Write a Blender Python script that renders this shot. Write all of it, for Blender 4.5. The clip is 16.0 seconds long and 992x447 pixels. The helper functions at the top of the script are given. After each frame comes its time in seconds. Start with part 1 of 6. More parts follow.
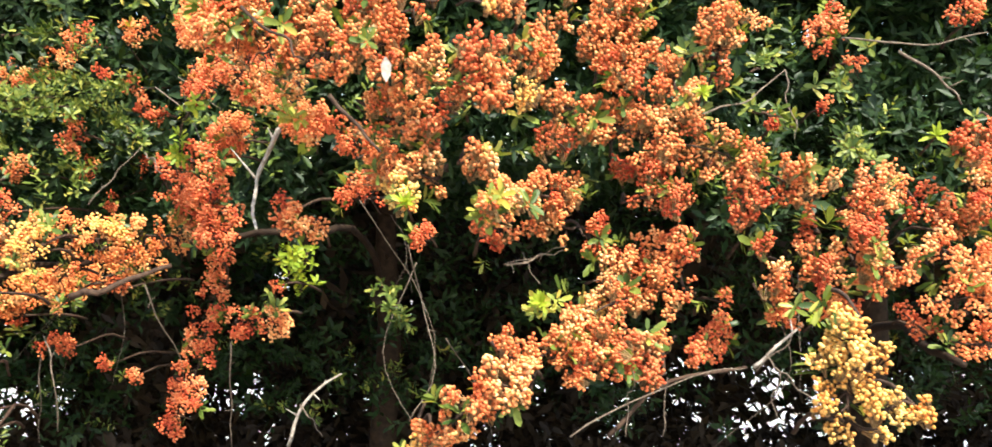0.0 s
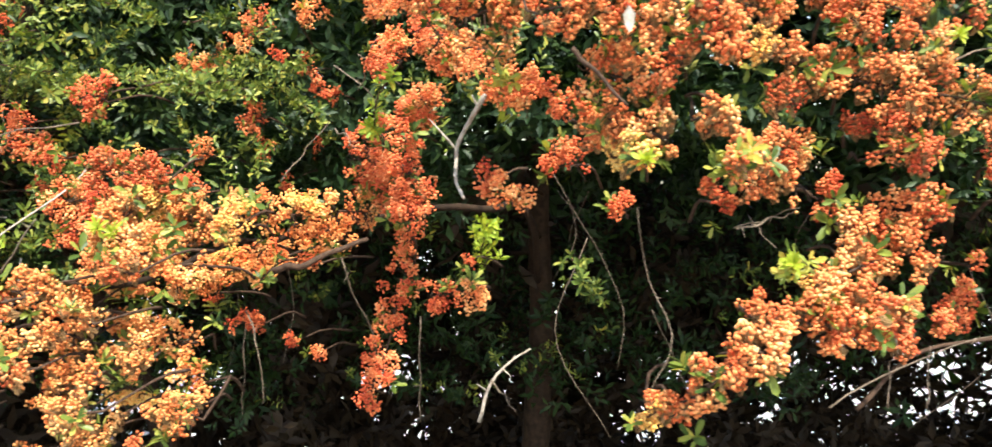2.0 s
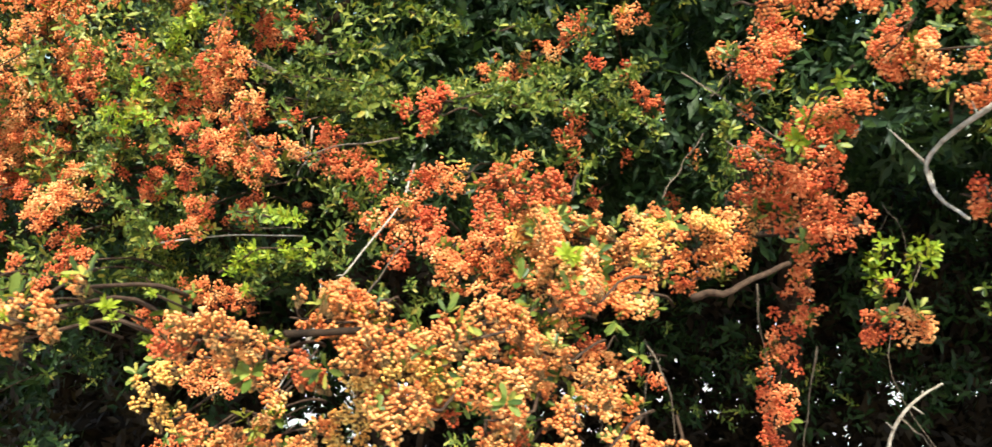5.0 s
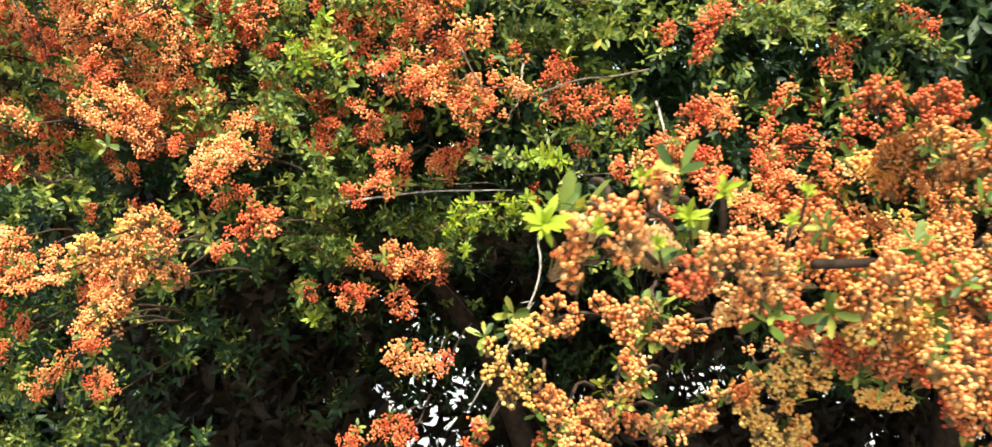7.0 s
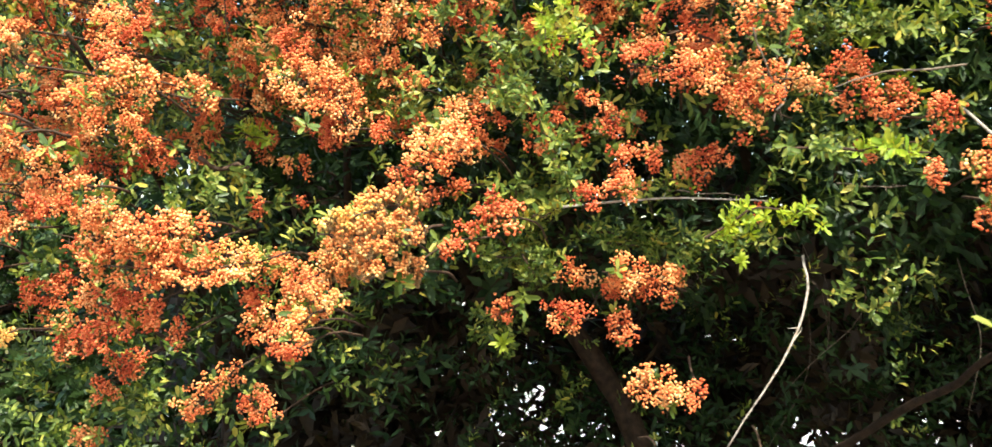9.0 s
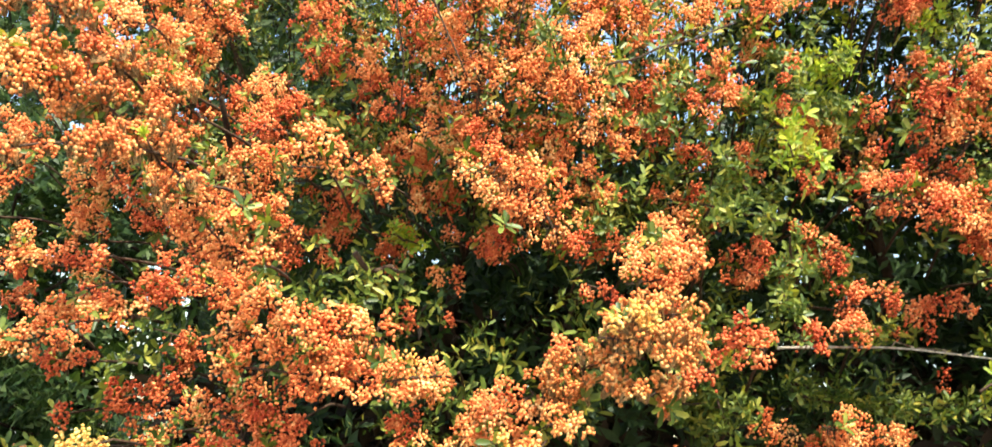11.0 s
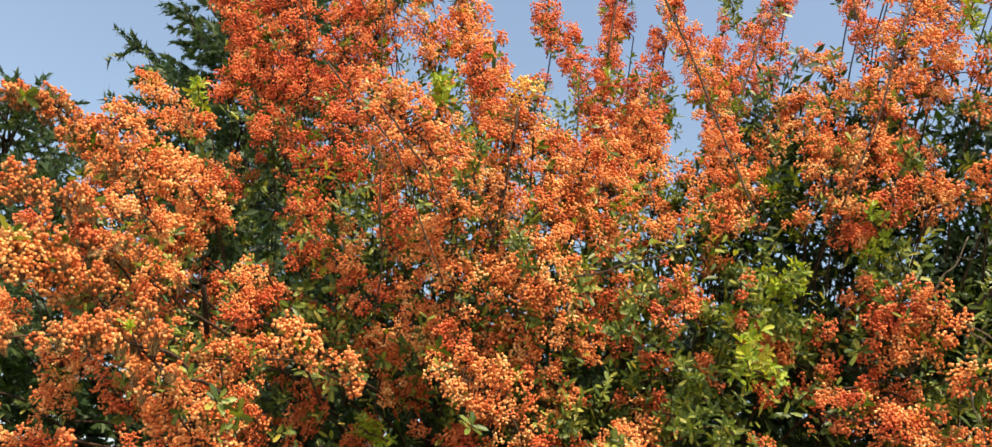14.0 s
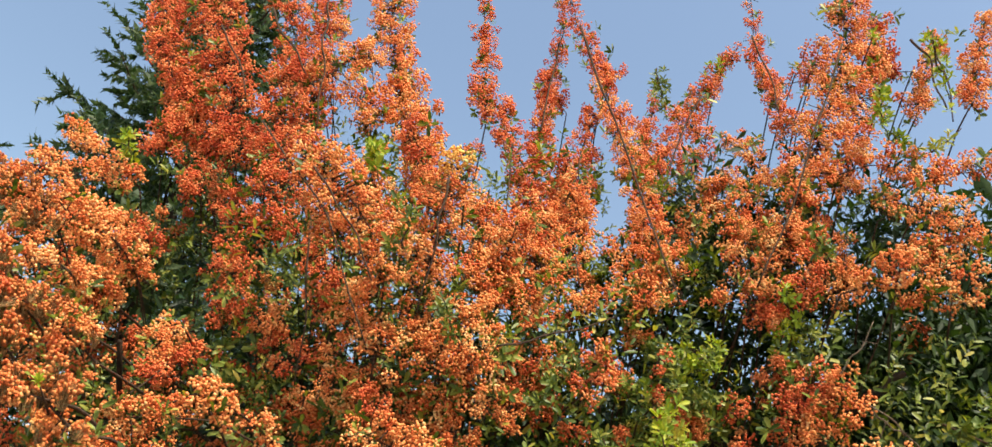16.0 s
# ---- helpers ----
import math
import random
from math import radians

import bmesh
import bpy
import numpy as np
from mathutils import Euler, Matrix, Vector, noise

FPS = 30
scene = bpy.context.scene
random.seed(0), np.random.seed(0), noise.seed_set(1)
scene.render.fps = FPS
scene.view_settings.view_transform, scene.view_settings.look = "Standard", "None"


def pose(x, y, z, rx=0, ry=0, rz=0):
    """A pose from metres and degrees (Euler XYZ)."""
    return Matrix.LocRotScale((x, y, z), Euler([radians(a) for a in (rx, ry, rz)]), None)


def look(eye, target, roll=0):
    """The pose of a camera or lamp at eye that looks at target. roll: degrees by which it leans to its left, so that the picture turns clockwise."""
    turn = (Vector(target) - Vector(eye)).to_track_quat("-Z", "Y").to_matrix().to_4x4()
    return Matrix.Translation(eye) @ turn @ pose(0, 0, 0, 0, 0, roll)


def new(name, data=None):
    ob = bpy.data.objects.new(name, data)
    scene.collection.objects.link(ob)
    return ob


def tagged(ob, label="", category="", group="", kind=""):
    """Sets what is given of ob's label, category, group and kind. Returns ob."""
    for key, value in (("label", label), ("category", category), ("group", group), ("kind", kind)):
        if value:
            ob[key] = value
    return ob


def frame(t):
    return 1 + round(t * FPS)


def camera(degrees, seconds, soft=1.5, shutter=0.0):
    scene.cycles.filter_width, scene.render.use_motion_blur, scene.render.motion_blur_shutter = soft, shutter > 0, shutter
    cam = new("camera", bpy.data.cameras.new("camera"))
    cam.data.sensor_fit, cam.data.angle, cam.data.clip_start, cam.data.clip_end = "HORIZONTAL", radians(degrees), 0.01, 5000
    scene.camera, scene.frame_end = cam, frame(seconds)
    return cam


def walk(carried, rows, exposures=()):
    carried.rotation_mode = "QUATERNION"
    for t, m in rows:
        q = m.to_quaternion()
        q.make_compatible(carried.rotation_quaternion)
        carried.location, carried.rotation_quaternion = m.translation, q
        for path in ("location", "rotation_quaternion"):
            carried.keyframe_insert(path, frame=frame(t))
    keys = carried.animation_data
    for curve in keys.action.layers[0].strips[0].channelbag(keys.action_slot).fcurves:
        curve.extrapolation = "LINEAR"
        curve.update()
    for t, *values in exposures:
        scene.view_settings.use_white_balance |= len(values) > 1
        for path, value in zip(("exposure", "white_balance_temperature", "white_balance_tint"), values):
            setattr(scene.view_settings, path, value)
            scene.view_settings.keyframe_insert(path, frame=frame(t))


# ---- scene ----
cam = camera(58, 16.0, soft=1.5, shutter=0.3)
PATH = [
    (0, (0.042, 0.121, 1.601), (-0.085, 2.116, 1.560), -0.3),
    (0.5, (0.025, 0.122, 1.607), (-0.189, 2.111, 1.593), -1.0),
    (1, (0.010, 0.123, 1.598), (-0.259, 2.105, 1.583), -1.3),
    (1.5, (-0.031, 0.138, 1.583), (-0.349, 2.112, 1.529), -1.5),
    (2, (-0.096, 0.147, 1.574), (-0.464, 2.111, 1.510), -1.5),
    (2.5, (-0.191, 0.150, 1.570), (-0.630, 2.101, 1.538), -1.6),
    (3, (-0.286, 0.159, 1.573), (-0.737, 2.108, 1.562), -2.5),
    (3.2, (-0.320, 0.163, 1.573), (-0.765, 2.113, 1.565), -2.8),
    (5.3, (-0.685, 0.154, 1.607), (-1.218, 2.081, 1.563), -1.8),
    (5.5, (-0.747, 0.156, 1.600), (-1.276, 2.084, 1.556), -1.8),
    (6, (-0.895, 0.145, 1.602), (-1.414, 2.074, 1.513), -2.7),
    (6.5, (-1.032, 0.161, 1.562), (-1.531, 2.094, 1.440), -2.6),
    (7, (-1.139, 0.246, 1.548), (-1.600, 2.191, 1.482), -3.1),
    (7.5, (-1.244, 0.313, 1.495), (-1.695, 2.262, 1.492), -2.6),
    (8, (-1.387, 0.301, 1.497), (-1.806, 2.256, 1.513), -2.0),
    (8.2, (-1.456, 0.293, 1.502), (-1.867, 2.250, 1.518), -1.3),
    (10.3, (-1.944, 0.500, 1.338), (-2.292, 2.438, 1.687), 2.0),
    (10.5, (-2.029, 0.501, 1.350), (-2.298, 2.444, 1.737), 2.5),
    (11, (-2.098, 0.494, 1.359), (-2.297, 2.417, 1.868), 4.6),
    (11.5, (-2.082, 0.476, 1.362), (-2.250, 2.374, 1.969), 4.9),
    (12, (-2.075, 0.458, 1.368), (-2.231, 2.333, 2.048), 5.2),
    (12.5, (-2.087, 0.441, 1.373), (-2.237, 2.292, 2.116), 6.1),
    (13, (-2.102, 0.435, 1.369), (-2.248, 2.256, 2.185), 6.7),
    (13.5, (-2.108, 0.433, 1.369), (-2.260, 2.232, 2.229), 7.0),
    (14, (-2.100, 0.430, 1.374), (-2.256, 2.217, 2.257), 7.1),
    (14.5, (-2.102, 0.435, 1.368), (-2.241, 2.203, 2.293), 7.1),
    (15, (-2.096, 0.441, 1.367), (-2.181, 2.188, 2.335), 6.5),
    (15.5, (-2.089, 0.424, 1.369), (-2.127, 2.155, 2.369), 6.9),
    (16, (-2.092, 0.411, 1.370), (-2.113, 2.128, 2.397), 7.7),
]
walk(cam, [(t, look(eye, target, roll)) for t, eye, target, roll in PATH], exposures=[(0, 1.45, 6120, 12), (3, 1.40, 6120, 9), (5.5, 1.18, 6220, 5), (8, 1.50, 6270, 6), (10.5, 1.55, 6400, 6), (12, 1.11, 6950, 11), (14, 0.71, 7150, 12), (16, 0.64, 6850, 10)])

# ---- light ----
SUN_UP, SUN_TURN = radians(58), radians(150)   # height, and turn from +y towards +x
world = bpy.data.worlds.new("sky")
scene.world = world
world.use_nodes = True
wn = world.node_tree
sky = wn.nodes.new("ShaderNodeTexSky")
sky.sky_type, sky.sun_disc, sky.sun_elevation, sky.sun_rotation = "NISHITA", False, SUN_UP, SUN_TURN
sky.air_density, sky.dust_density, sky.ozone_density = 1.5, 1.8, 1.0
wn.nodes["Background"].inputs["Strength"].default_value = 0.138
wn.links.new(sky.outputs[0], wn.nodes["Background"].inputs["Color"])
sun = new("sun", bpy.data.lights.new("sun", "SUN"))
sun.data.energy, sun.data.angle, sun.data.color = 4.4, radians(0.53), (1.0, 0.93, 0.80)
sun_way = Vector((math.sin(SUN_TURN) * math.cos(SUN_UP), math.cos(SUN_TURN) * math.cos(SUN_UP), math.sin(SUN_UP)))
sun.matrix_world = look(sun_way * 20, (0, 0, 0))


# ---- materials ----
def material(name, rough=0.6):
    m = bpy.data.materials.new(name)
    m.use_nodes = True
    n = m.node_tree.nodes
    b = n["Principled BSDF"]
    b.inputs["Roughness"].default_value = rough
    return m, n, m.node_tree.links, b


def ramp_node(n, stops):
    r = n.new("ShaderNodeValToRGB")
    while len(r.color_ramp.elements) < len(stops):
        r.color_ramp.elements.new(0.5)
    for e, (p, c) in zip(r.color_ramp.elements, stops):
        e.position, e.color = p, (*c, 1)
    return r


def berry_material(name, stops):
    """Waxy fruit: each berry has its own ripeness, lit and shaded tones put into its colour in patches, a dark dried
    calyx at its tip and a bloom that dulls the shine.
    """
    m, n, l, b = material(name, 0.38)
    geo, info = n.new("ShaderNodeNewGeometry"), n.new("ShaderNodeObjectInfo")
    mix = n.new("ShaderNodeMath")
    mix.operation = "MULTIPLY_ADD"
    mix.inputs[1].default_value = 0.38
    l.new(geo.outputs["Random Per Island"], mix.inputs[0])
    # patches of pale and red tone imitate lit and shaded sides of bunches
    patch, patch_at = n.new("ShaderNodeTexNoise"), n.new("ShaderNodeTexCoord")
    patch.inputs["Scale"].default_value, patch.inputs["Detail"].default_value = 26, 3
    l.new(patch_at.outputs["Object"], patch.inputs["Vector"])
    part_of = n.new("ShaderNodeMapRange")
    part_of.inputs["From Min"].default_value, part_of.inputs["From Max"].default_value = 0.36, 0.64
    part_of.inputs["To Max"].default_value = 0.55
    l.new(patch.outputs["Fac"], part_of.inputs["Value"])
    whole = n.new("ShaderNodeMath")
    whole.operation = "MULTIPLY_ADD"
    whole.inputs[1].default_value = 0.08
    l.new(info.outputs["Random"], whole.inputs[0])
    l.new(part_of.outputs[0], whole.inputs[2])
    l.new(whole.outputs[0], mix.inputs[2])
    ramp = ramp_node(n, stops)
    l.new(mix.outputs[0], ramp.inputs[0])
    uv, sep = n.new("ShaderNodeUVMap"), n.new("ShaderNodeSeparateXYZ")
    uv.uv_map = "berry"
    l.new(uv.outputs[0], sep.inputs[0])
    tip = n.new("ShaderNodeMapRange")
    tip.inputs["From Min"].default_value, tip.inputs["From Max"].default_value = 0.90, 0.985
    l.new(sep.outputs["Y"], tip.inputs["Value"])
    dark = n.new("ShaderNodeMix")
    dark.data_type = "RGBA"
    dark.inputs["B"].default_value = (0.06, 0.025, 0.012, 1)
    l.new(tip.outputs[0], dark.inputs["Factor"])
    grain, coord = n.new("ShaderNodeTexNoise"), n.new("ShaderNodeTexCoord")
    grain.inputs["Scale"].default_value = 420
    l.new(coord.outputs["Object"], grain.inputs["Vector"])
    spot = n.new("ShaderNodeMix")
    spot.data_type, spot.blend_type = "RGBA", "OVERLAY"
    spot.inputs["Factor"].default_value = 0.25
    l.new(ramp.outputs[0], spot.inputs["A"])
    l.new(grain.outputs["Fac"], spot.inputs["B"])
    l.new(spot.outputs["Result"], dark.inputs["A"])
    l.new(dark.outputs["Result"], b.inputs["Base Color"])
    rough = n.new("ShaderNodeMapRange")
    rough.inputs["To Min"].default_value, rough.inputs["To Max"].default_value = 0.5, 0.7
    l.new(grain.outputs["Fac"], rough.inputs["Value"])
    l.new(rough.outputs[0], b.inputs["Roughness"])
    b.inputs["Subsurface Weight"].default_value = 0.0
    b.inputs["Specular IOR Level"].default_value = 0.16
    b.inputs["Coat Weight"].default_value, b.inputs["Coat Roughness"].default_value = 0.0, 0.45
    return m


berry_orange = berry_material("berry_orange", [(0, (0.42, 0.058, 0.020)), (0.3, (0.70, 0.165, 0.048)), (0.7, (0.87, 0.36, 0.115)), (1, (0.95, 0.67, 0.30))])
berry_red = berry_material("berry_red", [(0, (0.34, 0.037, 0.018)), (0.35, (0.60, 0.106, 0.036)), (0.75, (0.80, 0.240, 0.080)), (1, (0.90, 0.48, 0.20))])
berry_gold = berry_material("berry_gold", [(0, (0.78, 0.25, 0.05)), (0.3, (0.86, 0.40, 0.085)), (0.7, (0.91, 0.56, 0.15)), (1, (0.93, 0.70, 0.25))])
berry_amber = berry_material("berry_amber", [(0, (0.55, 0.100, 0.028)), (0.3, (0.76, 0.222, 0.058)), (0.7, (0.88, 0.41, 0.128)), (1, (0.95, 0.68, 0.29))])
BERRY = {"o": berry_orange, "a": berry_amber, "r": berry_red, "y": berry_gold}


def leaf_material(name, stops, shine=0.42):
    """Leathery leaf: colour per leaf, lighter midrib, light passing through the blade."""
    m, n, l, b = material(name, shine)
    geo = n.new("ShaderNodeNewGeometry")
    ramp = ramp_node(n, stops)
    l.new(geo.outputs["Random Per Island"], ramp.inputs[0])
    noise_tex, coord = n.new("ShaderNodeTexNoise"), n.new("ShaderNodeTexCoord")
    noise_tex.inputs["Scale"].default_value = 90
    l.new(coord.outputs["Object"], noise_tex.inputs["Vector"])
    mot = n.new("ShaderNodeMix")
    mot.data_type, mot.blend_type = "RGBA", "OVERLAY"
    mot.inputs["Factor"].default_value = 0.35
    l.new(ramp.outputs[0], mot.inputs["A"])
    l.new(noise_tex.outputs["Fac"], mot.inputs["B"])
    l.new(mot.outputs["Result"], b.inputs["Base Color"])
    b.inputs["Specular IOR Level"].default_value = 0.26
    trans, add = n.new("ShaderNodeBsdfTranslucent"), n.new("ShaderNodeMixShader")
    bright = n.new("ShaderNodeMix")
    bright.data_type, bright.blend_type = "RGBA", "MULTIPLY"
    bright.inputs["Factor"].default_value = 1.0
    bright.inputs["B"].default_value = (1.5, 1.5, 0.5, 1)
    l.new(mot.outputs["Result"], bright.inputs["A"])
    l.new(bright.outputs["Result"], trans.inputs["Color"])
    add.inputs[0].default_value = 0.25
    l.new(b.outputs[0], add.inputs[1])
    l.new(trans.outputs[0], add.inputs[2])
    l.new(add.outputs[0], n["Material Output"].inputs["Surface"])
    return m


leaf_green = leaf_material("leaf_green", [(0, (0.038, 0.068, 0.012)), (0.42, (0.098, 0.140, 0.022)), (0.76, (0.20, 0.235, 0.040)), (0.93, (0.34, 0.33, 0.062)), (1, (0.42, 0.33, 0.055))])
# leaf_green's leaf again, the hedge's inner shade put into a darker colour
leaf_shade_dark = leaf_material("leaf_shade_dark", [(0, (0.012, 0.028, 0.008)), (0.6, (0.024, 0.050, 0.013)), (1, (0.042, 0.07, 0.018))], 0.5)
# withered brown, darkened almost to black so the colour carries the hollow's shade
leaf_withered_shade = leaf_material("leaf_withered_shade", [(0, (0.016, 0.010, 0.006)), (0.6, (0.030, 0.019, 0.010)), (1, (0.05, 0.032, 0.016))], 0.6)
leaf_young = leaf_material("leaf_young", [(0, (0.14, 0.22, 0.014)), (0.5, (0.25, 0.32, 0.020)), (1, (0.42, 0.40, 0.028))], 0.5)
leaf_gold = leaf_material("leaf_gold", [(0, (0.20, 0.25, 0.04)), (0.5, (0.34, 0.34, 0.05)), (1, (0.46, 0.32, 0.05))], 0.45)
needle_green = leaf_material("needle_green", [(0, (0.018, 0.042, 0.012)), (0.6, (0.038, 0.070, 0.020)), (1, (0.09, 0.125, 0.042))], 0.45)


def bark_material(name, dark, light, scale=60):
    m, n, l, b = material(name, 0.85)
    b.inputs["Specular IOR Level"].default_value = 0.15
    coord, tex, tex2 = n.new("ShaderNodeTexCoord"), n.new("ShaderNodeTexNoise"), n.new("ShaderNodeTexNoise")
    tex.inputs["Scale"].default_value, tex.inputs["Detail"].default_value = scale, 6
    tex2.inputs["Scale"].default_value = scale * 6
    for t in (tex, tex2):
        l.new(coord.outputs["Object"], t.inputs["Vector"])
    ramp = ramp_node(n, [(0.3, dark), (0.7, light)])
    l.new(tex.outputs["Fac"], ramp.inputs[0])
    l.new(ramp.outputs[0], b.inputs["Base Color"])
    bump = n.new("ShaderNodeBump")
    bump.inputs["Strength"].default_value, bump.inputs["Distance"].default_value = 0.6, 0.002
    l.new(tex2.outputs["Fac"], bump.inputs["Height"])
    l.new(bump.outputs[0], b.inputs["Normal"])
    return m


bark = bark_material("bark", (0.012, 0.007, 0.004), (0.040, 0.024, 0.013))
twig_bark = bark_material("twig_bark", (0.035, 0.020, 0.013), (0.09, 0.055, 0.033), 140)
dead_wood = bark_material("dead_wood", (0.22, 0.18, 0.13), (0.50, 0.44, 0.36), 120)
dry_twig = bark_material("dry_twig", (0.09, 0.065, 0.042), (0.22, 0.17, 0.12), 160)
stalk = bark_material("stalk", (0.22, 0.12, 0.05), (0.38, 0.24, 0.10), 200)
dry_fluff = bark_material("dry_fluff", (0.24, 0.125, 0.040), (0.38, 0.22, 0.085), 150)

ground_mat, gn, gl, gb = material("pale_gravel", 0.9)
gc, g1, g2 = gn.new("ShaderNodeTexCoord"), gn.new("ShaderNodeTexNoise"), gn.new("ShaderNodeTexVoronoi")
g1.inputs["Scale"].default_value, g2.inputs["Scale"].default_value = 0.8, 60
gr = ramp_node(gn, [(0.3, (0.42, 0.40, 0.37)), (0.7, (0.62, 0.60, 0.57))])
gm = gn.new("ShaderNodeMix")
gm.data_type, gm.blend_type = "RGBA", "MULTIPLY"
gm.inputs["Factor"].default_value = 0.5
gl.new(gc.outputs["Object"], g1.inputs["Vector"]), gl.new(gc.outputs["Object"], g2.inputs["Vector"])
gl.new(g1.outputs["Fac"], gr.inputs[0]), gl.new(gr.outputs[0], gm.inputs["A"]), gl.new(g2.outputs["Color"], gm.inputs["B"])
gl.new(gm.outputs["Result"], gb.inputs["Base Color"])


# ---- mesh tools ----
def mesh_from(name, verts, tris, mat, uv=None, smooth=True):
    me = bpy.data.meshes.new(name)
    verts, tris = np.asarray(verts, np.float32), np.asarray(tris, np.int32)
    me.vertices.add(len(verts)), me.loops.add(tris.size), me.polygons.add(len(tris))
    me.vertices.foreach_set("co", verts.ravel())
    me.loops.foreach_set("vertex_index", tris.ravel())
    me.polygons.foreach_set("loop_start", np.arange(0, tris.size, 3, dtype=np.int32))
    me.polygons.foreach_set("use_smooth", np.full(len(tris), smooth))
    if uv is not None:
        layer = me.uv_layers.new(name="berry")
        layer.data.foreach_set("uv", np.asarray(uv, np.float32)[tris.ravel()].ravel())
    me.update()
    me.materials.append(mat)
    return me


def part(name, me, parent=None, label=""):
    ob = new(name, me)
    ob.parent = parent
    return tagged(ob, label)


def tube(pts, radii, sides=6):
    """A tapered round stem through points: vertices and triangles, closed at both ends."""
    pts = np.asarray(pts, float)
    n = len(pts)
    radii = np.broadcast_to(np.asarray(radii, float), (n,)) if np.ndim(radii) else np.full(n, radii)
    tang = np.gradient(pts, axis=0)
    tang /= np.linalg.norm(tang, axis=1)[:, None] + 1e-9
    side = np.cross(tang, (0.31, 0.17, 0.94))
    side /= np.linalg.norm(side, axis=1)[:, None] + 1e-9
    up = np.cross(side, tang)
    a = np.linspace(0, 2 * np.pi, sides, endpoint=False)
    ring = side[:, None] * np.cos(a)[None, :, None] + up[:, None] * np.sin(a)[None, :, None]
    v = (pts[:, None] + ring * radii[:, None, None]).reshape(-1, 3)
    i, j = np.meshgrid(np.arange(n - 1), np.arange(sides), indexing="ij")
    p, q = (i * sides + j).ravel(), (i * sides + (j + 1) % sides).ravel()
    tris = np.concatenate([np.stack([p, q, q + sides], 1), np.stack([p, q + sides, p + sides], 1)])
    caps = [(0, k + 1, k) for k in range(1, sides - 1)] + [((n - 1) * sides, (n - 1) * sides + k, (n - 1) * sides + k + 1) for k in range(1, sides - 1)]
    return v, np.concatenate([tris, np.array(caps)])


def joined(pieces):
    vs, ts, off = [], [], 0
    for v, t in pieces:
        vs.append(v), ts.append(np.asarray(t) + off)
        off += len(v)
    return np.concatenate(vs), np.concatenate(ts)


def smooth_line(pts, n):
    """A line through the points, rounded at each."""
    p = np.asarray(pts, float)
    if len(p) == 2:
        return p[0] + (p[1] - p[0]) * np.linspace(0, 1, n)[:, None]
    q = np.concatenate([[2 * p[0] - p[1]], p, [2 * p[-1] - p[-2]]])
    out = []
    for u in np.linspace(0, len(p) - 1, n):
        k = min(int(u), len(p) - 2)
        f = u - k
        a, b, c, d = q[k:k + 4]
        out.append(0.5 * (2 * b + (c - a) * f + (2 * a - 5 * b + 4 * c - d) * f * f + (3 * b - a - 3 * c + d) * f ** 3))
    return np.array(out)


def wobble(line, amount, seed):
    """The line with knees and bends, as grown wood has."""
    r = np.random.default_rng(seed)
    k = r.normal(0, amount, (max(3, len(line) // 2), 3))
    x = np.linspace(0, 1, len(line))
    bend = np.stack([np.interp(x, np.linspace(0, 1, len(k)), k[:, c]) for c in range(3)], 1)
    return line + bend * np.minimum(1, 4 * np.minimum(x, 1 - x))[:, None]


def frames_from(axis, r):
    """Rotations that turn +z to the given axes, with a random spin."""
    z = axis / np.linalg.norm(axis, axis=1)[:, None]
    t = r.normal(size=z.shape)
    x = np.cross(t, z)
    x /= np.linalg.norm(x, axis=1)[:, None] + 1e-9
    return np.stack([x, np.cross(z, x), z], 2)


def spread(tv, tt, where, turn, scale, uv=None):
    """One small mesh set down many times, as arrays."""
    n = len(where)
    v = np.einsum("nij,kj->nki", turn, tv) * scale[:, None, None] + where[:, None]
    t = tt[None] + (np.arange(n) * len(tv))[:, None, None]
    return v.reshape(-1, 3), t.reshape(-1, 3), None if uv is None else np.tile(uv, (n, 1))


# ---- small pieces: berry clusters, leaves, shoots ----
def ball(rings, around):
    v, t = [(0, 0, 1)], []
    for i in range(1, rings):
        th = math.pi * i / rings
        for j in range(around):
            ph = 2 * math.pi * (j + 0.5 * (i % 2)) / around
            v.append((math.sin(th) * math.cos(ph), math.sin(th) * math.sin(ph), math.cos(th)))
    v.append((0, 0, -1))
    for j in range(around):
        t.append((0, 1 + j, 1 + (j + 1) % around))
        last = 1 + (rings - 2) * around
        t.append((last + (j + 1) % around, last + j, len(v) - 1))
        for i in range(rings - 2):
            a, b = 1 + i * around, 1 + (i + 1) * around
            k = (j + 1) % around
            if i % 2 == 0:
                t += [(a + j, b + j, a + k), (a + k, b + j, b + k)]
            else:
                t += [(a + j, b + j, b + k), (a + j, b + k, a + k)]
    v = np.array(v, float)
    return v, np.array(t), np.stack([np.full(len(v), 0.5), (v[:, 2] + 1) / 2], 1)


FINE, COARSE, TINY, DOT = ball(4, 5), ball(3, 4), ball(2, 4), ball(2, 3)


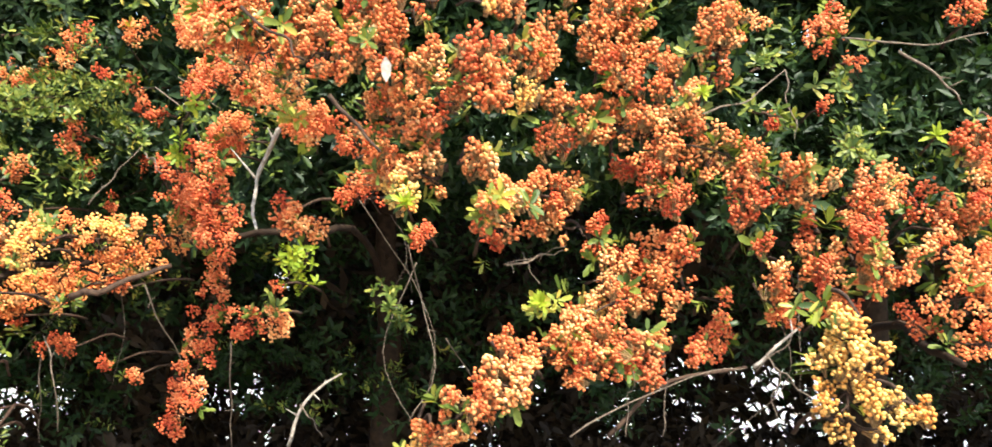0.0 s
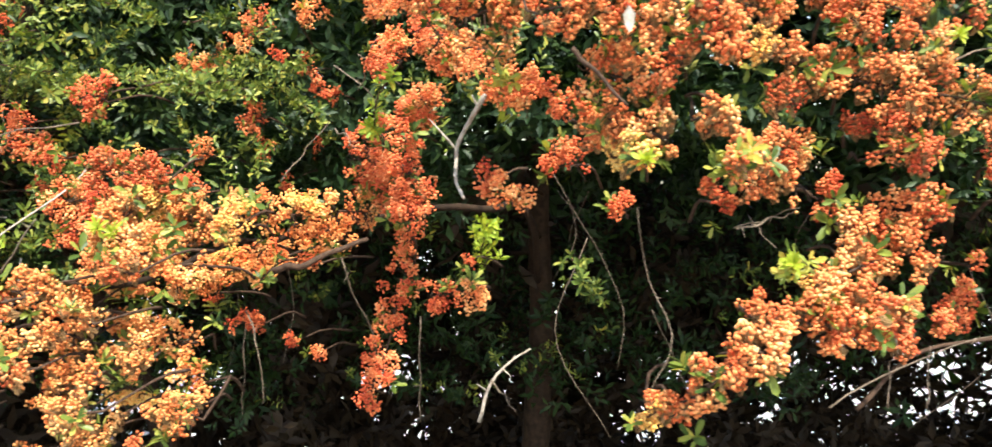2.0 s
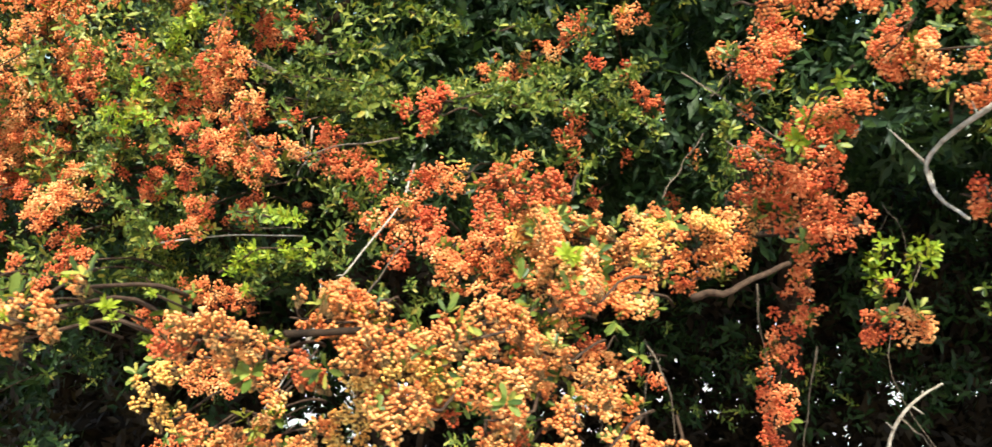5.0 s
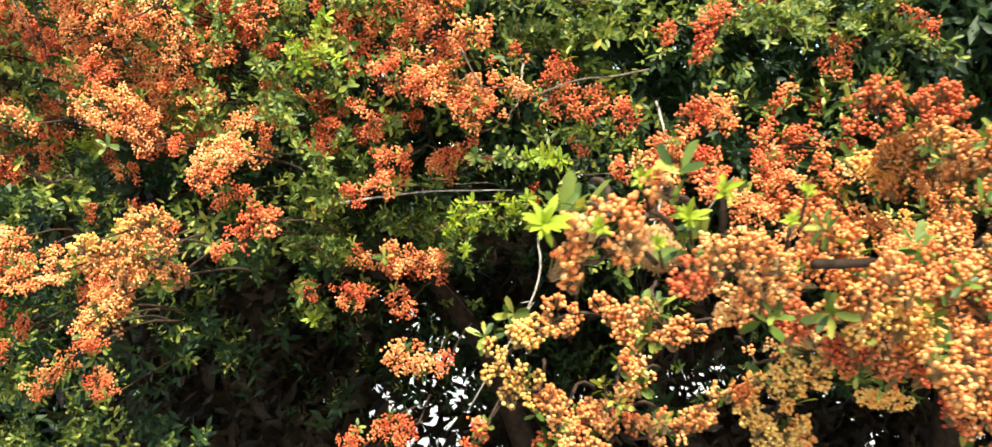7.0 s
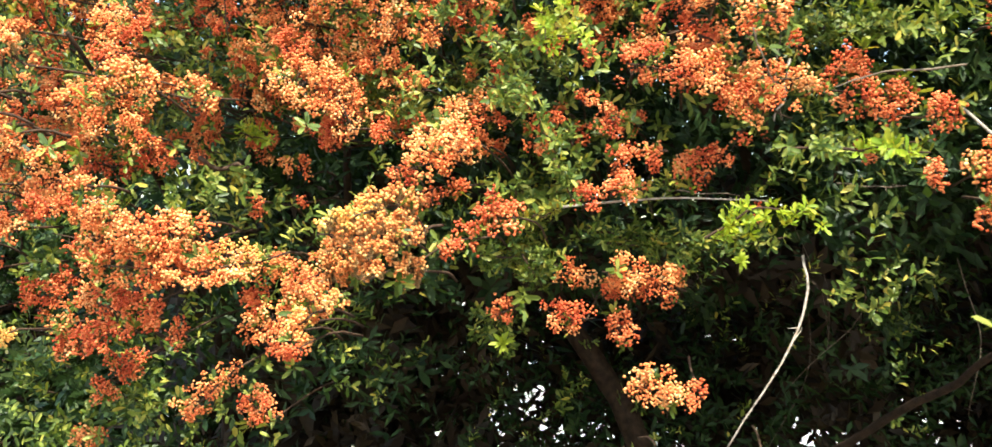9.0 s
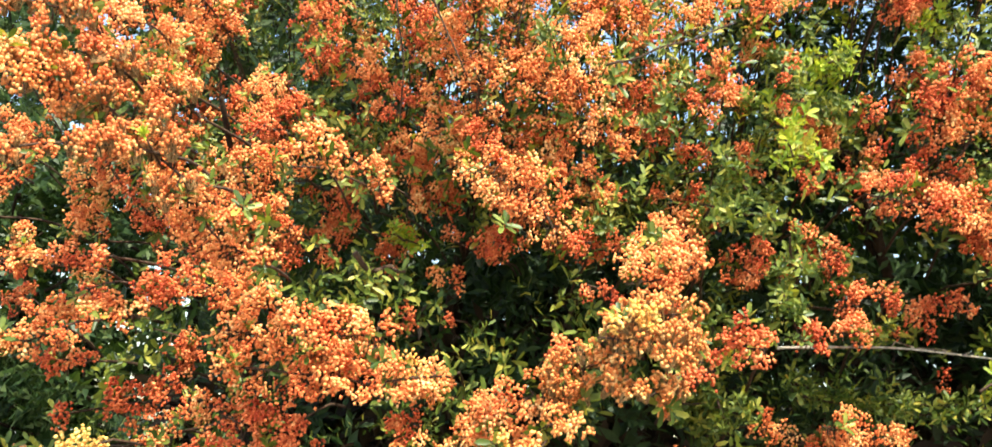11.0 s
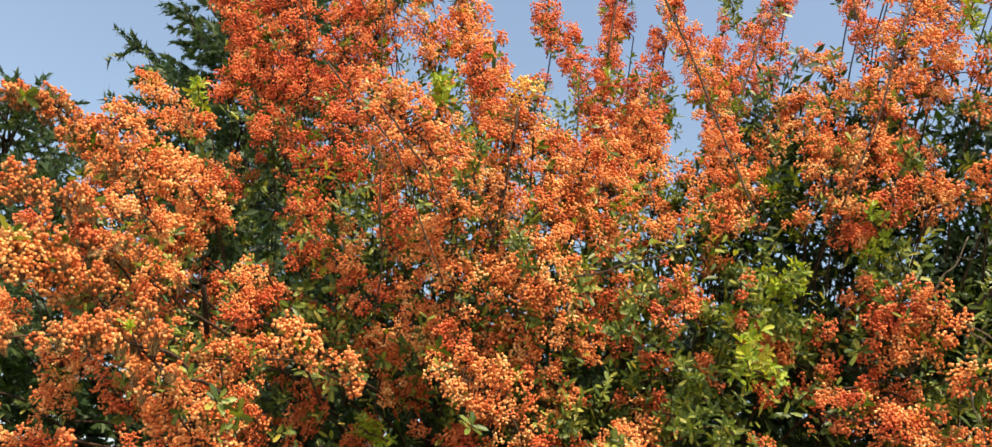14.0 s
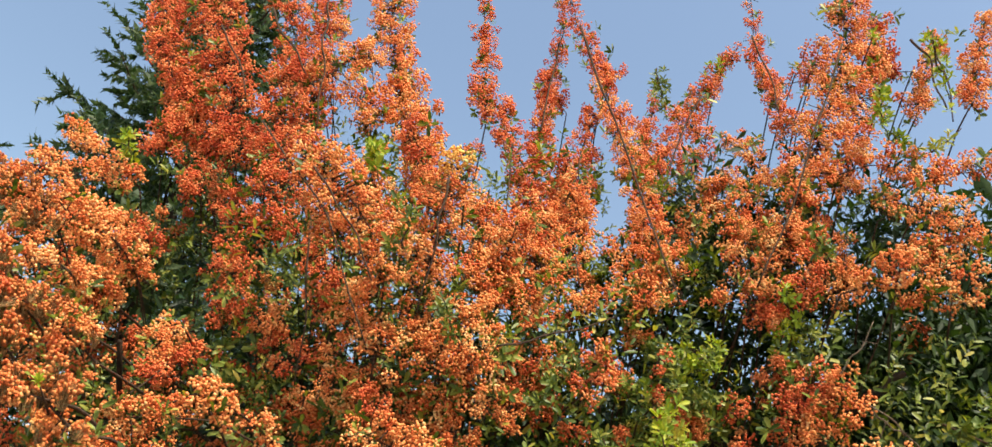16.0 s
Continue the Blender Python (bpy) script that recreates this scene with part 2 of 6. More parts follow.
def cluster(seed, berry, count):
    """A domed bunch of berries, each on its own thin stalk; +z is the way it faces."""
    r = np.random.default_rng(seed)
    size = 0.0028
    where = []
    wide = size * 0.84 * math.sqrt(count)
    tries = 0
    while len(where) < count and tries < 4000:
        tries += 1
        p = r.uniform(-1, 1, 2) * wide
        d = math.hypot(*p) / wide
        if d > 1:
            continue
        q = np.array([p[0], p[1], 0.55 * wide * (1 - d * d) + r.normal(0, 0.0048)])
        if all(np.linalg.norm(q - w) > size * 1.22 for w in where):
            where.append(q)
    where = np.array(where)
    out = where - np.array([0, 0, -0.018])
    axis = out / np.linalg.norm(out, axis=1)[:, None] + r.normal(0, 0.25, out.shape)
    scale = size * r.uniform(0.82, 1.14, len(where))
    v, t, uv = spread(berry[0] * (1, 1, 0.9), berry[1], where, frames_from(axis, r), scale, berry[2])
    stems = []
    for w in where:
        low = np.array([w[0] * 0.25, w[1] * 0.25, -0.016])
        sv, st = tube([low, w * (1, 1, 0.9)], 0.0005, 3)
        stems.append((sv, st[:6]))
    sv, st = joined(stems)
    return v, t, uv, sv, st


VARIANTS = 9
TEMPLATES = {kind: [cluster(seed + i, berry, 7 + 2 * i) for i in range(VARIANTS)] for kind, seed, berry in (("fine", 10, FINE), ("coarse", 50, COARSE), ("tiny", 90, TINY), ("dot", 90, DOT))}


def two_part_mesh(name, v, t, uv, sv, st, mat):
    """Berries and their stalks as one mesh with two materials."""
    verts, tris = np.concatenate([v, sv]), np.concatenate([t, st + len(v)])
    me = mesh_from(name, verts, tris, mat, np.concatenate([uv, np.full((len(sv), 2), 0.3)]))
    me.materials.append(stalk)
    me.polygons.foreach_set("material_index", np.r_[np.zeros(len(t), np.int32), np.ones(len(st), np.int32)])
    return me


CLUSTER_MESH = {(d, k, i): two_part_mesh("fruit_head", *TEMPLATES[d][i], BERRY[k]) for d in ("fine", "coarse") for k in BERRY for i in range(VARIANTS)}

# a leaf along +x, 1 long, folded at its midrib and bent down at the tip
LEAF_V = np.array([(0, 0, 0), (0.3, 0.13, 0.03), (0.3, 0, 0), (0.3, -0.13, 0.03), (0.7, 0.16, 0.02), (0.7, 0, -0.03), (0.7, -0.16, 0.02), (1, 0, -0.11)])
LEAF_T = np.array([(0, 2, 1), (0, 3, 2), (1, 2, 5), (1, 5, 4), (2, 3, 6), (2, 6, 5), (4, 5, 7), (5, 6, 7)])
LOW_V = np.array([(0, 0, 0), (0.55, 0.17, 0.03), (1, 0, -0.06), (0.55, -0.17, 0.03)])
LOW_T = np.array([(0, 2, 1), (0, 3, 2)])


def shoot(seed, leaves, long, leaf_long, blade):
    """A leafy shoot along +z: leaves set spirally, smaller towards the tip."""
    r = np.random.default_rng(seed)
    u = (np.arange(leaves) + 0.5) / leaves
    a = np.arange(leaves) * 2.4 + r.normal(0, 0.3, leaves)
    tilt = np.interp(u, [0, 1], [0.15, 0.9]) + r.normal(0, 0.2, leaves)
    x = np.stack([np.cos(a) * np.cos(tilt), np.sin(a) * np.cos(tilt), np.sin(tilt)], 1)
    y = np.stack([-np.sin(a), np.cos(a), np.zeros(leaves)], 1)
    turn = np.stack([x, y, np.cross(x, y)], 2)
    where = np.stack([r.normal(0, 0.002, leaves), r.normal(0, 0.002, leaves), u * long], 1)
    scale = leaf_long * np.interp(u, [0, 0.6, 1], [0.9, 1.1, 0.6]) * r.uniform(0.75, 1.2, leaves)
    v, t, _ = spread(*blade, where, turn, scale)
    return v, t


MID_V = np.array([(0, 0, 0), (0.42, 0.155, 0.035), (0.42, 0, -0.01), (0.42, -0.155, 0.035), (0.84, 0.15, 0.0), (0.84, -0.15, 0.0), (1, 0, -0.07)])
MID_T = np.array([(0, 2, 1), (0, 3, 2), (1, 2, 6), (1, 6, 4), (2, 3, 5), (2, 5, 6)])
SHOOTS = [shoot(100 + i, 14, 0.085, 0.021, (MID_V, MID_T)) for i in range(6)]
LOW_SHOOTS = [shoot(120 + i, 11, 0.10, 0.034, (LOW_V, LOW_T)) for i in range(4)]
ROSETTES = [shoot(140 + i, 9, 0.018, 0.030, (MID_V, MID_T)) for i in range(4)]


def scatter(shoots, where, axis, scale, seed):
    r = np.random.default_rng(seed)
    pick = r.integers(0, len(shoots), len(where))
    out = []
    for k, (v, t) in enumerate(shoots):
        m = pick == k
        if m.any():
            out.append(spread(v, t, where[m], frames_from(axis[m], r), scale[m])[:2])
    return joined(out)


# ---- setting ----
gm_ = bmesh.new()
bmesh.ops.create_grid(gm_, x_segments=40, y_segments=40, size=400)
gme = bpy.data.meshes.new("ground")
gm_.to_mesh(gme)
gme.materials.append(ground_mat)
tagged(new("ground", gme), "pale dry gravel ground in full sun", "ground", kind="structure")


# ---- the shrubs ----
def thing(name, where, label, category, group=""):
    ob = new(name)
    ob.location = where
    return tagged(ob, label, category, group)


SHRUB_X = (-2.55, -1.65, -0.62, 0.45)
LABELS = ("tall firethorn shrub with upright spires of orange berries", "firethorn shrub with arching branches of orange berries",
          "firethorn shrub, hanging red and gold berry branches, dark hollow below", "firethorn shrub with dense drooping orange berry branches")
SHRUBS = [thing("firethorn_shrub", (x, 2.15, 0), lab, "shrub", "firethorn hedge") for x, lab in zip(SHRUB_X, LABELS)]
SINGLE = [0, 0, 0, 0]   # clusters kept as parts of their own, per shrub
COUNT = [0]
PLACED = []


def local(ob, pts):
    return np.asarray(pts, float) - np.array(ob.location)


def trunk(k, pts, radii, seed):
    ob = SHRUBS[k]
    line = wobble(smooth_line(pts, 14), 0.02, seed)
    v, t = tube(local(ob, line), np.interp(np.linspace(0, 1, 14), np.linspace(0, 1, len(radii)), radii), 10)
    return part("trunk", mesh_from("trunk", v, t, bark), ob)


def spray(kind, wide, *pts):
    """A branch through pts, laden with berry clusters out to the given half width."""
    COUNT[0] += 1
    seed = 1000 + COUNT[0]
    r = np.random.default_rng(seed)
    pts = np.asarray(pts, float)
    mid = pts.mean(0)
    k = int(np.argmin([abs(mid[0] - x) for x in SHRUB_X]))
    ob = SHRUBS[k]
    steps = np.linalg.norm(np.diff(pts, axis=0), axis=1).sum()
    line = smooth_line(pts, max(6, int(steps / 0.02)))
    # the wood: from the spray back into the shrub
    if mid[2] > 1.95:
        backwards = line if line[0][2] < line[-1][2] else line[::-1]
        deep = backwards[0] + np.array([r.normal(0, 0.02), 0.2, -0.16])
    else:
        backwards = line if line[0][1] > line[-1][1] else line[::-1]
        deep = backwards[0] + np.array([r.normal(0, 0.02), 0.12 if mid[1] < 1.5 else 0.22, r.uniform(-0.04, 0.04)])
    wood = np.concatenate([smooth_line([deep, (deep + backwards[0]) / 2 + (0, 0.02, 0.01), backwards[0]], 6)[:-1], backwards])
    wood = wobble(wood, 0.004, seed)
    sections = [tube(local(ob, wood), np.linspace(0.0026 if mid[2] < 1.95 else 0.0019, 0.0011, len(wood)), 4)]
    near = mid[1] < 1.62
    dense = 2.3 if mid[1] < 1.0 else 1.82 if near else 1.5
    n = max(2, int(dense * (steps + 1.0 * wide) * 2 * wide / 0.00041))
    u = r.uniform(0, 1, n)
    base = np.stack([np.interp(u, np.linspace(0, 1, len(line)), line[:, c]) for c in range(3)], 1)
    ahead = np.array([np.interp(u, np.linspace(0, 1, len(line)), np.gradient(line[:, c])) for c in range(3)]).T
    ahead /= np.linalg.norm(ahead, axis=1)[:, None] + 1e-9
    across = np.cross(ahead, (0.0, 1.0, 0.05))
    across /= np.linalg.norm(across, axis=1)[:, None] + 1e-9
    a, d = r.uniform(0, 2 * math.pi, n), np.sqrt(r.uniform(0, 1, n)) * wide * np.interp(np.minimum(u, 1 - u), [0, 0.15], [0.7, 1.0])
    along = (np.minimum(u, 1 - u) < 0.12) * r.uniform(-0.5, 0.5, n) * wide
    where = base + across * (np.cos(a) * d)[:, None] + np.array([0, -1, 0.15]) * ((0.3 + 0.7 * np.sin(a)) * d * 0.8)[:, None] + ahead * along[:, None]
    # no fruit where earlier bunches already shut out the light in front
    if PLACED:
        have = np.concatenate(PLACED)
        gap = where[:, None] - have[None]
        shut = ((gap[:, :, 1] > 0.025) & (gap[:, :, 1] < 0.2) & (np.abs(gap[:, :, 0]) < 0.013) & (np.abs(gap[:, :, 2]) < 0.013)).sum(1)
        keep = shut < (2 if near or mid[2] > 1.9 else 1)
        if keep.sum() >= 2:
            where, base, u, n = where[keep], base[keep], u[keep], int(keep.sum())
    PLACED.append(where)
    axis = np.array([0.0, -0.55, 0.75]) + 0.5 * (where - base) / wide + r.normal(0, 0.38, (n, 3))
    turn, scale, pick = frames_from(axis, r), r.uniform(0.85, 1.15, n) * (0.78 if mid[1] < 1.0 else 0.91 if mid[1] < 1.25 else 0.97 if near else 1.12), r.integers(0, VARIANTS, n)
    axis /= np.linalg.norm(axis, axis=1)[:, None]
    for w, b, x in zip(where, base, axis):
        low = w - x * 0.016
        if mid[1] < 1.15:
            sections.append(tube(local(ob, [b, (b + low) / 2 + (0, 0, -0.003), low]), [0.0012, 0.001, 0.0008], 3))
        else:
            sections.append(tube(local(ob, [b, low]), [0.0012, 0.0008], 3))
    branch = part("branch", mesh_from("branch", *joined(sections), twig_bark), ob)
    rest = np.ones(n, bool)
    if near:
        for i in range(n):
            if SINGLE[k] < 300:
                SINGLE[k] += 1
                rest[i] = False
                c = part("fruit_head", CLUSTER_MESH["fine" if mid[1] < 1.12 else "coarse", kind, pick[i]], branch)
                c.matrix_basis = Matrix.LocRotScale(Vector(local(ob, where[i])), Matrix(turn[i].tolist()).to_quaternion(), Vector([scale[i]] * 3))
    if rest.any():
        bv, sv = [], []
        for j in range(VARIANTS):
            m = rest & (pick == j)
            if m.any():
                v, t, uv, s, st = TEMPLATES["coarse" if mid[1] < 1.22 else "tiny" if mid[1] < 1.7 else "dot"][j]
                bv.append(spread(v, t, local(ob, where[m]), turn[m], scale[m], uv))
                if mid[1] < 1.25:
                    sv.append(spread(s, st, local(ob, where[m]), turn[m], scale[m])[:2])
        v, t = joined([b[:2] for b in bv])
        s, st = joined(sv) if sv else (np.zeros((0, 3)), np.zeros((0, 3), int))
        tagged(part("fruit", two_part_mesh("fruit", v, t, np.concatenate([b[2] for b in bv]), s, st, BERRY[kind]), branch), kind="stuff")
    # leaves between the berries
    m = max(1, int(n * 0.12))
    i = r.integers(0, n, m)
    lw = where[i] + r.normal(0, 0.012, (m, 3)) + (0, 0.012, 0)
    la = np.array([0, -0.5, 0.5]) + r.normal(0, 0.6, (m, 3))
    v, t = scatter(ROSETTES, local(ob, lw), la, r.uniform(0.5, 0.85, m), seed)
    tagged(part("leaves", mesh_from("leaves", v, t, leaf_green), branch), kind="stuff")
    return branch


# ---- berry branches ----
spray("r", 0.026, (0.54, 1.26, 1.66), (0.58, 1.27, 1.69))
spray("r", 0.042, (-1.57, 1.88, 2.00), (-1.49, 1.89, 1.98))
spray("o", 0.019, (0.56, 1.36, 1.56), (0.60, 1.30, 1.59))
spray("r", 0.016, (-1.84, 1.93, 1.95), (-1.90, 1.85, 2.01))

spray("o", 0.026, (-3.00, 1.85, 2.23), (-2.91, 1.84, 2.22), (-2.83, 1.83, 2.21), (-2.78, 1.85, 2.22))
spray("o", 0.030, (-2.98, 1.90, 2.35), (-2.94, 1.90, 2.33), (-2.90, 1.90, 2.29), (-2.84, 1.88, 2.26))
spray("o", 0.039, (-3.00, 1.75, 2.13), (-2.94, 1.75, 2.12), (-2.89, 1.75, 2.07), (-2.92, 1.75, 2.04))
spray("o", 0.035, (-2.89, 1.78, 2.12), (-2.81, 1.78, 2.10), (-2.76, 1.78, 2.08))
spray("o", 0.033, (-2.85, 1.72, 1.98), (-2.78, 1.72, 2.01), (-2.71, 1.75, 2.01), (-2.68, 1.78, 1.99))
spray("r", 0.027, (-2.86, 1.95, 2.37), (-2.81, 1.95, 2.36))
spray("r", 0.039, (-2.72, 1.90, 2.25), (-2.69, 1.90, 2.25))
spray("r", 0.051, (-2.72, 1.95, 2.33), (-2.81, 1.98, 2.54), (-2.89, 2.00, 2.67), (-2.99, 2.05, 2.95))
spray("r", 0.062, (-2.65, 1.93, 2.34), (-2.72, 1.95, 2.56), (-2.80, 1.98, 2.74), (-2.88, 2.00, 2.94))
spray("r", 0.044, (-2.85, 1.93, 2.56), (-2.91, 1.95, 2.68), (-2.92, 1.96, 2.77))
spray("r", 0.052, (-2.58, 1.90, 2.34), (-2.59, 1.93, 2.53), (-2.59, 1.95, 2.63), (-2.68, 2.00, 2.86), (-2.77, 2.05, 3.05))
spray("r", 0.047, (-2.50, 1.88, 2.37), (-2.53, 1.90, 2.53), (-2.55, 1.95, 2.71), (-2.59, 2.00, 2.96))
spray("o", 0.048, (-2.50, 1.86, 2.52), (-2.46, 1.88, 2.61), (-2.41, 1.90, 2.62))
spray("o", 0.021, (-2.54, 1.95, 2.73), (-2.50, 1.95, 2.76))
spray("o", 0.052, (-2.27, 1.90, 2.37), (-2.32, 1.93, 2.51), (-2.37, 1.96, 2.65), (-2.42, 2.00, 2.82), (-2.44, 2.05, 3.05))
spray("o", 0.036, (-2.40, 1.93, 2.45), (-2.38, 1.94, 2.55), (-2.33, 1.95, 2.61))
spray("o", 0.032, (-2.48, 1.88, 2.51), (-2.42, 1.90, 2.52), (-2.38, 1.92, 2.51))
spray("o", 0.022, (-2.44, 1.90, 2.46), (-2.39, 1.90, 2.46))
spray("o", 0.017, (-2.31, 1.95, 2.55), (-2.26, 1.95, 2.56))
spray("o", 0.019, (-2.31, 1.92, 2.45), (-2.24, 1.92, 2.46))
spray("r", 0.053, (-2.56, 1.85, 2.22), (-2.51, 1.86, 2.28), (-2.57, 1.88, 2.38))
spray("r", 0.055, (-2.81, 1.97, 2.46), (-2.71, 1.95, 2.41), (-2.63, 1.92, 2.37))
spray("r", 0.041, (-2.84, 1.95, 2.41), (-2.78, 1.95, 2.38))
spray("r", 0.049, (-2.85, 1.98, 2.55), (-2.76, 1.96, 2.49))
spray("o", 0.050, (-2.45, 1.66, 2.21), (-2.37, 1.64, 2.14), (-2.31, 1.64, 2.07), (-2.27, 1.68, 2.00))
spray("o", 0.046, (-2.44, 1.70, 2.23), (-2.40, 1.70, 2.14), (-2.34, 1.70, 2.06))
spray("o", 0.056, (-2.19, 1.70, 2.23), (-2.20, 1.70, 2.14), (-2.21, 1.72, 2.05), (-2.23, 1.75, 1.98))
spray("y", 0.029, (-2.22, 1.67, 2.23), (-2.17, 1.67, 2.22))
spray("o", 0.041, (-2.29, 1.80, 2.21), (-2.27, 1.78, 2.11))
spray("o", 0.039, (-2.28, 1.90, 2.37), (-2.24, 1.85, 2.26))
spray("r", 0.030, (-2.24, 2.20, 3.22), (-2.21, 2.18, 3.01), (-2.19, 2.15, 2.88), (-2.19, 2.12, 2.76), (-2.17, 2.10, 2.66))
spray("r", 0.015, (-2.21, 2.10, 2.56), (-2.16, 2.10, 2.57))
spray("r", 0.039, (-2.14, 2.10, 2.71), (-2.12, 2.08, 2.62), (-2.07, 2.05, 2.50), (-2.05, 2.00, 2.35))
spray("r", 0.027, (-2.00, 2.30, 3.36), (-2.01, 2.25, 3.04), (-2.03, 2.20, 2.86), (-2.03, 2.18, 2.77))
spray("r", 0.036, (-2.03, 2.18, 2.77), (-2.04, 2.12, 2.62), (-2.04, 2.05, 2.47), (-2.04, 1.98, 2.31))
spray("r", 0.020, (-2.01, 2.20, 2.86), (-1.98, 2.20, 2.79))
spray("r", 0.024, (-2.02, 2.15, 3.20), (-1.97, 2.15, 3.06), (-1.93, 2.12, 2.91), (-1.90, 2.10, 2.83))
spray("o", 0.038, (-1.90, 2.10, 2.83), (-1.87, 2.06, 2.67), (-1.84, 2.02, 2.54), (-1.82, 1.96, 2.38), (-1.78, 1.90, 2.20))
spray("r", 0.024, (-1.87, 2.10, 2.87), (-1.89, 2.10, 2.78))
spray("r", 0.038, (-1.91, 2.12, 2.74), (-1.94, 2.08, 2.59), (-1.95, 2.02, 2.44), (-1.96, 1.96, 2.30))
spray("o", 0.046, (-1.83, 1.96, 2.36), (-1.79, 1.92, 2.25), (-1.75, 1.90, 2.16))
spray("o", 0.043, (-1.87, 1.95, 2.29), (-1.84, 1.92, 2.20), (-1.81, 1.90, 2.14))
spray("r", 0.016, (-1.74, 2.25, 2.92), (-1.75, 2.25, 2.86))
spray("r", 0.029, (-1.77, 2.22, 2.81), (-1.77, 2.18, 2.70), (-1.78, 2.10, 2.55))
spray("r", 0.021, (-1.53, 2.20, 3.09), (-1.58, 2.20, 3.00))
spray("r", 0.033, (-1.59, 2.20, 2.99), (-1.64, 2.18, 2.87), (-1.69, 2.15, 2.75), (-1.75, 2.10, 2.61))
spray("r", 0.035, (-1.75, 2.10, 2.61), (-1.77, 2.05, 2.49), (-1.81, 2.00, 2.37))
spray("r", 0.026, (-1.72, 2.16, 2.79), (-1.66, 2.15, 2.75), (-1.63, 2.12, 2.65))
spray("r", 0.030, (-1.68, 2.10, 2.64), (-1.70, 2.08, 2.55))
spray("o", 0.032, (-1.62, 2.05, 2.65), (-1.58, 2.03, 2.62), (-1.55, 2.00, 2.54), (-1.52, 1.98, 2.49))
spray("r", 0.024, (-1.51, 2.15, 3.27), (-1.51, 2.13, 3.07), (-1.51, 2.10, 2.93), (-1.49, 2.08, 2.83))
spray("r", 0.031, (-1.49, 2.08, 2.84), (-1.48, 2.06, 2.74), (-1.48, 2.03, 2.65))
spray("r", 0.016, (-1.52, 2.10, 2.88), (-1.45, 2.08, 2.87), (-1.40, 2.05, 2.87))
spray("r", 0.016, (-1.44, 2.06, 2.89), (-1.38, 2.05, 2.90))
spray("o", 0.056, (-1.39, 1.85, 2.97), (-1.42, 1.83, 2.76), (-1.47, 1.81, 2.58), (-1.52, 1.80, 2.44), (-1.57, 1.78, 2.31))
spray("o", 0.041, (-1.57, 1.78, 2.31), (-1.60, 1.78, 2.21), (-1.65, 1.78, 2.10))
spray("o", 0.047, (-1.33, 1.85, 2.81), (-1.39, 1.84, 2.65), (-1.43, 1.82, 2.50), (-1.47, 1.80, 2.36))
spray("r", 0.033, (-1.42, 1.95, 2.87), (-1.45, 1.95, 2.77))
spray("r", 0.042, (-1.31, 1.90, 2.96), (-1.31, 1.90, 2.84), (-1.30, 1.90, 2.78))
spray("r", 0.017, (-1.30, 1.90, 2.78), (-1.24, 1.90, 2.78))
spray("o", 0.030, (-1.16, 1.90, 2.92), (-1.21, 1.90, 2.78), (-1.25, 1.88, 2.65))
spray("o", 0.037, (-1.07, 1.85, 2.94), (-1.12, 1.85, 2.78), (-1.16, 1.84, 2.65))
spray("r", 0.032, (-1.21, 1.95, 2.79), (-1.25, 1.95, 2.67))
spray("o", 0.037, (-1.48, 1.78, 2.39), (-1.42, 1.76, 2.41), (-1.36, 1.75, 2.40), (-1.31, 1.75, 2.40))
spray("o", 0.036, (-1.42, 1.75, 2.33), (-1.35, 1.73, 2.30), (-1.27, 1.72, 2.29))
spray("o", 0.034, (-1.30, 1.76, 2.40), (-1.21, 1.75, 2.43))
spray("o", 0.031, (-1.41, 1.80, 2.31), (-1.36, 1.80, 2.33))
spray("o", 0.033, (-1.52, 1.72, 2.10), (-1.46, 1.70, 2.13), (-1.41, 1.68, 2.14), (-1.31, 1.66, 2.13))
spray("o", 0.025, (-1.43, 1.72, 2.11), (-1.37, 1.70, 2.11), (-1.29, 1.70, 2.12))
spray("o", 0.030, (-1.39, 1.75, 2.22), (-1.32, 1.74, 2.23), (-1.24, 1.74, 2.26))
spray("r", 0.030, (-1.50, 1.80, 2.27), (-1.55, 1.78, 2.18), (-1.58, 1.76, 2.08))
spray("o", 0.045, (-1.57, 1.95, 2.48), (-1.62, 1.92, 2.36), (-1.65, 1.90, 2.26))
spray("o", 0.026, (-1.66, 2.05, 2.52), (-1.64, 2.00, 2.41))
spray("o", 0.043, (-1.60, 1.85, 2.29), (-1.66, 1.84, 2.18))
spray("o", 0.026, (-1.50, 1.85, 2.35), (-1.54, 1.82, 2.25))
spray("o", 0.032, (-1.62, 2.03, 2.54), (-1.58, 2.00, 2.46))
spray("r", 0.031, (-1.67, 1.86, 2.19), (-1.60, 1.85, 2.17))
spray("o", 0.022, (-1.71, 1.85, 2.13), (-1.65, 1.85, 2.12))
spray("o", 0.025, (-1.95, 1.86, 2.09), (-1.87, 1.85, 2.10), (-1.77, 1.85, 2.11))
spray("r", 0.032, (-1.64, 1.80, 2.08), (-1.60, 1.78, 2.06))
spray("o", 0.058, (-2.02, 1.95, 2.34), (-2.03, 1.90, 2.22), (-2.02, 1.86, 2.11))
spray("o", 0.047, (-1.98, 1.98, 2.38), (-1.96, 1.94, 2.27), (-1.98, 1.88, 2.12))
spray("o", 0.052, (-2.09, 1.92, 2.28), (-2.10, 1.88, 2.16), (-2.10, 1.85, 2.07))
spray("o", 0.043, (-2.14, 1.90, 2.31), (-2.15, 1.85, 2.19), (-2.15, 1.80, 2.07))
spray("o", 0.041, (-2.01, 1.86, 2.10), (-2.03, 1.83, 2.02))
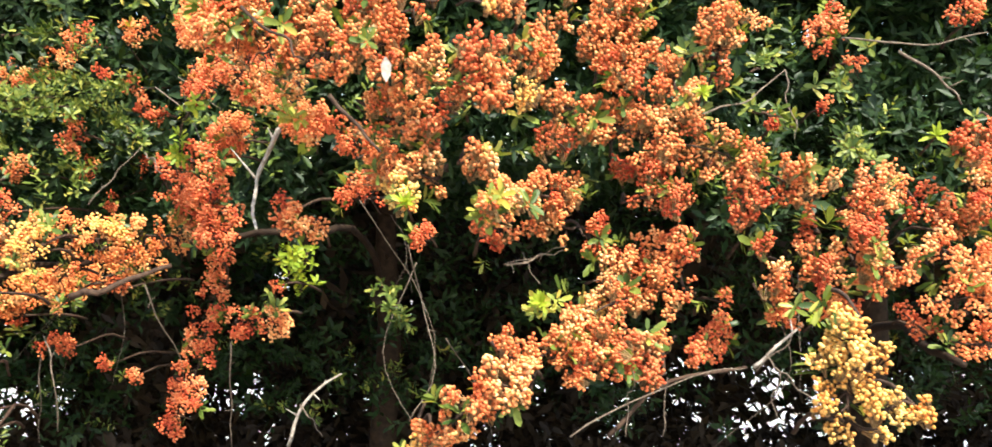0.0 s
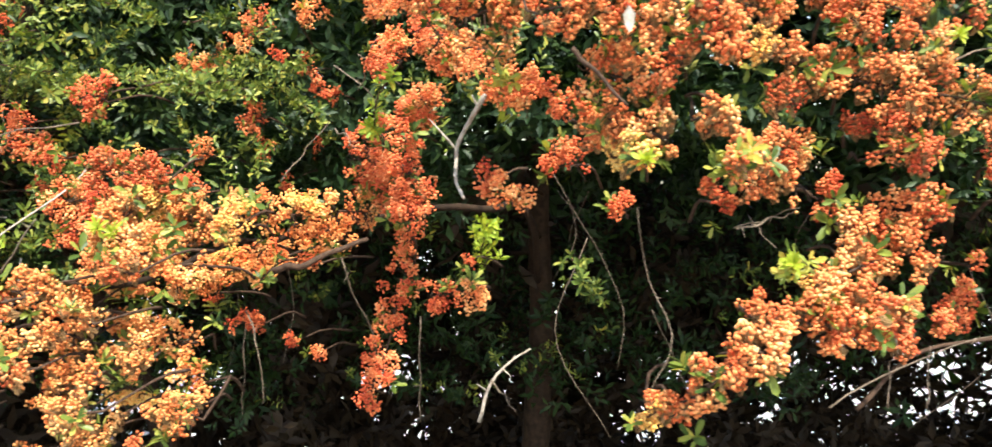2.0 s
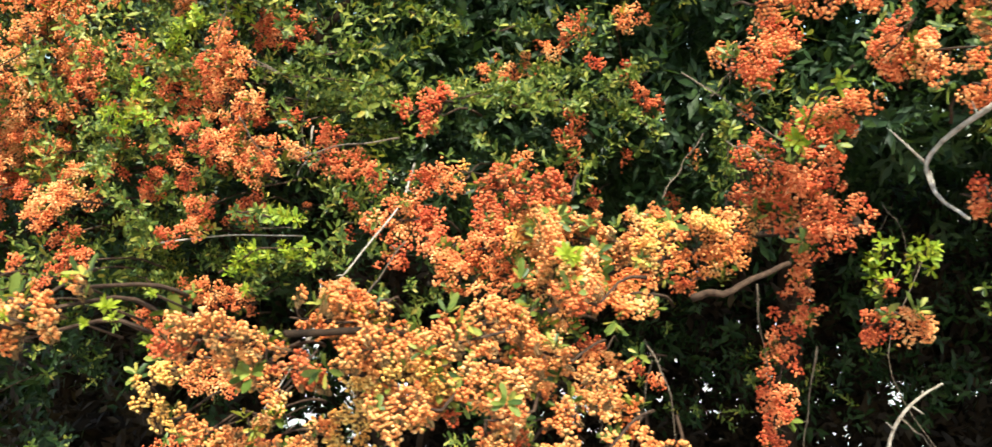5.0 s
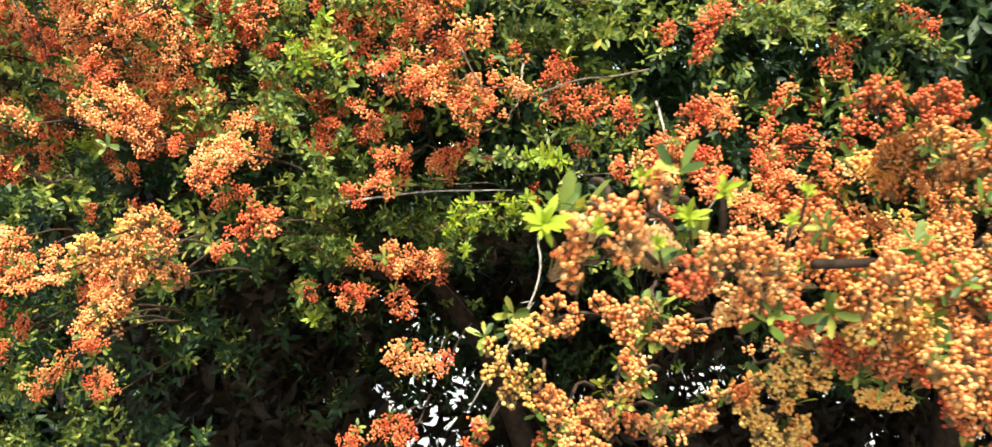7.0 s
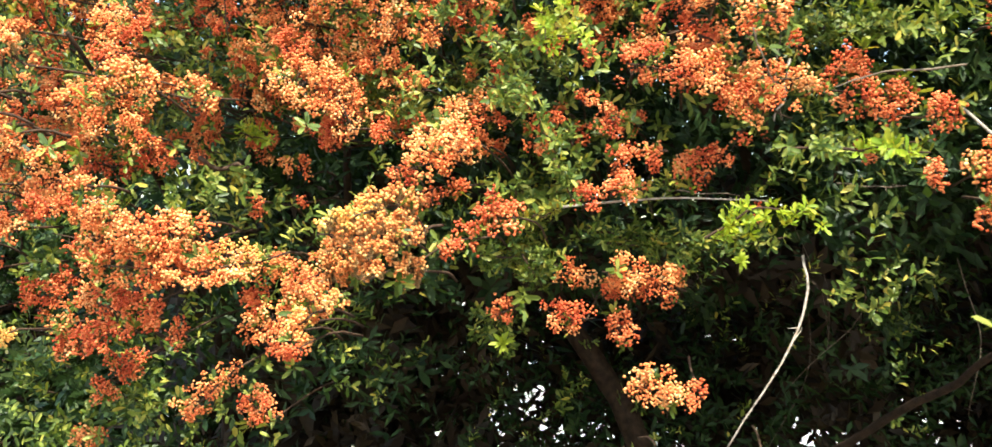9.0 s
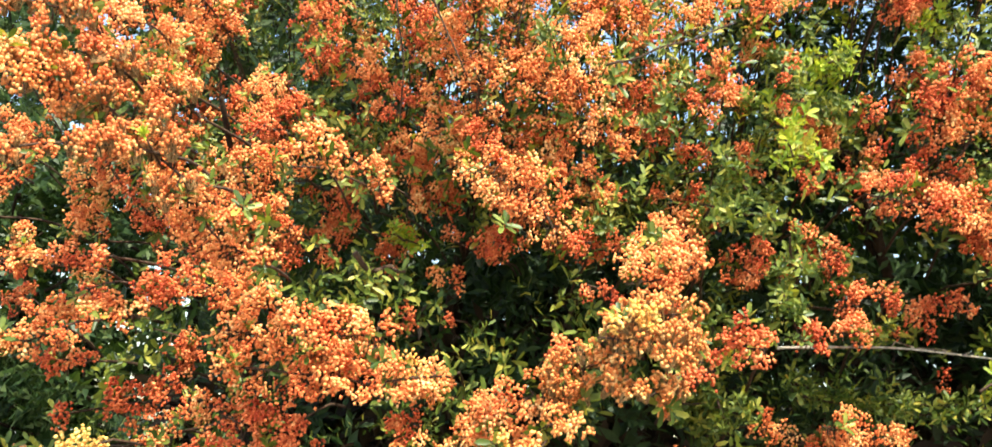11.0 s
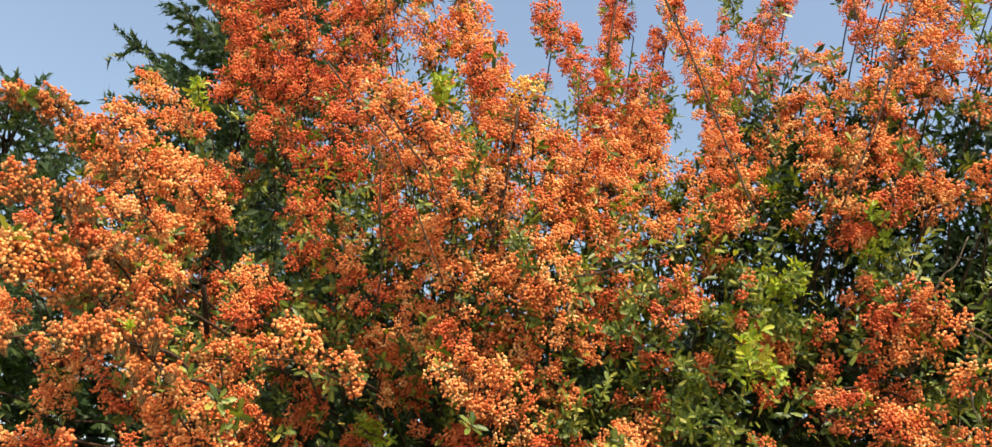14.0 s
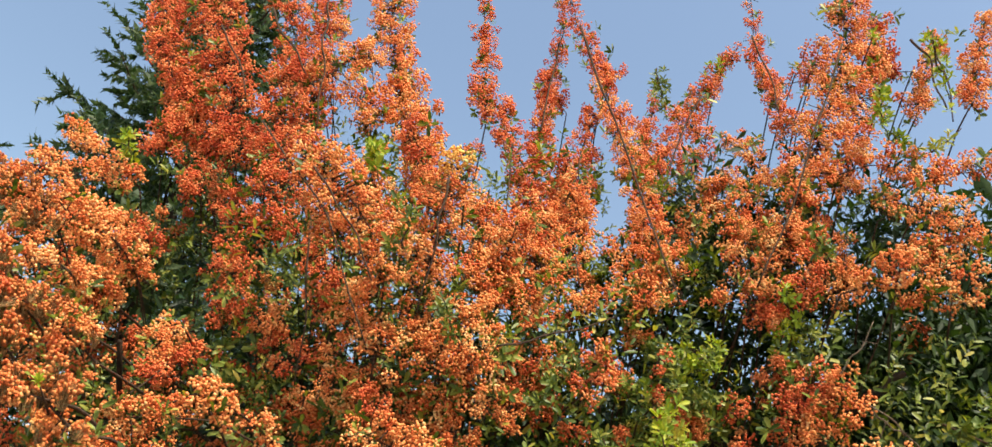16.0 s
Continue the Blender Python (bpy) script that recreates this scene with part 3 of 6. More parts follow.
spray("o", 0.049, (-2.30, 1.72, 2.02), (-2.27, 1.74, 1.96), (-2.27, 1.74, 1.88))
spray("o", 0.050, (-2.17, 1.76, 2.03), (-2.20, 1.76, 1.96), (-2.17, 1.74, 1.88))
spray("o", 0.045, (-2.34, 1.76, 2.01), (-2.31, 1.76, 1.94))
spray("o", 0.039, (-2.13, 1.80, 2.04), (-2.10, 1.80, 2.01))
spray("r", 0.040, (-2.41, 1.80, 2.11), (-2.38, 1.80, 2.03), (-2.40, 1.82, 1.98))
spray("r", 0.048, (-2.61, 1.88, 2.18), (-2.53, 1.86, 2.16), (-2.46, 1.84, 2.15))
spray("r", 0.042, (-2.61, 1.86, 2.07), (-2.54, 1.86, 2.08))
spray("r", 0.030, (-2.65, 1.90, 2.22), (-2.59, 1.90, 2.24))
spray("r", 0.048, (-2.57, 1.84, 1.98), (-2.50, 1.83, 1.97))
spray("r", 0.031, (-2.46, 1.82, 1.93), (-2.40, 1.80, 1.88))
spray("r", 0.025, (-2.59, 1.80, 1.87), (-2.54, 1.80, 1.89))
spray("o", 0.025, (-2.47, 1.78, 1.93), (-2.43, 1.78, 1.95))
spray("o", 0.027, (-2.62, 1.74, 1.85), (-2.59, 1.76, 1.91))
spray("o", 0.033, (-2.92, 1.48, 2.03), (-2.92, 1.58, 2.08), (-2.83, 1.61, 2.03), (-2.78, 1.62, 2.01))
spray("o", 0.025, (-2.78, 1.37, 1.84), (-2.74, 1.39, 1.83), (-2.70, 1.41, 1.83))
spray("o", 0.037, (-2.83, 1.60, 2.08), (-2.76, 1.64, 2.02), (-2.71, 1.68, 2.01), (-2.68, 1.75, 1.98))
spray("o", 0.030, (-2.73, 1.50, 1.88), (-2.73, 1.65, 1.93), (-2.70, 1.75, 1.93))
spray("o", 0.039, (-2.72, 1.32, 1.74), (-2.67, 1.35, 1.73), (-2.63, 1.40, 1.70))
spray("o", 0.025, (-2.68, 1.42, 1.79), (-2.70, 1.54, 1.82), (-2.70, 1.66, 1.85))
spray("r", 0.020, (-2.68, 1.38, 1.77), (-2.71, 1.52, 1.81))
spray("o", 0.014, (-2.64, 1.23, 1.60), (-2.62, 1.27, 1.62), (-2.59, 1.32, 1.64), (-2.57, 1.37, 1.65))
spray("o", 0.041, (-2.62, 1.38, 1.69), (-2.58, 1.40, 1.66), (-2.54, 1.41, 1.63))
spray("o", 0.035, (-2.67, 1.52, 1.79), (-2.60, 1.54, 1.76))
spray("o", 0.022, (-2.55, 1.54, 1.67), (-2.51, 1.55, 1.71), (-2.47, 1.56, 1.74))
spray("o", 0.024, (-2.47, 1.56, 1.74), (-2.43, 1.62, 1.74), (-2.38, 1.73, 1.73))
spray("o", 0.024, (-2.51, 1.62, 1.72), (-2.46, 1.67, 1.73), (-2.42, 1.70, 1.73))
spray("o", 0.037, (-2.55, 1.43, 1.62), (-2.52, 1.47, 1.59), (-2.49, 1.52, 1.56))
spray("r", 0.031, (-2.59, 1.73, 1.82), (-2.61, 1.70, 1.77))
spray("r", 0.030, (-2.61, 1.78, 1.85), (-2.57, 1.79, 1.83))
spray("o", 0.045, (-2.34, 1.79, 1.85), (-2.28, 1.80, 1.84), (-2.32, 1.82, 1.79))
spray("o", 0.041, (-2.18, 1.73, 1.92), (-2.12, 1.73, 1.93), (-2.07, 1.76, 1.92))
spray("o", 0.037, (-2.18, 1.78, 1.88), (-2.11, 1.77, 1.87), (-2.08, 1.77, 1.84))
spray("o", 0.039, (-2.18, 1.82, 1.82), (-2.13, 1.80, 1.81), (-2.09, 1.81, 1.77))
spray("o", 0.035, (-2.25, 1.85, 1.75), (-2.20, 1.86, 1.75), (-2.16, 1.87, 1.72))
spray("o", 0.033, (-2.29, 1.85, 1.80), (-2.23, 1.84, 1.79))
spray("r", 0.036, (-2.13, 1.91, 1.73), (-2.14, 1.93, 1.70))
spray("o", 0.029, (-2.13, 1.82, 1.76), (-2.05, 1.83, 1.75))
spray("r", 0.031, (-2.27, 1.92, 1.70), (-2.24, 1.92, 1.69))
spray("r", 0.034, (-2.34, 1.88, 1.77), (-2.32, 1.92, 1.74))
spray("r", 0.018, (-2.33, 1.92, 1.71), (-2.32, 1.91, 1.72))
spray("r", 0.032, (-1.92, 1.75, 1.96), (-1.92, 1.77, 1.92), (-1.94, 1.76, 1.88))
spray("o", 0.017, (-1.92, 1.73, 1.96), (-1.90, 1.74, 1.95))
spray("r", 0.018, (-2.02, 1.85, 1.93), (-2.00, 1.84, 1.94))
spray("r", 0.017, (-2.01, 1.88, 1.87), (-1.99, 1.87, 1.88))
spray("r", 0.017, (-2.06, 1.88, 1.85), (-2.04, 1.87, 1.85))
spray("r", 0.018, (-2.00, 1.91, 1.79), (-1.98, 1.90, 1.79))
spray("o", 0.027, (-2.00, 1.85, 1.70), (-1.96, 1.85, 1.72), (-1.93, 1.84, 1.74))
spray("r", 0.019, (-2.06, 1.83, 1.68), (-2.03, 1.83, 1.70))
spray("r", 0.017, (-1.82, 1.75, 1.95), (-1.81, 1.74, 1.95))
spray("r", 0.018, (-1.82, 1.78, 1.90), (-1.81, 1.77, 1.90))
spray("r", 0.022, (-1.78, 1.81, 1.87), (-1.76, 1.80, 1.87))
spray("r", 0.017, (-1.86, 1.82, 1.86), (-1.85, 1.84, 1.80))
spray("r", 0.017, (-1.78, 1.82, 1.79), (-1.76, 1.81, 1.79))
spray("r", 0.017, (-1.78, 1.84, 1.73), (-1.77, 1.83, 1.74))
spray("r", 0.022, (-1.69, 1.81, 1.90), (-1.67, 1.80, 1.91))
spray("r", 0.020, (-1.68, 1.83, 1.85), (-1.66, 1.82, 1.85))
spray("r", 0.025, (-1.63, 1.79, 1.99), (-1.62, 1.80, 1.97))
spray("r", 0.039, (-1.65, 1.81, 2.09), (-1.59, 1.81, 2.10))
spray("r", 0.042, (-1.58, 1.72, 1.95), (-1.60, 1.74, 1.89), (-1.60, 1.77, 1.83))
spray("o", 0.039, (-1.53, 1.69, 1.94), (-1.55, 1.71, 1.89), (-1.58, 1.73, 1.82))
spray("r", 0.030, (-1.60, 1.77, 1.81), (-1.58, 1.76, 1.80), (-1.56, 1.77, 1.79))
spray("o", 0.035, (-1.62, 1.73, 1.75), (-1.57, 1.72, 1.74), (-1.52, 1.72, 1.70), (-1.48, 1.71, 1.67))
spray("r", 0.030, (-1.57, 1.79, 1.73), (-1.50, 1.78, 1.70))
spray("o", 0.024, (-1.54, 1.70, 1.81), (-1.50, 1.68, 1.81), (-1.47, 1.67, 1.81))
spray("r", 0.023, (-1.71, 1.97, 1.70), (-1.69, 1.96, 1.70))
spray("o", 0.020, (-1.88, 1.88, 1.66), (-1.84, 1.88, 1.67))
spray("r", 0.017, (-1.83, 1.86, 1.69), (-1.82, 1.85, 1.70))
spray("a", 0.034, (-2.70, 1.28, 1.71), (-2.68, 1.33, 1.72), (-2.65, 1.39, 1.71), (-2.63, 1.45, 1.69))
spray("a", 0.028, (-2.63, 1.47, 1.70), (-2.58, 1.47, 1.65))
spray("r", 0.017, (-2.89, 1.60, 1.56), (-2.80, 1.61, 1.57), (-2.73, 1.61, 1.58))
spray("o", 0.018, (-2.87, 1.58, 1.56), (-2.80, 1.59, 1.57))
spray("r", 0.029, (-2.85, 1.71, 1.54), (-2.73, 1.70, 1.56), (-2.62, 1.68, 1.56))
spray("o", 0.021, (-2.86, 1.67, 1.50), (-2.76, 1.65, 1.51), (-2.69, 1.66, 1.51))
spray("o", 0.024, (-2.86, 1.58, 1.44), (-2.79, 1.58, 1.46), (-2.73, 1.59, 1.49))
spray("r", 0.026, (-2.84, 1.69, 1.44), (-2.77, 1.69, 1.45))
spray("r", 0.028, (-2.74, 1.79, 1.51), (-2.67, 1.80, 1.49), (-2.70, 1.80, 1.45))
spray("r", 0.027, (-2.78, 1.76, 1.40), (-2.71, 1.76, 1.40), (-2.65, 1.76, 1.44))
spray("o", 0.025, (-2.57, 1.56, 1.54), (-2.52, 1.57, 1.53), (-2.49, 1.60, 1.53))
spray("o", 0.032, (-2.49, 1.61, 1.52), (-2.44, 1.62, 1.50), (-2.39, 1.65, 1.51))
spray("o", 0.029, (-2.44, 1.67, 1.49), (-2.39, 1.70, 1.48))
spray("o", 0.029, (-2.38, 1.73, 1.47), (-2.33, 1.76, 1.46), (-2.28, 1.80, 1.44))
spray("y", 0.017, (-2.36, 1.71, 1.48), (-2.31, 1.74, 1.46))
spray("y", 0.019, (-2.79, 1.67, 1.32), (-2.74, 1.67, 1.33), (-2.71, 1.67, 1.34))
spray("o", 0.017, (-2.85, 1.67, 1.30), (-2.81, 1.67, 1.32))
spray("o", 0.024, (-2.76, 1.78, 1.33), (-2.69, 1.76, 1.35), (-2.63, 1.73, 1.39), (-2.56, 1.74, 1.41))
spray("r", 0.022, (-2.66, 1.78, 1.36), (-2.57, 1.78, 1.40), (-2.50, 1.77, 1.45))
spray("r", 0.025, (-2.72, 1.78, 1.31), (-2.65, 1.79, 1.33))
spray("r", 0.015, (-2.82, 1.72, 1.37), (-2.80, 1.71, 1.37))
spray("r", 0.029, (-2.35, 1.80, 1.41), (-2.33, 1.79, 1.38))
spray("o", 0.028, (-2.36, 1.80, 1.34), (-2.30, 1.78, 1.36), (-2.27, 1.76, 1.35))
spray("o", 0.026, (-2.26, 1.78, 1.37), (-2.24, 1.76, 1.41), (-2.21, 1.76, 1.45))
spray("r", 0.028, (-2.60, 1.88, 1.63), (-2.58, 1.91, 1.70))
spray("r", 0.023, (-2.55, 1.92, 1.68), (-2.49, 1.92, 1.71))
spray("o", 0.035, (-2.21, 1.67, 1.35), (-2.19, 1.65, 1.40), (-2.15, 1.61, 1.44))
spray("a", 0.033, (-2.14, 1.61, 1.44), (-2.10, 1.59, 1.47), (-2.05, 1.55, 1.49))
spray("a", 0.032, (-2.07, 1.55, 1.50), (-2.03, 1.52, 1.52), (-1.99, 1.50, 1.53), (-1.96, 1.51, 1.50))
spray("y", 0.026, (-2.05, 1.50, 1.51), (-2.01, 1.48, 1.52))
spray("y", 0.019, (-2.20, 1.62, 1.38), (-2.18, 1.63, 1.36))
spray("o", 0.032, (-2.04, 1.73, 1.62), (-1.99, 1.73, 1.65), (-1.95, 1.73, 1.65))
spray("r", 0.020, (-2.09, 1.78, 1.61), (-2.05, 1.77, 1.61))
spray("o", 0.020, (-2.01, 1.79, 1.70), (-1.97, 1.79, 1.72))
spray("r", 0.022, (-2.15, 1.86, 1.69), (-2.07, 1.87, 1.69))
spray("r", 0.022, (-1.88, 1.89, 1.67), (-1.84, 1.89, 1.69))
spray("r", 0.017, (-1.83, 1.90, 1.72), (-1.81, 1.89, 1.72))
spray("r", 0.017, (-1.72, 1.93, 1.71), (-1.71, 1.92, 1.71))
spray("r", 0.017, (-1.74, 1.96, 1.58), (-1.72, 1.95, 1.58))
spray("o", 0.021, (-1.83, 1.91, 1.44), (-1.77, 1.90, 1.43))
spray("r", 0.025, (-1.76, 1.90, 1.42), (-1.70, 1.90, 1.41), (-1.64, 1.90, 1.40))
spray("o", 0.016, (-1.74, 1.88, 1.43), (-1.69, 1.89, 1.42))
spray("r", 0.019, (-1.96, 1.92, 1.36), (-1.91, 1.92, 1.38))
spray("r", 0.016, (-1.58, 2.05, 1.62), (-1.57, 2.04, 1.62))
spray("r", 0.016, (-1.49, 2.08, 1.54), (-1.48, 2.07, 1.54))
spray("r", 0.013, (-1.47, 2.05, 1.69), (-1.46, 2.04, 1.69))
spray("o", 0.036, (-2.69, 1.81, 1.78), (-2.62, 1.82, 1.77), (-2.54, 1.84, 1.77))
spray("r", 0.028, (-2.57, 1.89, 1.79), (-2.48, 1.90, 1.74))
spray("o", 0.032, (-2.66, 1.77, 1.71), (-2.60, 1.78, 1.69), (-2.54, 1.79, 1.68))
spray("r", 0.034, (-2.74, 1.85, 1.65), (-2.66, 1.87, 1.64), (-2.57, 1.89, 1.66))
spray("r", 0.020, (-2.50, 1.91, 1.71), (-2.47, 1.91, 1.72))
spray("r", 0.019, (-2.53, 1.91, 1.65), (-2.50, 1.90, 1.66))
spray("o", 0.034, (-2.63, 1.72, 1.57), (-2.55, 1.71, 1.55))
spray("o", 0.037, (-2.59, 1.68, 1.50), (-2.47, 1.65, 1.50), (-2.35, 1.63, 1.50))
spray("o", 0.032, (-2.58, 1.66, 1.45), (-2.47, 1.65, 1.45), (-2.36, 1.63, 1.44))
spray("r", 0.036, (-2.57, 1.68, 1.39), (-2.51, 1.70, 1.37), (-2.45, 1.69, 1.40))
spray("r", 0.028, (-2.60, 1.68, 1.32), (-2.55, 1.69, 1.34))
spray("r", 0.022, (-2.46, 1.72, 1.34), (-2.43, 1.72, 1.34))
spray("o", 0.025, (-2.33, 1.58, 1.44), (-2.29, 1.61, 1.45), (-2.26, 1.65, 1.46))
spray("a", 0.024, (-2.08, 1.43, 1.49), (-2.01, 1.42, 1.49), (-1.97, 1.47, 1.48))
spray("y", 0.015, (-2.07, 1.40, 1.50), (-2.02, 1.41, 1.51))
spray("a", 0.023, (-2.07, 1.52, 1.45), (-2.00, 1.53, 1.45), (-1.98, 1.57, 1.44))
spray("r", 0.022, (-2.02, 1.60, 1.44), (-1.96, 1.63, 1.48), (-1.92, 1.67, 1.49))
spray("a", 0.023, (-2.13, 1.53, 1.40), (-2.09, 1.54, 1.41))
spray("a", 0.023, (-2.16, 1.53, 1.36), (-2.13, 1.53, 1.38))
spray("r", 0.022, (-2.21, 1.58, 1.33), (-2.17, 1.59, 1.33))
spray("o", 0.028, (-2.34, 1.73, 1.28), (-2.39, 1.72, 1.24), (-2.42, 1.72, 1.21))
spray("r", 0.034, (-2.36, 1.79, 1.23), (-2.31, 1.80, 1.19))
spray("r", 0.029, (-2.64, 1.77, 1.22), (-2.59, 1.78, 1.27), (-2.56, 1.79, 1.29))
spray("o", 0.021, (-2.66, 1.77, 1.14), (-2.62, 1.78, 1.16))
spray("o", 0.042, (-2.37, 1.88, 1.91), (-2.36, 1.86, 1.83), (-2.36, 1.85, 1.78))
spray("o", 0.044, (-2.30, 1.86, 1.92), (-2.25, 1.85, 1.87), (-2.22, 1.83, 1.79), (-2.19, 1.81, 1.73))
spray("r", 0.032, (-2.23, 1.86, 1.71), (-2.22, 1.86, 1.66))
spray("r", 0.027, (-2.37, 1.89, 1.76), (-2.34, 1.88, 1.76))
spray("r", 0.037, (-2.21, 1.94, 1.93), (-2.12, 1.95, 1.90), (-2.06, 1.94, 1.85))
spray("o", 0.036, (-2.22, 1.92, 1.89), (-2.14, 1.93, 1.88))
spray("r", 0.046, (-2.73, 1.95, 1.97), (-2.67, 1.97, 1.95), (-2.64, 1.97, 1.91))
spray("r", 0.029, (-2.73, 1.96, 1.87), (-2.70, 1.96, 1.87))
spray("r", 0.024, (-2.54, 1.95, 1.87), (-2.51, 1.95, 1.87))
spray("r", 0.029, (-2.60, 1.97, 1.93), (-2.56, 1.97, 1.93))
spray("r", 0.022, (-2.51, 1.96, 1.97), (-2.48, 1.95, 1.98))
spray("o", 0.028, (-2.04, 1.69, 1.60), (-1.98, 1.69, 1.62), (-1.93, 1.70, 1.64))
spray("r", 0.027, (-2.04, 1.75, 1.57), (-1.96, 1.76, 1.58))
spray("o", 0.023, (-2.13, 1.96, 1.73), (-2.05, 1.98, 1.73))
spray("o", 0.020, (-2.34, 1.89, 1.64), (-2.29, 1.90, 1.62))
spray("r", 0.019, (-2.37, 1.84, 1.56), (-2.35, 1.83, 1.56))
spray("r", 0.014, (-2.31, 1.90, 1.57), (-2.29, 1.90, 1.57))
spray("r", 0.020, (-1.99, 1.97, 1.93), (-1.96, 1.96, 1.93))
spray("r", 0.023, (-1.91, 2.02, 1.90), (-1.89, 2.01, 1.91))
spray("r", 0.027, (-1.93, 1.97, 1.75), (-1.89, 1.98, 1.76))
spray("r", 0.025, (-1.86, 2.03, 1.88), (-1.84, 2.02, 1.88))
spray("o", 0.017, (-1.96, 2.03, 1.81), (-1.94, 2.02, 1.82))
spray("r", 0.018, (-1.96, 1.98, 1.67), (-1.94, 1.97, 1.67))
spray("r", 0.033, (-0.97, 1.40, 1.63), (-0.90, 1.41, 1.62), (-0.84, 1.40, 1.61))
spray("a", 0.037, (-0.82, 1.20, 1.54), (-0.87, 1.37, 1.56), (-0.89, 1.51, 1.55), (-0.72, 1.38, 1.54))
spray("y", 0.023, (-0.86, 1.39, 1.58), (-0.92, 1.54, 1.56))
spray("a", 0.033, (-0.85, 1.24, 1.50), (-0.78, 1.25, 1.51), (-0.87, 1.49, 1.51))
spray("a", 0.033, (-0.86, 1.44, 1.44), (-0.90, 1.59, 1.44), (-0.81, 1.58, 1.46), (-0.78, 1.69, 1.47))
spray("y", 0.024, (-0.92, 1.67, 1.46), (-0.81, 1.65, 1.47))
spray("a", 0.041, (-0.77, 1.47, 1.56), (-0.71, 1.51, 1.55), (-0.63, 1.51, 1.55), (-0.59, 1.63, 1.55))
spray("y", 0.022, (-0.65, 1.46, 1.57), (-0.66, 1.65, 1.55))
spray("a", 0.030, (-0.73, 1.60, 1.51), (-0.61, 1.58, 1.51))
spray("a", 0.034, (-0.90, 1.31, 1.46), (-0.91, 1.43, 1.44))
spray("a", 0.034, (-0.87, 1.33, 1.41), (-0.90, 1.40, 1.36), (-1.08, 1.64, 1.27))
spray("y", 0.021, (-0.93, 1.37, 1.28), (-0.94, 1.49, 1.25))
spray("r", 0.022, (-0.89, 1.60, 1.41), (-0.86, 1.59, 1.42))
spray("r", 0.021, (-0.71, 1.61, 1.46), (-0.69, 1.60, 1.47))
spray("r", 0.020, (-0.92, 1.71, 1.34), (-0.84, 1.72, 1.35))
spray("r", 0.016, (-0.80, 1.74, 1.30), (-0.78, 1.73, 1.31))
spray("r", 0.019, (-0.77, 1.79, 1.27), (-0.75, 1.78, 1.28))
spray("r", 0.050, (-0.61, 1.58, 1.64), (-0.53, 1.54, 1.65), (-0.48, 1.49, 1.61))
spray("r", 0.045, (-0.63, 1.69, 1.59), (-0.51, 1.53, 1.59), (-0.46, 1.48, 1.55))
spray("r", 0.037, (-0.51, 1.58, 1.69), (-0.46, 1.50, 1.73))
spray("o", 0.028, (-0.52, 1.58, 1.69), (-0.42, 1.48, 1.73))
spray("r", 0.034, (-0.60, 1.69, 1.83), (-0.54, 1.63, 1.80))
spray("o", 0.025, (-0.58, 1.68, 1.84), (-0.52, 1.63, 1.83))
spray("r", 0.029, (-0.51, 1.57, 1.53), (-0.51, 1.59, 1.47), (-0.54, 1.59, 1.40), (-0.55, 1.59, 1.35), (-0.56, 1.56, 1.30), (-0.57, 1.51, 1.24))
spray("r", 0.030, (-0.45, 1.47, 1.42), (-0.41, 1.48, 1.42))
spray("o", 0.022, (-0.40, 1.48, 1.42), (-0.36, 1.46, 1.43))
spray("r", 0.015, (-0.41, 1.54, 1.47), (-0.40, 1.53, 1.48))
spray("r", 0.024, (-0.35, 1.34, 1.60), (-0.32, 1.34, 1.59))
spray("o", 0.026, (-0.32, 1.31, 1.57), (-0.28, 1.31, 1.58))
spray("o", 0.042, (-0.58, 1.61, 1.90), (-0.33, 1.11, 1.82), (-0.31, 1.19, 1.82))
spray("r", 0.039, (-0.40, 1.31, 1.81), (-0.40, 1.42, 1.79), (-0.38, 1.43, 1.76))
spray("o", 0.037, (-0.34, 1.14, 1.80), (-0.33, 1.26, 1.80), (-0.25, 1.14, 1.79))
spray("o", 0.031, (-0.27, 1.19, 1.82), (-0.21, 1.13, 1.81))
spray("o", 0.037, (-0.38, 1.41, 1.78), (-0.28, 1.24, 1.76))
spray("o", 0.031, (-0.22, 1.10, 1.77), (-0.16, 1.08, 1.77), (-0.12, 1.10, 1.78))
spray("r", 0.025, (-0.26, 1.25, 1.71), (-0.22, 1.25, 1.69), (-0.21, 1.27, 1.66))
spray("o", 0.028, (-0.33, 1.37, 1.73), (-0.25, 1.24, 1.70))
spray("o", 0.033, (-0.19, 1.17, 1.72), (-0.14, 1.14, 1.70), (-0.11, 1.14, 1.71))
spray("r", 0.037, (-0.24, 1.35, 1.64), (-0.21, 1.35, 1.61))
spray("o", 0.027, (-0.19, 1.25, 1.65), (-0.13, 1.12, 1.65))
spray("y", 0.019, (-0.15, 1.19, 1.61), (-0.11, 1.06, 1.62))
spray("o", 0.029, (-0.16, 1.09, 1.80), (-0.11, 1.11, 1.82))
spray("r", 0.022, (-0.19, 1.15, 1.83), (-0.15, 1.11, 1.83))
spray("o", 0.029, (-0.12, 1.10, 1.75), (-0.07, 1.08, 1.75))
spray("r", 0.027, (-0.06, 1.09, 1.77), (-0.03, 1.10, 1.76))
spray("r", 0.026, (-0.09, 1.14, 1.73), (-0.07, 1.14, 1.71))
spray("o", 0.027, (-0.04, 1.09, 1.73), (0.00, 1.14, 1.73))
spray("y", 0.018, (0.00, 1.15, 1.73), (0.02, 1.17, 1.72))
spray("o", 0.031, (0.00, 1.15, 1.77), (0.04, 1.21, 1.80))
spray("r", 0.019, (0.02, 1.22, 1.77), (0.04, 1.21, 1.77))
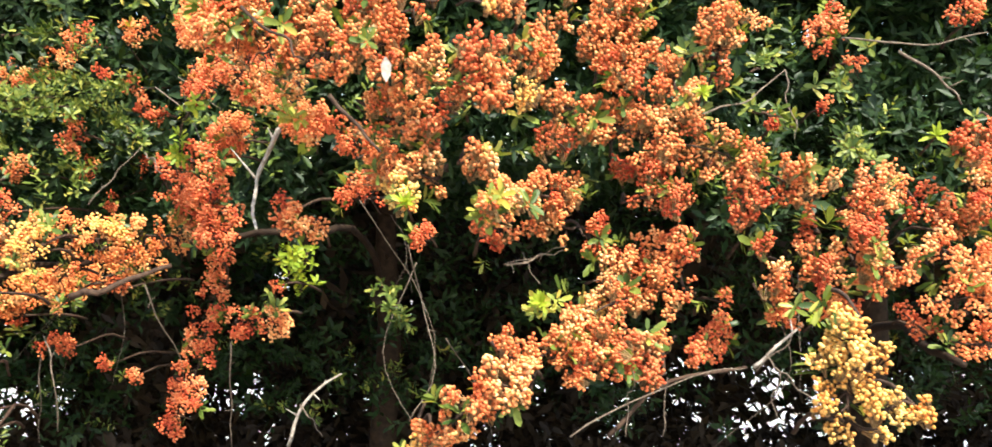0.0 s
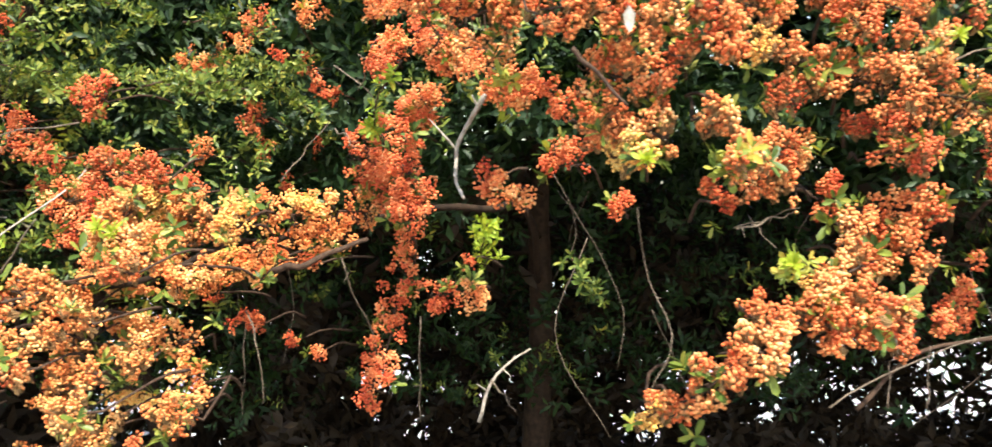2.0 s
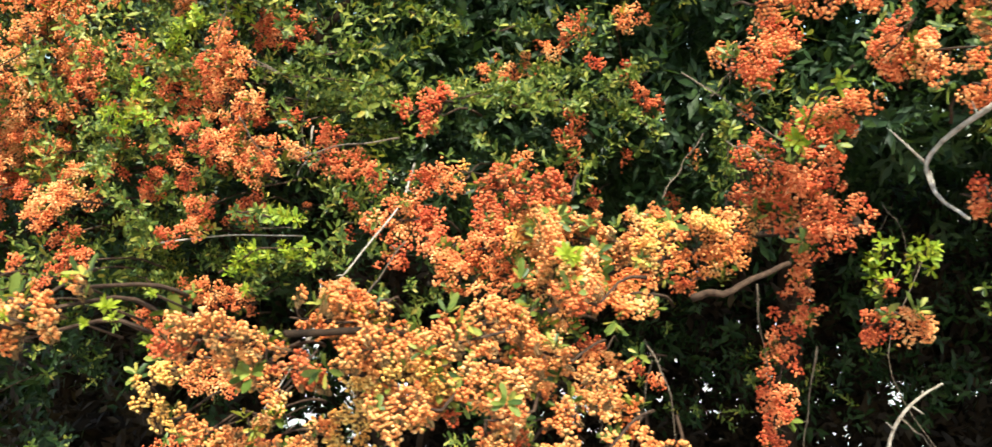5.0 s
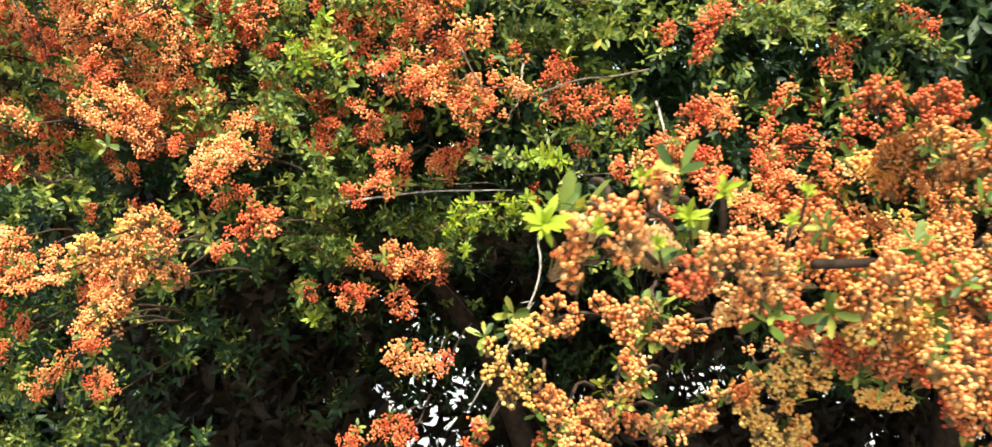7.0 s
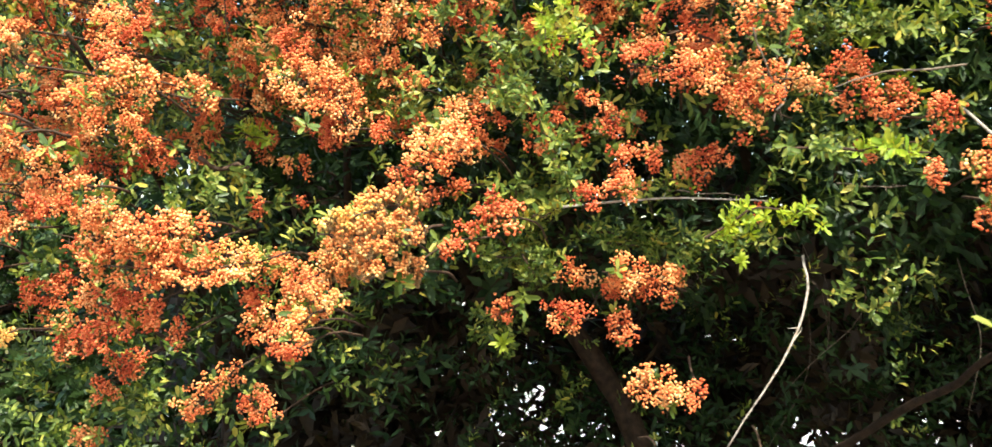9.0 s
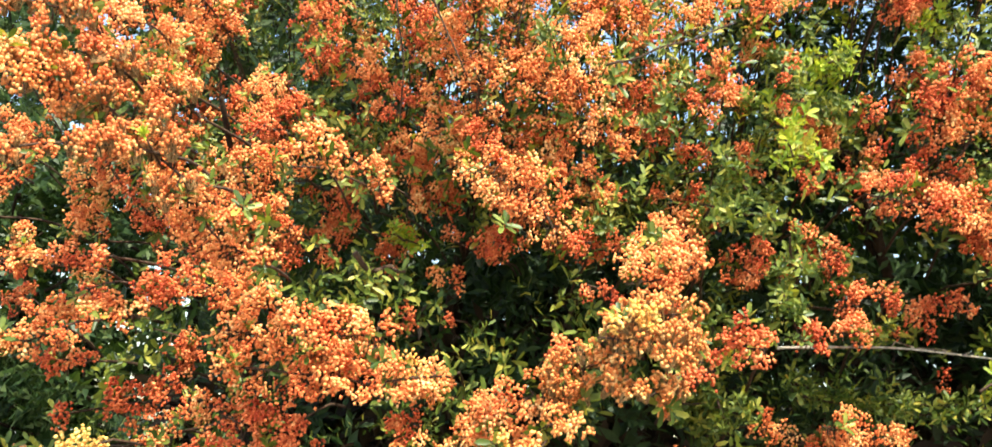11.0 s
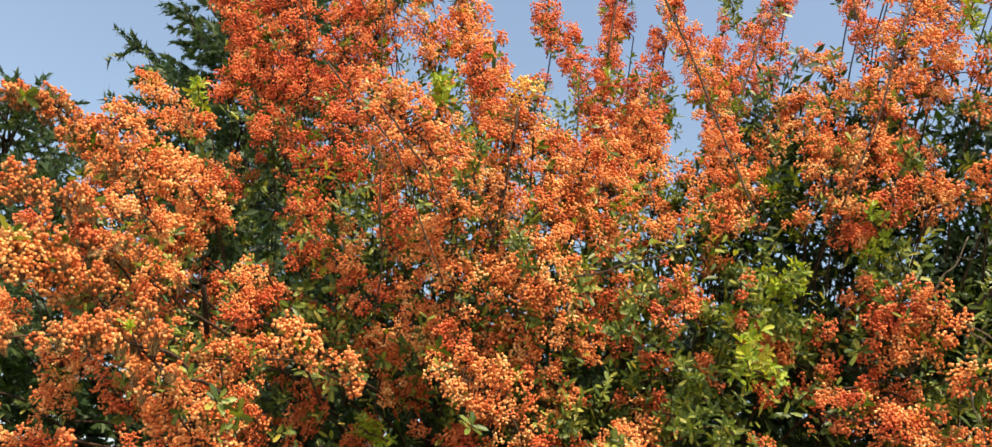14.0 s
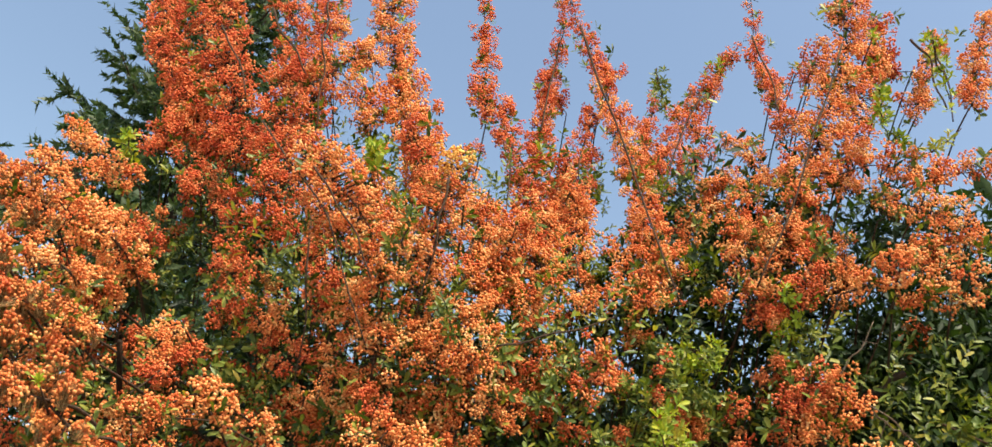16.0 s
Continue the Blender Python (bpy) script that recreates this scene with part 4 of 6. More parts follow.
spray("o", 0.032, (0.04, 1.20, 1.73), (0.08, 1.24, 1.71), (0.13, 1.26, 1.70))
spray("r", 0.024, (-0.11, 1.14, 1.68), (-0.09, 1.14, 1.69))
spray("o", 0.023, (-0.12, 1.11, 1.64), (-0.09, 1.14, 1.63))
spray("r", 0.025, (-0.17, 1.50, 1.56), (-0.15, 1.48, 1.54))
spray("r", 0.013, (-0.10, 1.12, 1.83), (-0.09, 1.12, 1.83))
spray("y", 0.010, (-0.03, 1.11, 1.82), (-0.03, 1.10, 1.82))
spray("o", 0.023, (-0.02, 1.11, 1.82), (0.01, 1.16, 1.84))
spray("o", 0.038, (0.06, 1.23, 1.83), (0.12, 1.27, 1.83), (0.15, 1.26, 1.84))
spray("o", 0.028, (0.10, 1.26, 1.80), (0.14, 1.24, 1.76))
spray("r", 0.023, (0.11, 1.26, 1.79), (0.15, 1.23, 1.74))
spray("o", 0.021, (0.15, 1.26, 1.79), (0.19, 1.22, 1.76))
spray("o", 0.036, (0.22, 1.22, 1.82), (0.25, 1.22, 1.81), (0.24, 1.22, 1.78))
spray("o", 0.027, (0.19, 1.22, 1.76), (0.19, 1.21, 1.73))
spray("r", 0.017, (0.24, 1.23, 1.76), (0.25, 1.22, 1.76))
spray("o", 0.020, (0.19, 1.21, 1.70), (0.21, 1.21, 1.71))
spray("r", 0.015, (0.21, 1.22, 1.69), (0.22, 1.22, 1.69))
spray("o", 0.036, (0.11, 1.25, 1.70), (0.17, 1.22, 1.68), (0.22, 1.22, 1.67), (0.27, 1.21, 1.65))
spray("r", 0.030, (0.13, 1.29, 1.66), (0.16, 1.23, 1.64), (0.20, 1.22, 1.65))
spray("o", 0.031, (0.27, 1.21, 1.65), (0.32, 1.21, 1.63), (0.36, 1.22, 1.61))
spray("r", 0.026, (0.26, 1.21, 1.62), (0.30, 1.21, 1.60))
spray("r", 0.021, (0.03, 1.21, 1.68), (0.06, 1.25, 1.67))
spray("o", 0.021, (-0.06, 1.13, 1.65), (-0.02, 1.10, 1.65))
spray("y", 0.011, (-0.03, 1.10, 1.66), (-0.03, 1.10, 1.66))
spray("o", 0.027, (-0.03, 1.05, 1.60), (0.01, 1.16, 1.61), (0.07, 1.27, 1.61))
spray("r", 0.020, (-0.02, 1.14, 1.58), (-0.04, 1.20, 1.56))
spray("o", 0.021, (0.02, 1.23, 1.58), (0.07, 1.26, 1.57))
spray("y", 0.014, (-0.03, 1.11, 1.59), (-0.02, 1.13, 1.59))
spray("r", 0.024, (0.08, 1.27, 1.56), (0.11, 1.26, 1.56))
spray("r", 0.013, (0.11, 1.26, 1.53), (0.12, 1.25, 1.53))
spray("r", 0.025, (0.14, 1.25, 1.60), (0.18, 1.21, 1.61), (0.20, 1.22, 1.60))
spray("r", 0.022, (0.18, 1.25, 1.55), (0.21, 1.21, 1.55))
spray("o", 0.030, (0.15, 1.27, 1.55), (0.19, 1.23, 1.52))
spray("o", 0.036, (0.09, 1.19, 1.51), (0.14, 1.26, 1.51), (0.18, 1.22, 1.49))
spray("r", 0.015, (0.21, 1.26, 1.49), (0.22, 1.25, 1.49))
spray("r", 0.015, (0.25, 1.27, 1.48), (0.26, 1.26, 1.48))
spray("o", 0.034, (0.06, 1.08, 1.45), (0.11, 1.11, 1.44), (0.17, 1.21, 1.42))
spray("r", 0.026, (0.11, 1.11, 1.44), (0.17, 1.21, 1.41))
spray("o", 0.025, (0.06, 1.08, 1.47), (0.09, 1.12, 1.48), (0.14, 1.22, 1.49))
spray("o", 0.022, (0.04, 1.06, 1.44), (0.08, 1.08, 1.43))
spray("r", 0.029, (0.21, 1.26, 1.42), (0.27, 1.33, 1.43))
spray("r", 0.018, (0.14, 1.16, 1.40), (0.17, 1.19, 1.40))
spray("o", 0.024, (-0.02, 1.06, 1.45), (0.01, 1.04, 1.44))
spray("o", 0.023, (-0.03, 1.02, 1.42), (0.01, 1.04, 1.42))
spray("o", 0.025, (-0.06, 1.05, 1.38), (-0.02, 1.05, 1.38))
spray("o", 0.013, (-0.07, 1.04, 1.40), (-0.06, 1.03, 1.41))
spray("o", 0.016, (-0.12, 1.15, 1.34), (-0.09, 1.08, 1.35))
spray("o", 0.013, (-0.00, 1.03, 1.41), (0.02, 1.04, 1.40))
spray("o", 0.027, (0.30, 1.22, 1.51), (0.33, 1.22, 1.52))
spray("o", 0.025, (0.31, 1.26, 1.48), (0.33, 1.25, 1.48))
spray("r", 0.021, (0.33, 1.30, 1.45), (0.34, 1.28, 1.46))
spray("o", 0.024, (0.35, 1.22, 1.53), (0.39, 1.23, 1.54))
spray("r", 0.024, (0.35, 1.20, 1.52), (0.37, 1.21, 1.52))
spray("r", 0.022, (0.39, 1.21, 1.56), (0.43, 1.22, 1.57))
spray("r", 0.022, (0.40, 1.23, 1.62), (0.44, 1.23, 1.60))
spray("o", 0.022, (0.42, 1.23, 1.64), (0.44, 1.23, 1.61))
spray("r", 0.014, (0.28, 1.20, 1.55), (0.30, 1.21, 1.55))
spray("r", 0.017, (0.26, 1.21, 1.58), (0.28, 1.22, 1.58))
spray("o", 0.031, (0.41, 1.24, 1.53), (0.45, 1.25, 1.53))
spray("y", 0.031, (0.29, 0.89, 1.49), (0.29, 0.89, 1.46), (0.29, 0.89, 1.41))
spray("r", 0.036, (0.43, 1.49, 1.87), (0.47, 1.50, 1.85))
spray("r", 0.020, (0.51, 1.56, 1.81), (0.52, 1.56, 1.82))
spray("r", 0.016, (0.46, 1.56, 1.75), (0.47, 1.55, 1.75))
spray("r", 0.018, (0.36, 1.48, 1.72), (0.38, 1.49, 1.72))
spray("o", 0.014, (0.36, 1.54, 1.88), (0.37, 1.54, 1.89))
spray("o", 0.030, (0.48, 1.25, 1.55), (0.53, 1.25, 1.54), (0.59, 1.26, 1.52))
spray("o", 0.030, (0.51, 1.25, 1.48), (0.59, 1.26, 1.48))
spray("r", 0.027, (0.57, 1.31, 1.60), (0.61, 1.31, 1.58))
spray("r", 0.020, (0.61, 1.36, 1.69), (0.64, 1.36, 1.70))
spray("r", 0.022, (0.62, 1.47, 1.88), (0.66, 1.47, 1.87))
spray("r", 0.039, (-1.70, 1.76, 1.76), (-1.61, 1.74, 1.74), (-1.53, 1.74, 1.72))
spray("o", 0.031, (-1.60, 1.74, 1.76), (-1.50, 1.74, 1.73), (-1.43, 1.74, 1.72))
spray("r", 0.031, (-1.55, 1.73, 1.70), (-1.48, 1.74, 1.70))
spray("r", 0.034, (-1.41, 1.75, 1.71), (-1.35, 1.75, 1.70), (-1.29, 1.74, 1.69))
spray("r", 0.031, (-1.39, 1.77, 1.74), (-1.36, 1.76, 1.75))
spray("r", 0.028, (-1.28, 1.72, 1.66), (-1.25, 1.71, 1.67))
spray("r", 0.027, (-1.52, 1.82, 1.81), (-1.50, 1.82, 1.81))
spray("r", 0.016, (-1.45, 1.78, 1.78), (-1.44, 1.78, 1.79))
spray("o", 0.048, (-1.79, 1.85, 1.88), (-1.74, 1.86, 1.90))
spray("o", 0.042, (-1.67, 1.88, 1.89), (-1.60, 1.90, 1.88))
spray("o", 0.036, (-1.64, 1.86, 1.84), (-1.61, 1.87, 1.84))
spray("r", 0.032, (-1.61, 1.85, 1.81), (-1.57, 1.86, 1.82))
spray("r", 0.025, (-1.71, 1.85, 1.82), (-1.69, 1.85, 1.82))
spray("r", 0.027, (-1.75, 1.90, 1.72), (-1.79, 1.89, 1.68))
spray("r", 0.028, (-1.73, 1.81, 1.61), (-1.70, 1.80, 1.61))
spray("r", 0.030, (-1.61, 1.83, 1.63), (-1.59, 1.83, 1.59))
spray("r", 0.030, (-1.74, 1.79, 1.57), (-1.69, 1.80, 1.57))
spray("r", 0.022, (-1.78, 1.79, 1.55), (-1.76, 1.78, 1.56))
spray("r", 0.016, (-1.36, 1.80, 1.62), (-1.34, 1.79, 1.62))
spray("r", 0.012, (-1.54, 1.75, 1.64), (-1.53, 1.75, 1.65))
spray("r", 0.050, (-1.14, 1.66, 1.78), (-1.11, 1.66, 1.77))
spray("r", 0.022, (-1.20, 1.69, 1.78), (-1.18, 1.69, 1.78))
spray("r", 0.022, (-0.76, 1.91, 1.79), (-0.75, 1.91, 1.79))
spray("r", 0.037, (-0.93, 1.85, 1.74), (-0.89, 1.86, 1.74))
spray("r", 0.022, (-0.94, 1.96, 1.68), (-0.92, 1.96, 1.68))
spray("r", 0.016, (-0.83, 1.99, 1.69), (-0.82, 1.98, 1.69))
spray("o", 0.018, (-0.70, 2.02, 1.68), (-0.69, 2.02, 1.68))
spray("r", 0.022, (-0.90, 1.97, 1.61), (-0.88, 1.96, 1.61))
spray("r", 0.023, (-0.75, 2.01, 1.59), (-0.73, 2.00, 1.60))
spray("o", 0.034, (-1.02, 1.83, 1.68), (-1.00, 1.83, 1.67))
spray("y", 0.015, (-1.10, 1.73, 1.67), (-1.09, 1.73, 1.67))
spray("o", 0.029, (-1.14, 1.69, 1.65), (-1.09, 1.70, 1.65))
spray("r", 0.029, (-1.18, 1.68, 1.66), (-1.14, 1.69, 1.64))
spray("o", 0.041, (-1.23, 1.66, 1.59), (-1.17, 1.68, 1.58))
spray("r", 0.032, (-1.16, 1.68, 1.58), (-1.12, 1.67, 1.56))
spray("r", 0.032, (-1.07, 1.73, 1.60), (-1.02, 1.74, 1.60), (-0.97, 1.75, 1.59))
spray("r", 0.032, (-1.07, 1.70, 1.56), (-1.02, 1.72, 1.56))
spray("r", 0.028, (-1.14, 1.63, 1.55), (-1.09, 1.64, 1.53))
spray("r", 0.027, (-1.23, 1.66, 1.52), (-1.19, 1.67, 1.52))
spray("r", 0.023, (-1.28, 1.71, 1.58), (-1.26, 1.71, 1.58))
spray("o", 0.032, (-1.11, 1.59, 1.51), (-1.05, 1.60, 1.52), (-0.98, 1.57, 1.55), (-0.91, 1.52, 1.54))
spray("y", 0.019, (-0.96, 1.50, 1.56), (-0.89, 1.50, 1.54))
spray("o", 0.038, (-1.09, 1.59, 1.49), (-1.01, 1.59, 1.49), (-0.95, 1.57, 1.48))
spray("o", 0.025, (-0.95, 1.55, 1.49), (-0.91, 1.53, 1.47))
spray("a", 0.018, (-1.21, 0.78, 1.54), (-1.20, 0.78, 1.53))
spray("a", 0.020, (-1.20, 0.80, 1.51), (-1.18, 0.80, 1.53))
spray("a", 0.017, (-1.23, 0.79, 1.51), (-1.21, 0.80, 1.50))
spray("a", 0.010, (-1.17, 0.82, 1.54), (-1.16, 0.81, 1.54))
spray("a", 0.027, (-1.13, 0.92, 1.51), (-1.11, 0.94, 1.48), (-1.08, 0.99, 1.46))
spray("r", 0.018, (-1.16, 0.91, 1.49), (-1.14, 0.93, 1.47))
spray("a", 0.036, (-1.08, 1.03, 1.49), (-1.04, 1.08, 1.48), (-1.01, 1.11, 1.49))
spray("a", 0.037, (-1.03, 1.08, 1.45), (-0.98, 1.13, 1.43), (-0.94, 1.16, 1.43))
spray("y", 0.020, (-1.04, 1.08, 1.42), (-0.98, 1.12, 1.41), (-0.94, 1.15, 1.41))
spray("a", 0.033, (-0.95, 1.17, 1.46), (-0.89, 1.22, 1.46), (-0.88, 1.23, 1.43))
spray("r", 0.018, (-0.95, 1.17, 1.45), (-0.94, 1.16, 1.45))
spray("r", 0.020, (-1.09, 1.03, 1.44), (-1.06, 1.06, 1.42))
spray("a", 0.030, (-0.90, 1.22, 1.40), (-0.87, 1.23, 1.39))
spray("a", 0.027, (-0.97, 1.16, 1.39), (-0.94, 1.18, 1.38))
spray("r", 0.019, (-0.98, 1.17, 1.36), (-0.95, 1.17, 1.36))
spray("r", 0.023, (-1.03, 1.14, 1.38), (-1.00, 1.16, 1.37))
spray("a", 0.023, (-1.12, 0.98, 1.46), (-1.10, 1.01, 1.44))
spray("y", 0.032, (-1.03, 1.16, 1.39), (-1.06, 1.18, 1.36), (-1.08, 1.19, 1.31), (-1.09, 1.20, 1.26))
spray("a", 0.014, (-1.06, 1.20, 1.28), (-1.05, 1.19, 1.28))
spray("y", 0.021, (-1.37, 1.15, 1.36), (-1.34, 1.15, 1.39), (-1.31, 1.16, 1.41))
spray("a", 0.018, (-1.31, 1.16, 1.41), (-1.26, 1.16, 1.42), (-1.20, 1.14, 1.41), (-1.14, 1.11, 1.42))
spray("a", 0.017, (-1.22, 1.14, 1.40), (-1.19, 1.15, 1.40))
spray("y", 0.016, (-1.36, 1.16, 1.34), (-1.32, 1.17, 1.34))
spray("a", 0.019, (-1.32, 1.18, 1.32), (-1.29, 1.19, 1.32))
spray("a", 0.025, (-1.31, 1.19, 1.29), (-1.27, 1.20, 1.29), (-1.25, 1.22, 1.31))
spray("a", 0.020, (-1.25, 1.23, 1.33), (-1.22, 1.24, 1.33))
spray("a", 0.020, (-1.24, 1.25, 1.35), (-1.22, 1.26, 1.36))
spray("a", 0.024, (-1.30, 1.17, 1.26), (-1.26, 1.18, 1.26))
spray("r", 0.019, (-1.33, 1.20, 1.27), (-1.32, 1.21, 1.27))
spray("a", 0.017, (-1.23, 1.21, 1.28), (-1.18, 1.20, 1.29), (-1.14, 1.19, 1.32), (-1.11, 1.18, 1.34))
spray("r", 0.015, (-1.24, 1.24, 1.29), (-1.23, 1.23, 1.29))
spray("o", 0.032, (-1.69, 1.73, 1.27), (-1.63, 1.75, 1.26))
spray("r", 0.023, (-1.62, 1.76, 1.25), (-1.60, 1.76, 1.25))
spray("r", 0.031, (-1.84, 1.86, 1.37), (-1.78, 1.87, 1.36))
spray("r", 0.027, (-1.74, 1.88, 1.34), (-1.70, 1.89, 1.35))
spray("o", 0.031, (-1.75, 1.83, 1.44), (-1.68, 1.85, 1.43), (-1.62, 1.86, 1.41))
spray("r", 0.032, (-1.80, 1.74, 1.10), (-1.77, 1.75, 1.10))
spray("r", 0.029, (-1.72, 1.72, 1.13), (-1.65, 1.74, 1.16))
spray("r", 0.022, (-1.53, 1.67, 1.16), (-1.51, 1.67, 1.17))
spray("r", 0.020, (-1.54, 1.67, 1.12), (-1.53, 1.66, 1.13))
spray("r", 0.025, (-1.59, 1.64, 1.10), (-1.57, 1.65, 1.10))
spray("a", 0.031, (-0.91, 1.19, 1.34), (-0.87, 1.20, 1.33))
spray("r", 0.027, (-0.91, 1.21, 1.33), (-0.87, 1.22, 1.30))
spray("a", 0.018, (-0.90, 1.22, 1.37), (-0.88, 1.22, 1.37))
spray("a", 0.015, (-0.85, 1.26, 1.36), (-0.84, 1.25, 1.37))
spray("a", 0.029, (-0.82, 1.29, 1.39), (-0.78, 1.30, 1.38), (-0.75, 1.31, 1.38))
spray("a", 0.024, (-0.78, 1.30, 1.34), (-0.74, 1.31, 1.32))
spray("a", 0.026, (-0.77, 1.28, 1.29), (-0.74, 1.29, 1.29))
spray("a", 0.016, (-0.97, 1.19, 1.24), (-0.91, 1.21, 1.25), (-0.87, 1.22, 1.26), (-0.83, 1.23, 1.27))
spray("a", 0.014, (-0.83, 1.24, 1.29), (-0.82, 1.23, 1.29))
spray("r", 0.018, (-0.81, 1.23, 1.25), (-0.79, 1.24, 1.25))
spray("y", 0.033, (-0.73, 1.38, 1.55), (-0.71, 1.38, 1.54))
spray("o", 0.020, (-0.74, 1.47, 1.50), (-0.72, 1.48, 1.51))
spray("o", 0.018, (-0.74, 1.48, 1.49), (-0.73, 1.48, 1.49))
spray("o", 0.011, (-0.74, 1.48, 1.44), (-0.73, 1.47, 1.44))
spray("o", 0.029, (0.42, 1.34, 1.58), (0.47, 1.35, 1.59))
spray("o", 0.028, (0.37, 1.28, 1.49), (0.41, 1.29, 1.47), (0.46, 1.29, 1.49))
spray("r", 0.022, (0.37, 1.33, 1.56), (0.40, 1.34, 1.56))
spray("r", 0.024, (0.50, 1.30, 1.60), (0.55, 1.31, 1.59))
spray("o", 0.026, (0.53, 1.25, 1.43), (0.58, 1.25, 1.43))
spray("o", 0.028, (0.60, 1.36, 1.65), (0.64, 1.36, 1.63))
spray("a", 0.023, (-0.97, 1.00, 1.39), (-0.91, 1.02, 1.40))
spray("a", 0.022, (-1.02, 1.04, 1.45), (-0.96, 1.06, 1.46), (-0.91, 1.08, 1.46), (-0.86, 1.11, 1.47))
spray("a", 0.022, (-0.89, 1.05, 1.42), (-0.86, 1.08, 1.42), (-0.83, 1.12, 1.41))
spray("o", 0.020, (-0.87, 1.05, 1.38), (-0.83, 1.08, 1.38))
spray("a", 0.021, (-0.83, 1.14, 1.44), (-0.79, 1.14, 1.43))
spray("a", 0.021, (-0.78, 1.20, 1.40), (-0.77, 1.20, 1.36))
spray("a", 0.020, (-0.82, 1.14, 1.36), (-0.79, 1.14, 1.36))
spray("a", 0.024, (-0.81, 1.09, 1.32), (-0.76, 1.10, 1.33))
spray("a", 0.026, (-0.72, 1.16, 1.32), (-0.67, 1.17, 1.30))
spray("a", 0.023, (-1.06, 1.08, 1.49), (-1.02, 1.09, 1.50))
spray("a", 0.021, (-0.89, 1.12, 1.47), (-0.84, 1.16, 1.48))
spray("o", 0.022, (-0.81, 1.16, 1.50), (-0.77, 1.20, 1.49))
spray("a", 0.022, (-0.76, 1.26, 1.48), (-0.71, 1.27, 1.49))
spray("r", 0.031, (-0.93, 1.88, 1.94), (-0.89, 1.89, 1.93))
spray("o", 0.028, (-0.83, 1.90, 1.95), (-0.78, 1.92, 1.96))
spray("r", 0.020, (-0.88, 1.90, 1.87), (-0.87, 1.89, 1.88))
spray("r", 0.022, (-0.83, 1.90, 1.85), (-0.80, 1.91, 1.84))
spray("r", 0.025, (-0.78, 1.89, 1.81), (-0.78, 1.89, 1.77))
spray("o", 0.029, (-1.08, 1.92, 1.87), (-1.00, 1.94, 1.89))
spray("o", 0.022, (-1.12, 1.94, 1.88), (-1.10, 1.93, 1.88))
spray("o", 0.021, (-0.99, 1.91, 1.90), (-0.95, 1.92, 1.90))
spray("o", 0.021, (-0.65, 1.87, 1.87), (-0.60, 1.88, 1.86))
spray("r", 0.028, (-0.57, 1.82, 1.89), (-0.50, 1.84, 1.89))
spray("r", 0.019, (-0.59, 1.89, 1.76), (-0.58, 1.89, 1.76))
spray("r", 0.010, (-0.58, 1.77, 1.70), (-0.57, 1.76, 1.70))
spray("r", 0.014, (-0.52, 1.71, 1.73), (-0.51, 1.70, 1.73))
spray("r", 0.035, (-1.61, 1.90, 2.00), (-1.55, 1.92, 1.99))
spray("r", 0.024, (-1.52, 1.93, 2.01), (-1.49, 1.93, 2.01))
spray("o", 0.044, (-2.36, 1.80, 2.04), (-2.24, 1.83, 2.02), (-2.13, 1.86, 2.00))
spray("o", 0.043, (-2.08, 1.85, 1.96), (-1.96, 1.87, 1.96), (-1.86, 1.88, 1.94))
spray("r", 0.037, (-2.09, 1.87, 1.90), (-1.98, 1.88, 1.89))
spray("o", 0.038, (-1.82, 1.84, 1.89), (-1.70, 1.85, 1.89))
spray("o", 0.034, (-1.68, 1.83, 1.83), (-1.61, 1.84, 1.83))
spray("r", 0.030, (-1.78, 1.85, 1.83), (-1.74, 1.86, 1.83))
spray("o", 0.040, (-2.36, 1.79, 1.92), (-2.25, 1.80, 1.87))
spray("o", 0.039, (-2.15, 1.80, 1.85), (-2.03, 1.83, 1.86))
spray("o", 0.042, (-2.27, 1.71, 1.76), (-2.18, 1.72, 1.73), (-2.14, 1.72, 1.67))
spray("r", 0.036, (-2.29, 1.76, 1.82), (-2.25, 1.77, 1.81))
spray("r", 0.025, (-1.96, 1.86, 1.86), (-1.93, 1.86, 1.86))
spray("r", 0.025, (-1.94, 1.87, 1.78), (-1.91, 1.86, 1.78))
spray("r", 0.025, (-1.98, 1.84, 1.70), (-1.93, 1.86, 1.70))
spray("r", 0.024, (-1.86, 1.83, 1.66), (-1.83, 1.83, 1.66))
spray("r", 0.026, (-1.75, 1.81, 1.68), (-1.72, 1.81, 1.69))
spray("r", 0.026, (-1.68, 1.78, 1.62), (-1.65, 1.78, 1.63))
spray("r", 0.023, (-1.58, 1.81, 1.62), (-1.55, 1.80, 1.63))
spray("o", 0.028, (-1.99, 1.79, 1.65), (-1.93, 1.80, 1.65))
spray("r", 0.031, (-2.13, 1.76, 1.67), (-2.09, 1.76, 1.67))
spray("r", 0.027, (-1.91, 1.65, 1.53), (-1.86, 1.66, 1.52))
spray("r", 0.024, (-2.14, 1.75, 1.51), (-2.11, 1.75, 1.51))
spray("y", 0.016, (0.32, 0.90, 1.42), (0.34, 0.91, 1.43), (0.36, 0.91, 1.42))
spray("y", 0.015, (0.28, 0.91, 1.50), (0.31, 0.92, 1.50))
spray("o", 0.022, (0.43, 1.22, 1.52), (0.47, 1.23, 1.52))
spray("r", 0.022, (0.42, 1.29, 1.56), (0.47, 1.30, 1.57))
spray("r", 0.020, (0.49, 1.30, 1.46), (0.52, 1.30, 1.43))
spray("o", 0.022, (0.44, 1.32, 1.60), (0.51, 1.33, 1.61))
spray("o", 0.019, (-0.09, 1.07, 1.35), (-0.06, 1.02, 1.38), (-0.02, 1.02, 1.42))
spray("y", 0.016, (0.06, 1.23, 1.47), (0.11, 1.24, 1.48))
